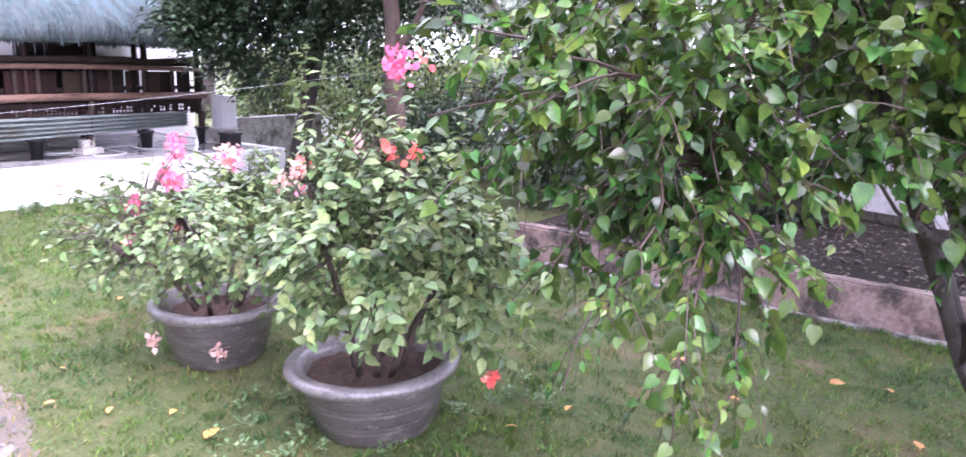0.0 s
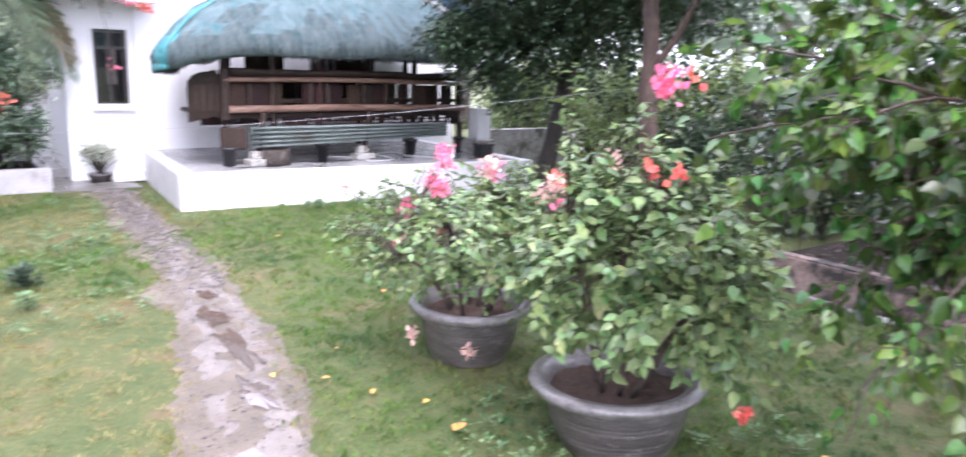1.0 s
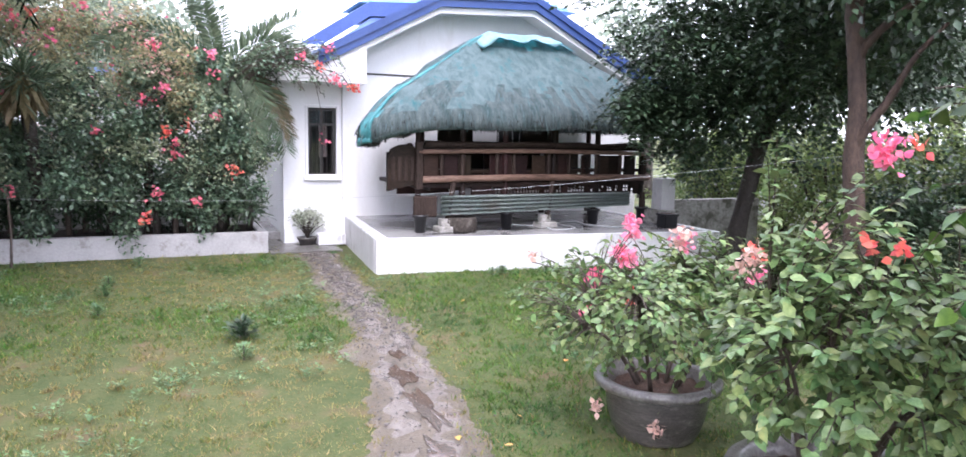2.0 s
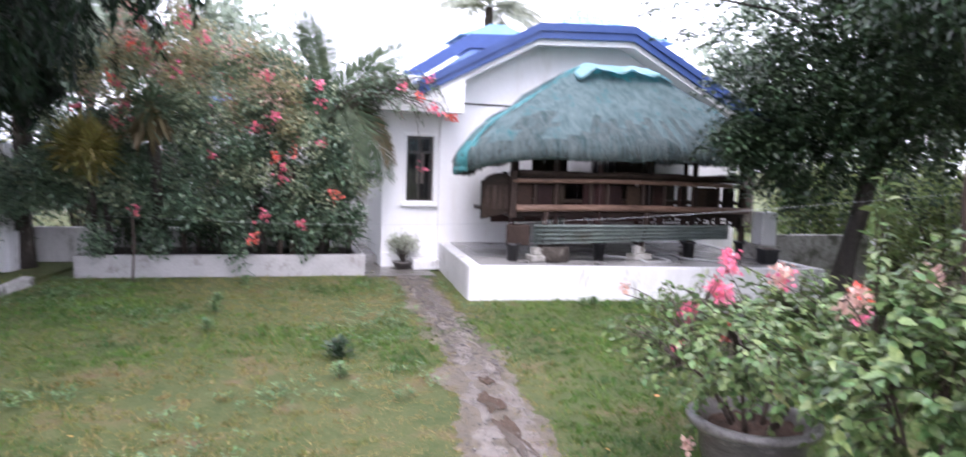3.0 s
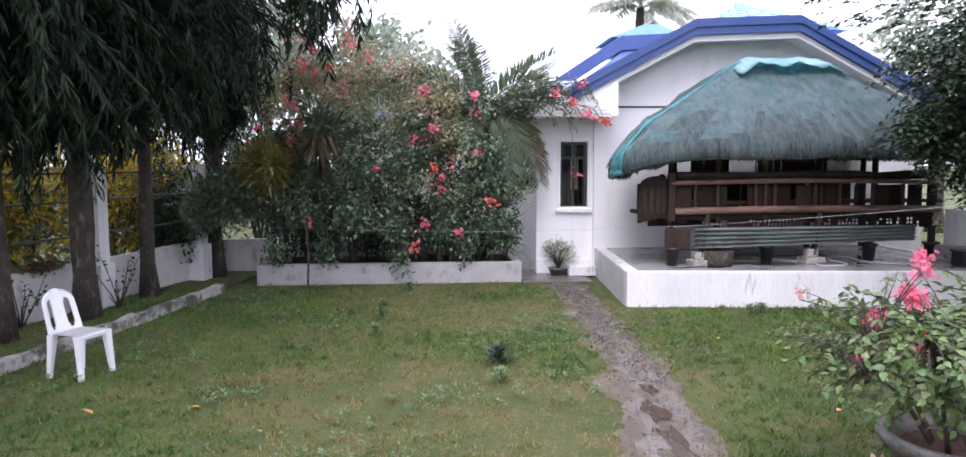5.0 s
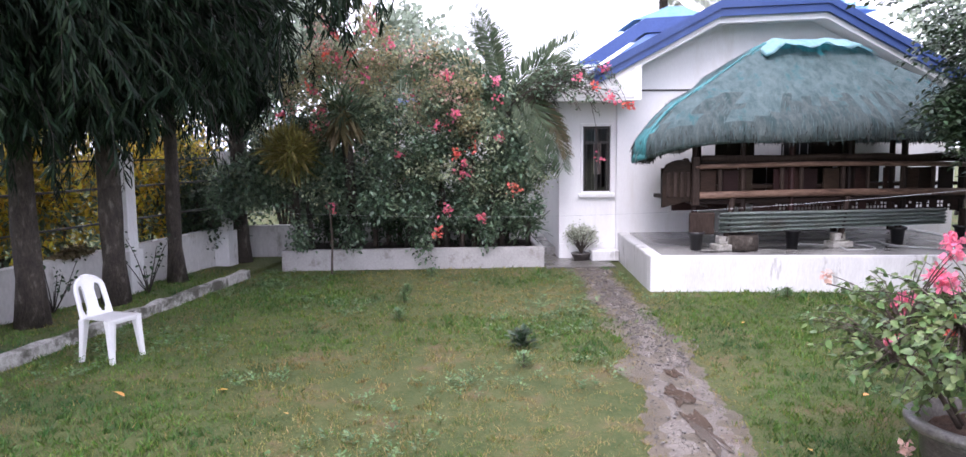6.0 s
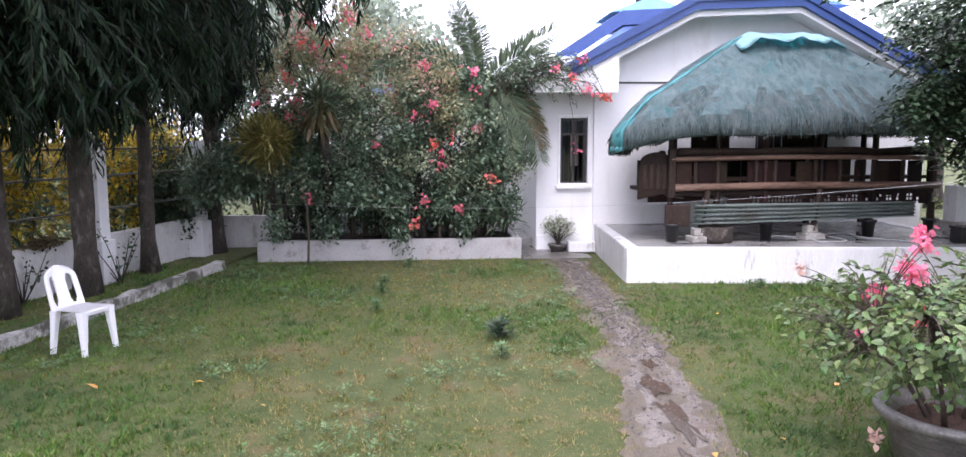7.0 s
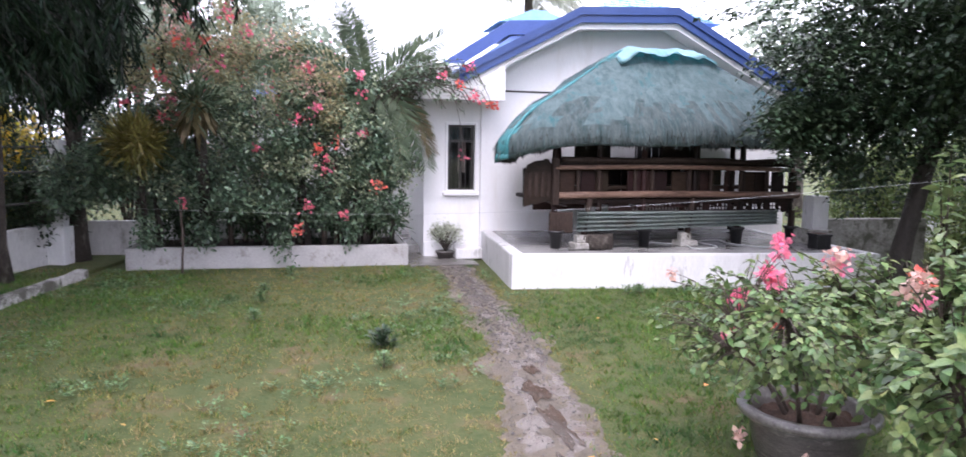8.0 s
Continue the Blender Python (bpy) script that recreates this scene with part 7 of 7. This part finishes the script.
def plastic_chair():
    t = thing("plastic_chair", (-7.25, -3.55, 0), "white plastic armless stacking chair standing on the lawn", "chair", turn=-21)
    t.matrix_basis = t.matrix_basis @ Matrix.Diagonal((0.98, 0.88, 0.97, 1))
    # local: +y is the front
    bm = bmesh.new()
    n = 10
    rows = []
    for j in range(n + 1):
        y = -0.2 + 0.4 * j / n
        w = 0.185 + 0.02 * j / n
        rows.append([bm.verts.new((w * (i / 4 - 1), y + (0.012 * (1 - (i / 4 - 1) ** 2) if j == n else 0), 0.425 - 0.016 * (1 - (i / 4 - 1) ** 2) * math.sin(math.pi * j / n) - (0.02 if j == n else 0))) for i in range(9)])
    for a, b in zip(rows, rows[1:]):
        for i in range(8):
            bm.faces.new((a[i], a[i + 1], b[i + 1], b[i]))
    bmesh.ops.solidify(bm, geom=bm.faces[:], thickness=0.02)
    part("seat", bm, M_CHAIR, t, world=False, smooth=True)
    part("seat_apron", boxed(-0.195, 0.17, 0.375, 0.195, 0.205, 0.42, bevel=0.012), M_CHAIR, t, world=False)

    def back(y, z):
        return (-0.19 - 0.12 * (z - 0.42) / 0.4 + y)
    bm = bmesh.new()
    nu, nv = 28, 26
    verts = {}

    def shell_point(i, j):
        z = 0.4 + 0.41 * j / nv
        u = 2 * i / nu - 1
        top = max(0.0, (z - 0.66) / 0.15)
        w = (0.2 - 0.018 * (z - 0.4) / 0.4) * math.sqrt(max(0.02, 1 - 0.8 * top ** 3))
        return (u * w, back(0, z) - 0.035 * (1 - u * u), z + 0.018 * (1 - u * u) * top)

    for i in range(nu):
        for j in range(nv):
            u, z = 2 * (i + 0.5) / nu - 1, 0.4 + 0.41 * (j + 0.5) / nv
            half = 0.2 * math.sqrt(max(0.0, 1 - (abs(z - 0.58) / 0.135) ** 4))
            if abs(abs(u) - 0.54) < half * (0.95 + 0.35 * (z - 0.58)) and 0.445 < z < 0.715:
                continue
            quad = []
            for c in ((i, j), (i + 1, j), (i + 1, j + 1), (i, j + 1)):
                if c not in verts:
                    verts[c] = bm.verts.new(shell_point(*c))
                quad.append(verts[c])
            bm.faces.new(quad)
    bmesh.ops.smooth_vert(bm, verts=[v for v in bm.verts if v.is_boundary], factor=0.5, use_axis_x=True, use_axis_y=True, use_axis_z=True)
    bmesh.ops.solidify(bm, geom=bm.faces[:], thickness=0.022)
    part("backrest", bm, M_CHAIR, t, "curved back with two tall slots", world=False, smooth=True)
    for sx in (-1, 1):
        for sy in (-1, 1):
            bm = bmesh.new()
            rings = []
            for k in range(7):
                z = 0.42 * (1 - k / 6)
                c = Vector((sx * (0.165 + 0.025 * k / 6), sy * (0.17 + 0.04 * k / 6), z))
                w = 0.04 - 0.017 * (k / 6) ** 0.7
                rings.append([bm.verts.new(c + Vector((w * a, w * b, 0))) for a, b in ((-1, -1), (1, -1), (1, 1), (-1, 1))])
            for a, b in zip(rings, rings[1:]):
                for k in range(4):
                    bm.faces.new((a[k], b[k], b[(k + 1) % 4], a[(k + 1) % 4]))
            bm.faces.new(rings[0])
            bm.faces.new(rings[-1][::-1])
            bmesh.ops.recalc_face_normals(bm, faces=bm.faces[:])
            bmesh.ops.bevel(bm, geom=[e for e in bm.edges if abs((e.verts[0].co - e.verts[1].co).z) > 0.03], offset=0.007, segments=2, affect="EDGES")
            part("leg", bm, M_CHAIR, t, world=False)
    return t


plastic_chair()


def house_plant():
    t = thing("potted_shrub", (-12.9, 1.98, 0.02), "small round-topped shrub in a shallow dark pot", "potted plant")
    b = Vector((-12.9, 1.98, 0.02))
    bm = lathe(bmesh.new(), [(0, 0), (0.12, 0), (0.17, 0.1), (0.18, 0.105), (0.18, 0.12), (0.16, 0.12), (0.0, 0.1)], 24)
    bmesh.ops.transform(bm, matrix=Matrix.Translation(b), verts=bm.verts[:])
    part("pot", bm, M_POT, t, smooth=True)
    at, way, up = [], [], []
    for i in range(40):
        a = random.uniform(0, 6.28)
        r = random.uniform(0.03, 0.3)
        tip = b + Vector((r * math.cos(a), r * math.sin(a), 0.42 + 0.13 * (1 - (r / 0.3) ** 2) + random.uniform(-0.14, 0.03)))
        q = bend(b + Vector((0, 0, 0.1)), tip, 0.03, 4)
        part("stem", tube(bmesh.new(), q, 0.006, 5), M_GREYBARK, t)
        for k in range(34):
            at.append(tip + Vector(rng.normal(0, 0.045, 3)))
            way.append(rand_dirs(1)[0])
            up.append((random.gauss(0, 0.5), random.gauss(0, 0.5), 1))
    part("foliage", leaves("foliage", at, way, up, rng.uniform(0.03, 0.05, len(at)), DIAMOND, 1.0), M_PALESHRUB, t)
    return t


house_plant()


def lawn_plant(loc, r, n, label, mat=M_WEED):
    t = thing("lawn_plant", (*loc, 0), label, "plant", "small plants in the lawn")
    at, way, up = [], [], []
    for i in range(n):
        a = random.uniform(0, 6.28)
        e = random.uniform(0.3, 1.3)
        at.append((loc[0] + 0.6 * r * math.cos(a) * (i % 7) / 6, loc[1] + 0.6 * r * math.sin(a) * (i % 7) / 6, r * random.uniform(0.1, 0.9)))
        way.append((math.cos(a) * math.cos(e), math.sin(a) * math.cos(e), math.sin(e) * 0.8))
        up.append((0, 0, 1))
    part("foliage", leaves("foliage", at, way, up, rng.uniform(0.5, 1.1, n) * r * 0.42, BROAD, 0.8), mat, t)
    part("stem", tube(bmesh.new(), [(*loc, -0.01), (*loc, r)], 0.006, 5), M_TWIG, t)
    return t


lawn_plant((-7.26, 0.39), 0.2, 170, "dark green seedling tuft growing in the lawn", M_DARKLEAF)
lawn_plant((-6.65, 0.36), 0.13, 110, "low pale green weed tuft in the lawn")
for loc in ((-10.2, -0.9), (-9.6, -0.9), (-11.6, -0.6), (-8.6, -0.9), (-9.4, 3.9), (-9.5, 4.1)):
    lawn_plant(loc, 0.13, 110, "low weed tuft in the lawn")

fallen = single_leaf("blade", M_FALLEN, BROAD, 1.0)
for x, y, s in ((-3.2, 2.0, 0.13), (-4.45, 1.47, 0.08), (-2.0, 3.1, 0.09), (-0.75, 4.8, 0.12), (-0.2, 4.2, 0.1), (-1.6, 4.6, 0.1), (-6.0, -2.9, 0.13), (-6.1, -2.2, 0.09), (-1.3, 2.9, 0.12), (-3.9, 1.9, 0.07),
                (-3.6, 2.1, 0.06), (-4.2, 1.75, 0.06), (-4.6, 2.0, 0.05), (-3.0, 1.75, 0.05), (-0.4, 4.9, 0.08), (-1.2, 4.2, 0.07), (-6.6, 3.4, 0.07), (-5.6, 2.9, 0.07), (-8.0, 2.9, 0.07), (-5.5, -1.5, 0.07), (-1.9, 3.5, 0.08)):
    t = thing("fallen_leaf", (x, y, 0.03), "orange-brown fallen leaf lying on the grass", "leaf", "fallen leaves")
    ob = part("blade", fallen, None, t, world=False)
    ob.matrix_basis = leaf_pose((0, 0, 0), (random.uniform(-1, 1), random.uniform(-1, 1), 0.1), (random.gauss(0, 0.2), random.gauss(0, 0.2), 1), s)

wire = thing("wire", (-12.0, -2.3, 0), "thin drooping wire beaded with raindrops", "wire")
A, B = Vector((-12.3, -2.9, 0.95)), Vector((-6.05, 7.2, 1.86))
pts = [A.lerp(B, i / 40) + Vector((0, 0, -0.25 * math.sin(math.pi * i / 40))) for i in range(41)]
part("strand", tube(bmesh.new(), pts, 0.0016, 6), M_WIRE, wire)
bm = bmesh.new()
for i in range(180):
    s = random.random() * 39.9
    p = pts[int(s)].lerp(pts[int(s) + 1], s - int(s))
    r = bmesh.ops.create_icosphere(bm, subdivisions=1, radius=random.uniform(0.002, 0.0036))
    bmesh.ops.translate(bm, vec=p - Vector((0, 0, 0.006)), verts=r["verts"])
part("raindrop", bm, M_WIRE, wire, kind="stuff")
stake = thing("stake", (-11.9, -2.2, 0), "thin dark stick holding the wire", "stake")
part("stick", tube(bmesh.new(), [(-11.9, -2.2, -0.03), (-11.92, -2.18, 0.5), (-11.9, -2.2, 1.08)], [0.02, 0.017, 0.014], 7), M_TWIG, stake)

for k, (x, y) in enumerate(((-9.15, -5.1), (-10.35, -4.45))):
    t = thing("twiggy_shrub", (x, y, 0.05), "sparse twiggy shrub with few dark leaves before the boundary wall", "shrub", "twiggy shrubs")
    at = []
    for i in range(9):
        a = i * 0.7 + k
        r = random.uniform(0.1, 0.42)
        q = bend((x, y, 0.03), (x + r * math.cos(a), y + r * math.sin(a), random.uniform(0.4, 0.85)), random.uniform(-0.05, 0.12))
        part("stem", tube(bmesh.new(), q, [0.009 - 0.0009 * j for j in range(7)], 5), M_BARK, t)
        at += [q[-1 - j % 3] + Vector(rng.normal(0, 0.05, 3)) for j in range(7)]
    part("foliage", leaves("foliage", at, rand_dirs(len(at)), rand_dirs(len(at)) + np.array((0, 0, 1.0)), rng.uniform(0.04, 0.08, len(at)), BROAD, 1.0), M_DARKLEAF, t, kind="stuff")

pebbles()
weeds()
grass()
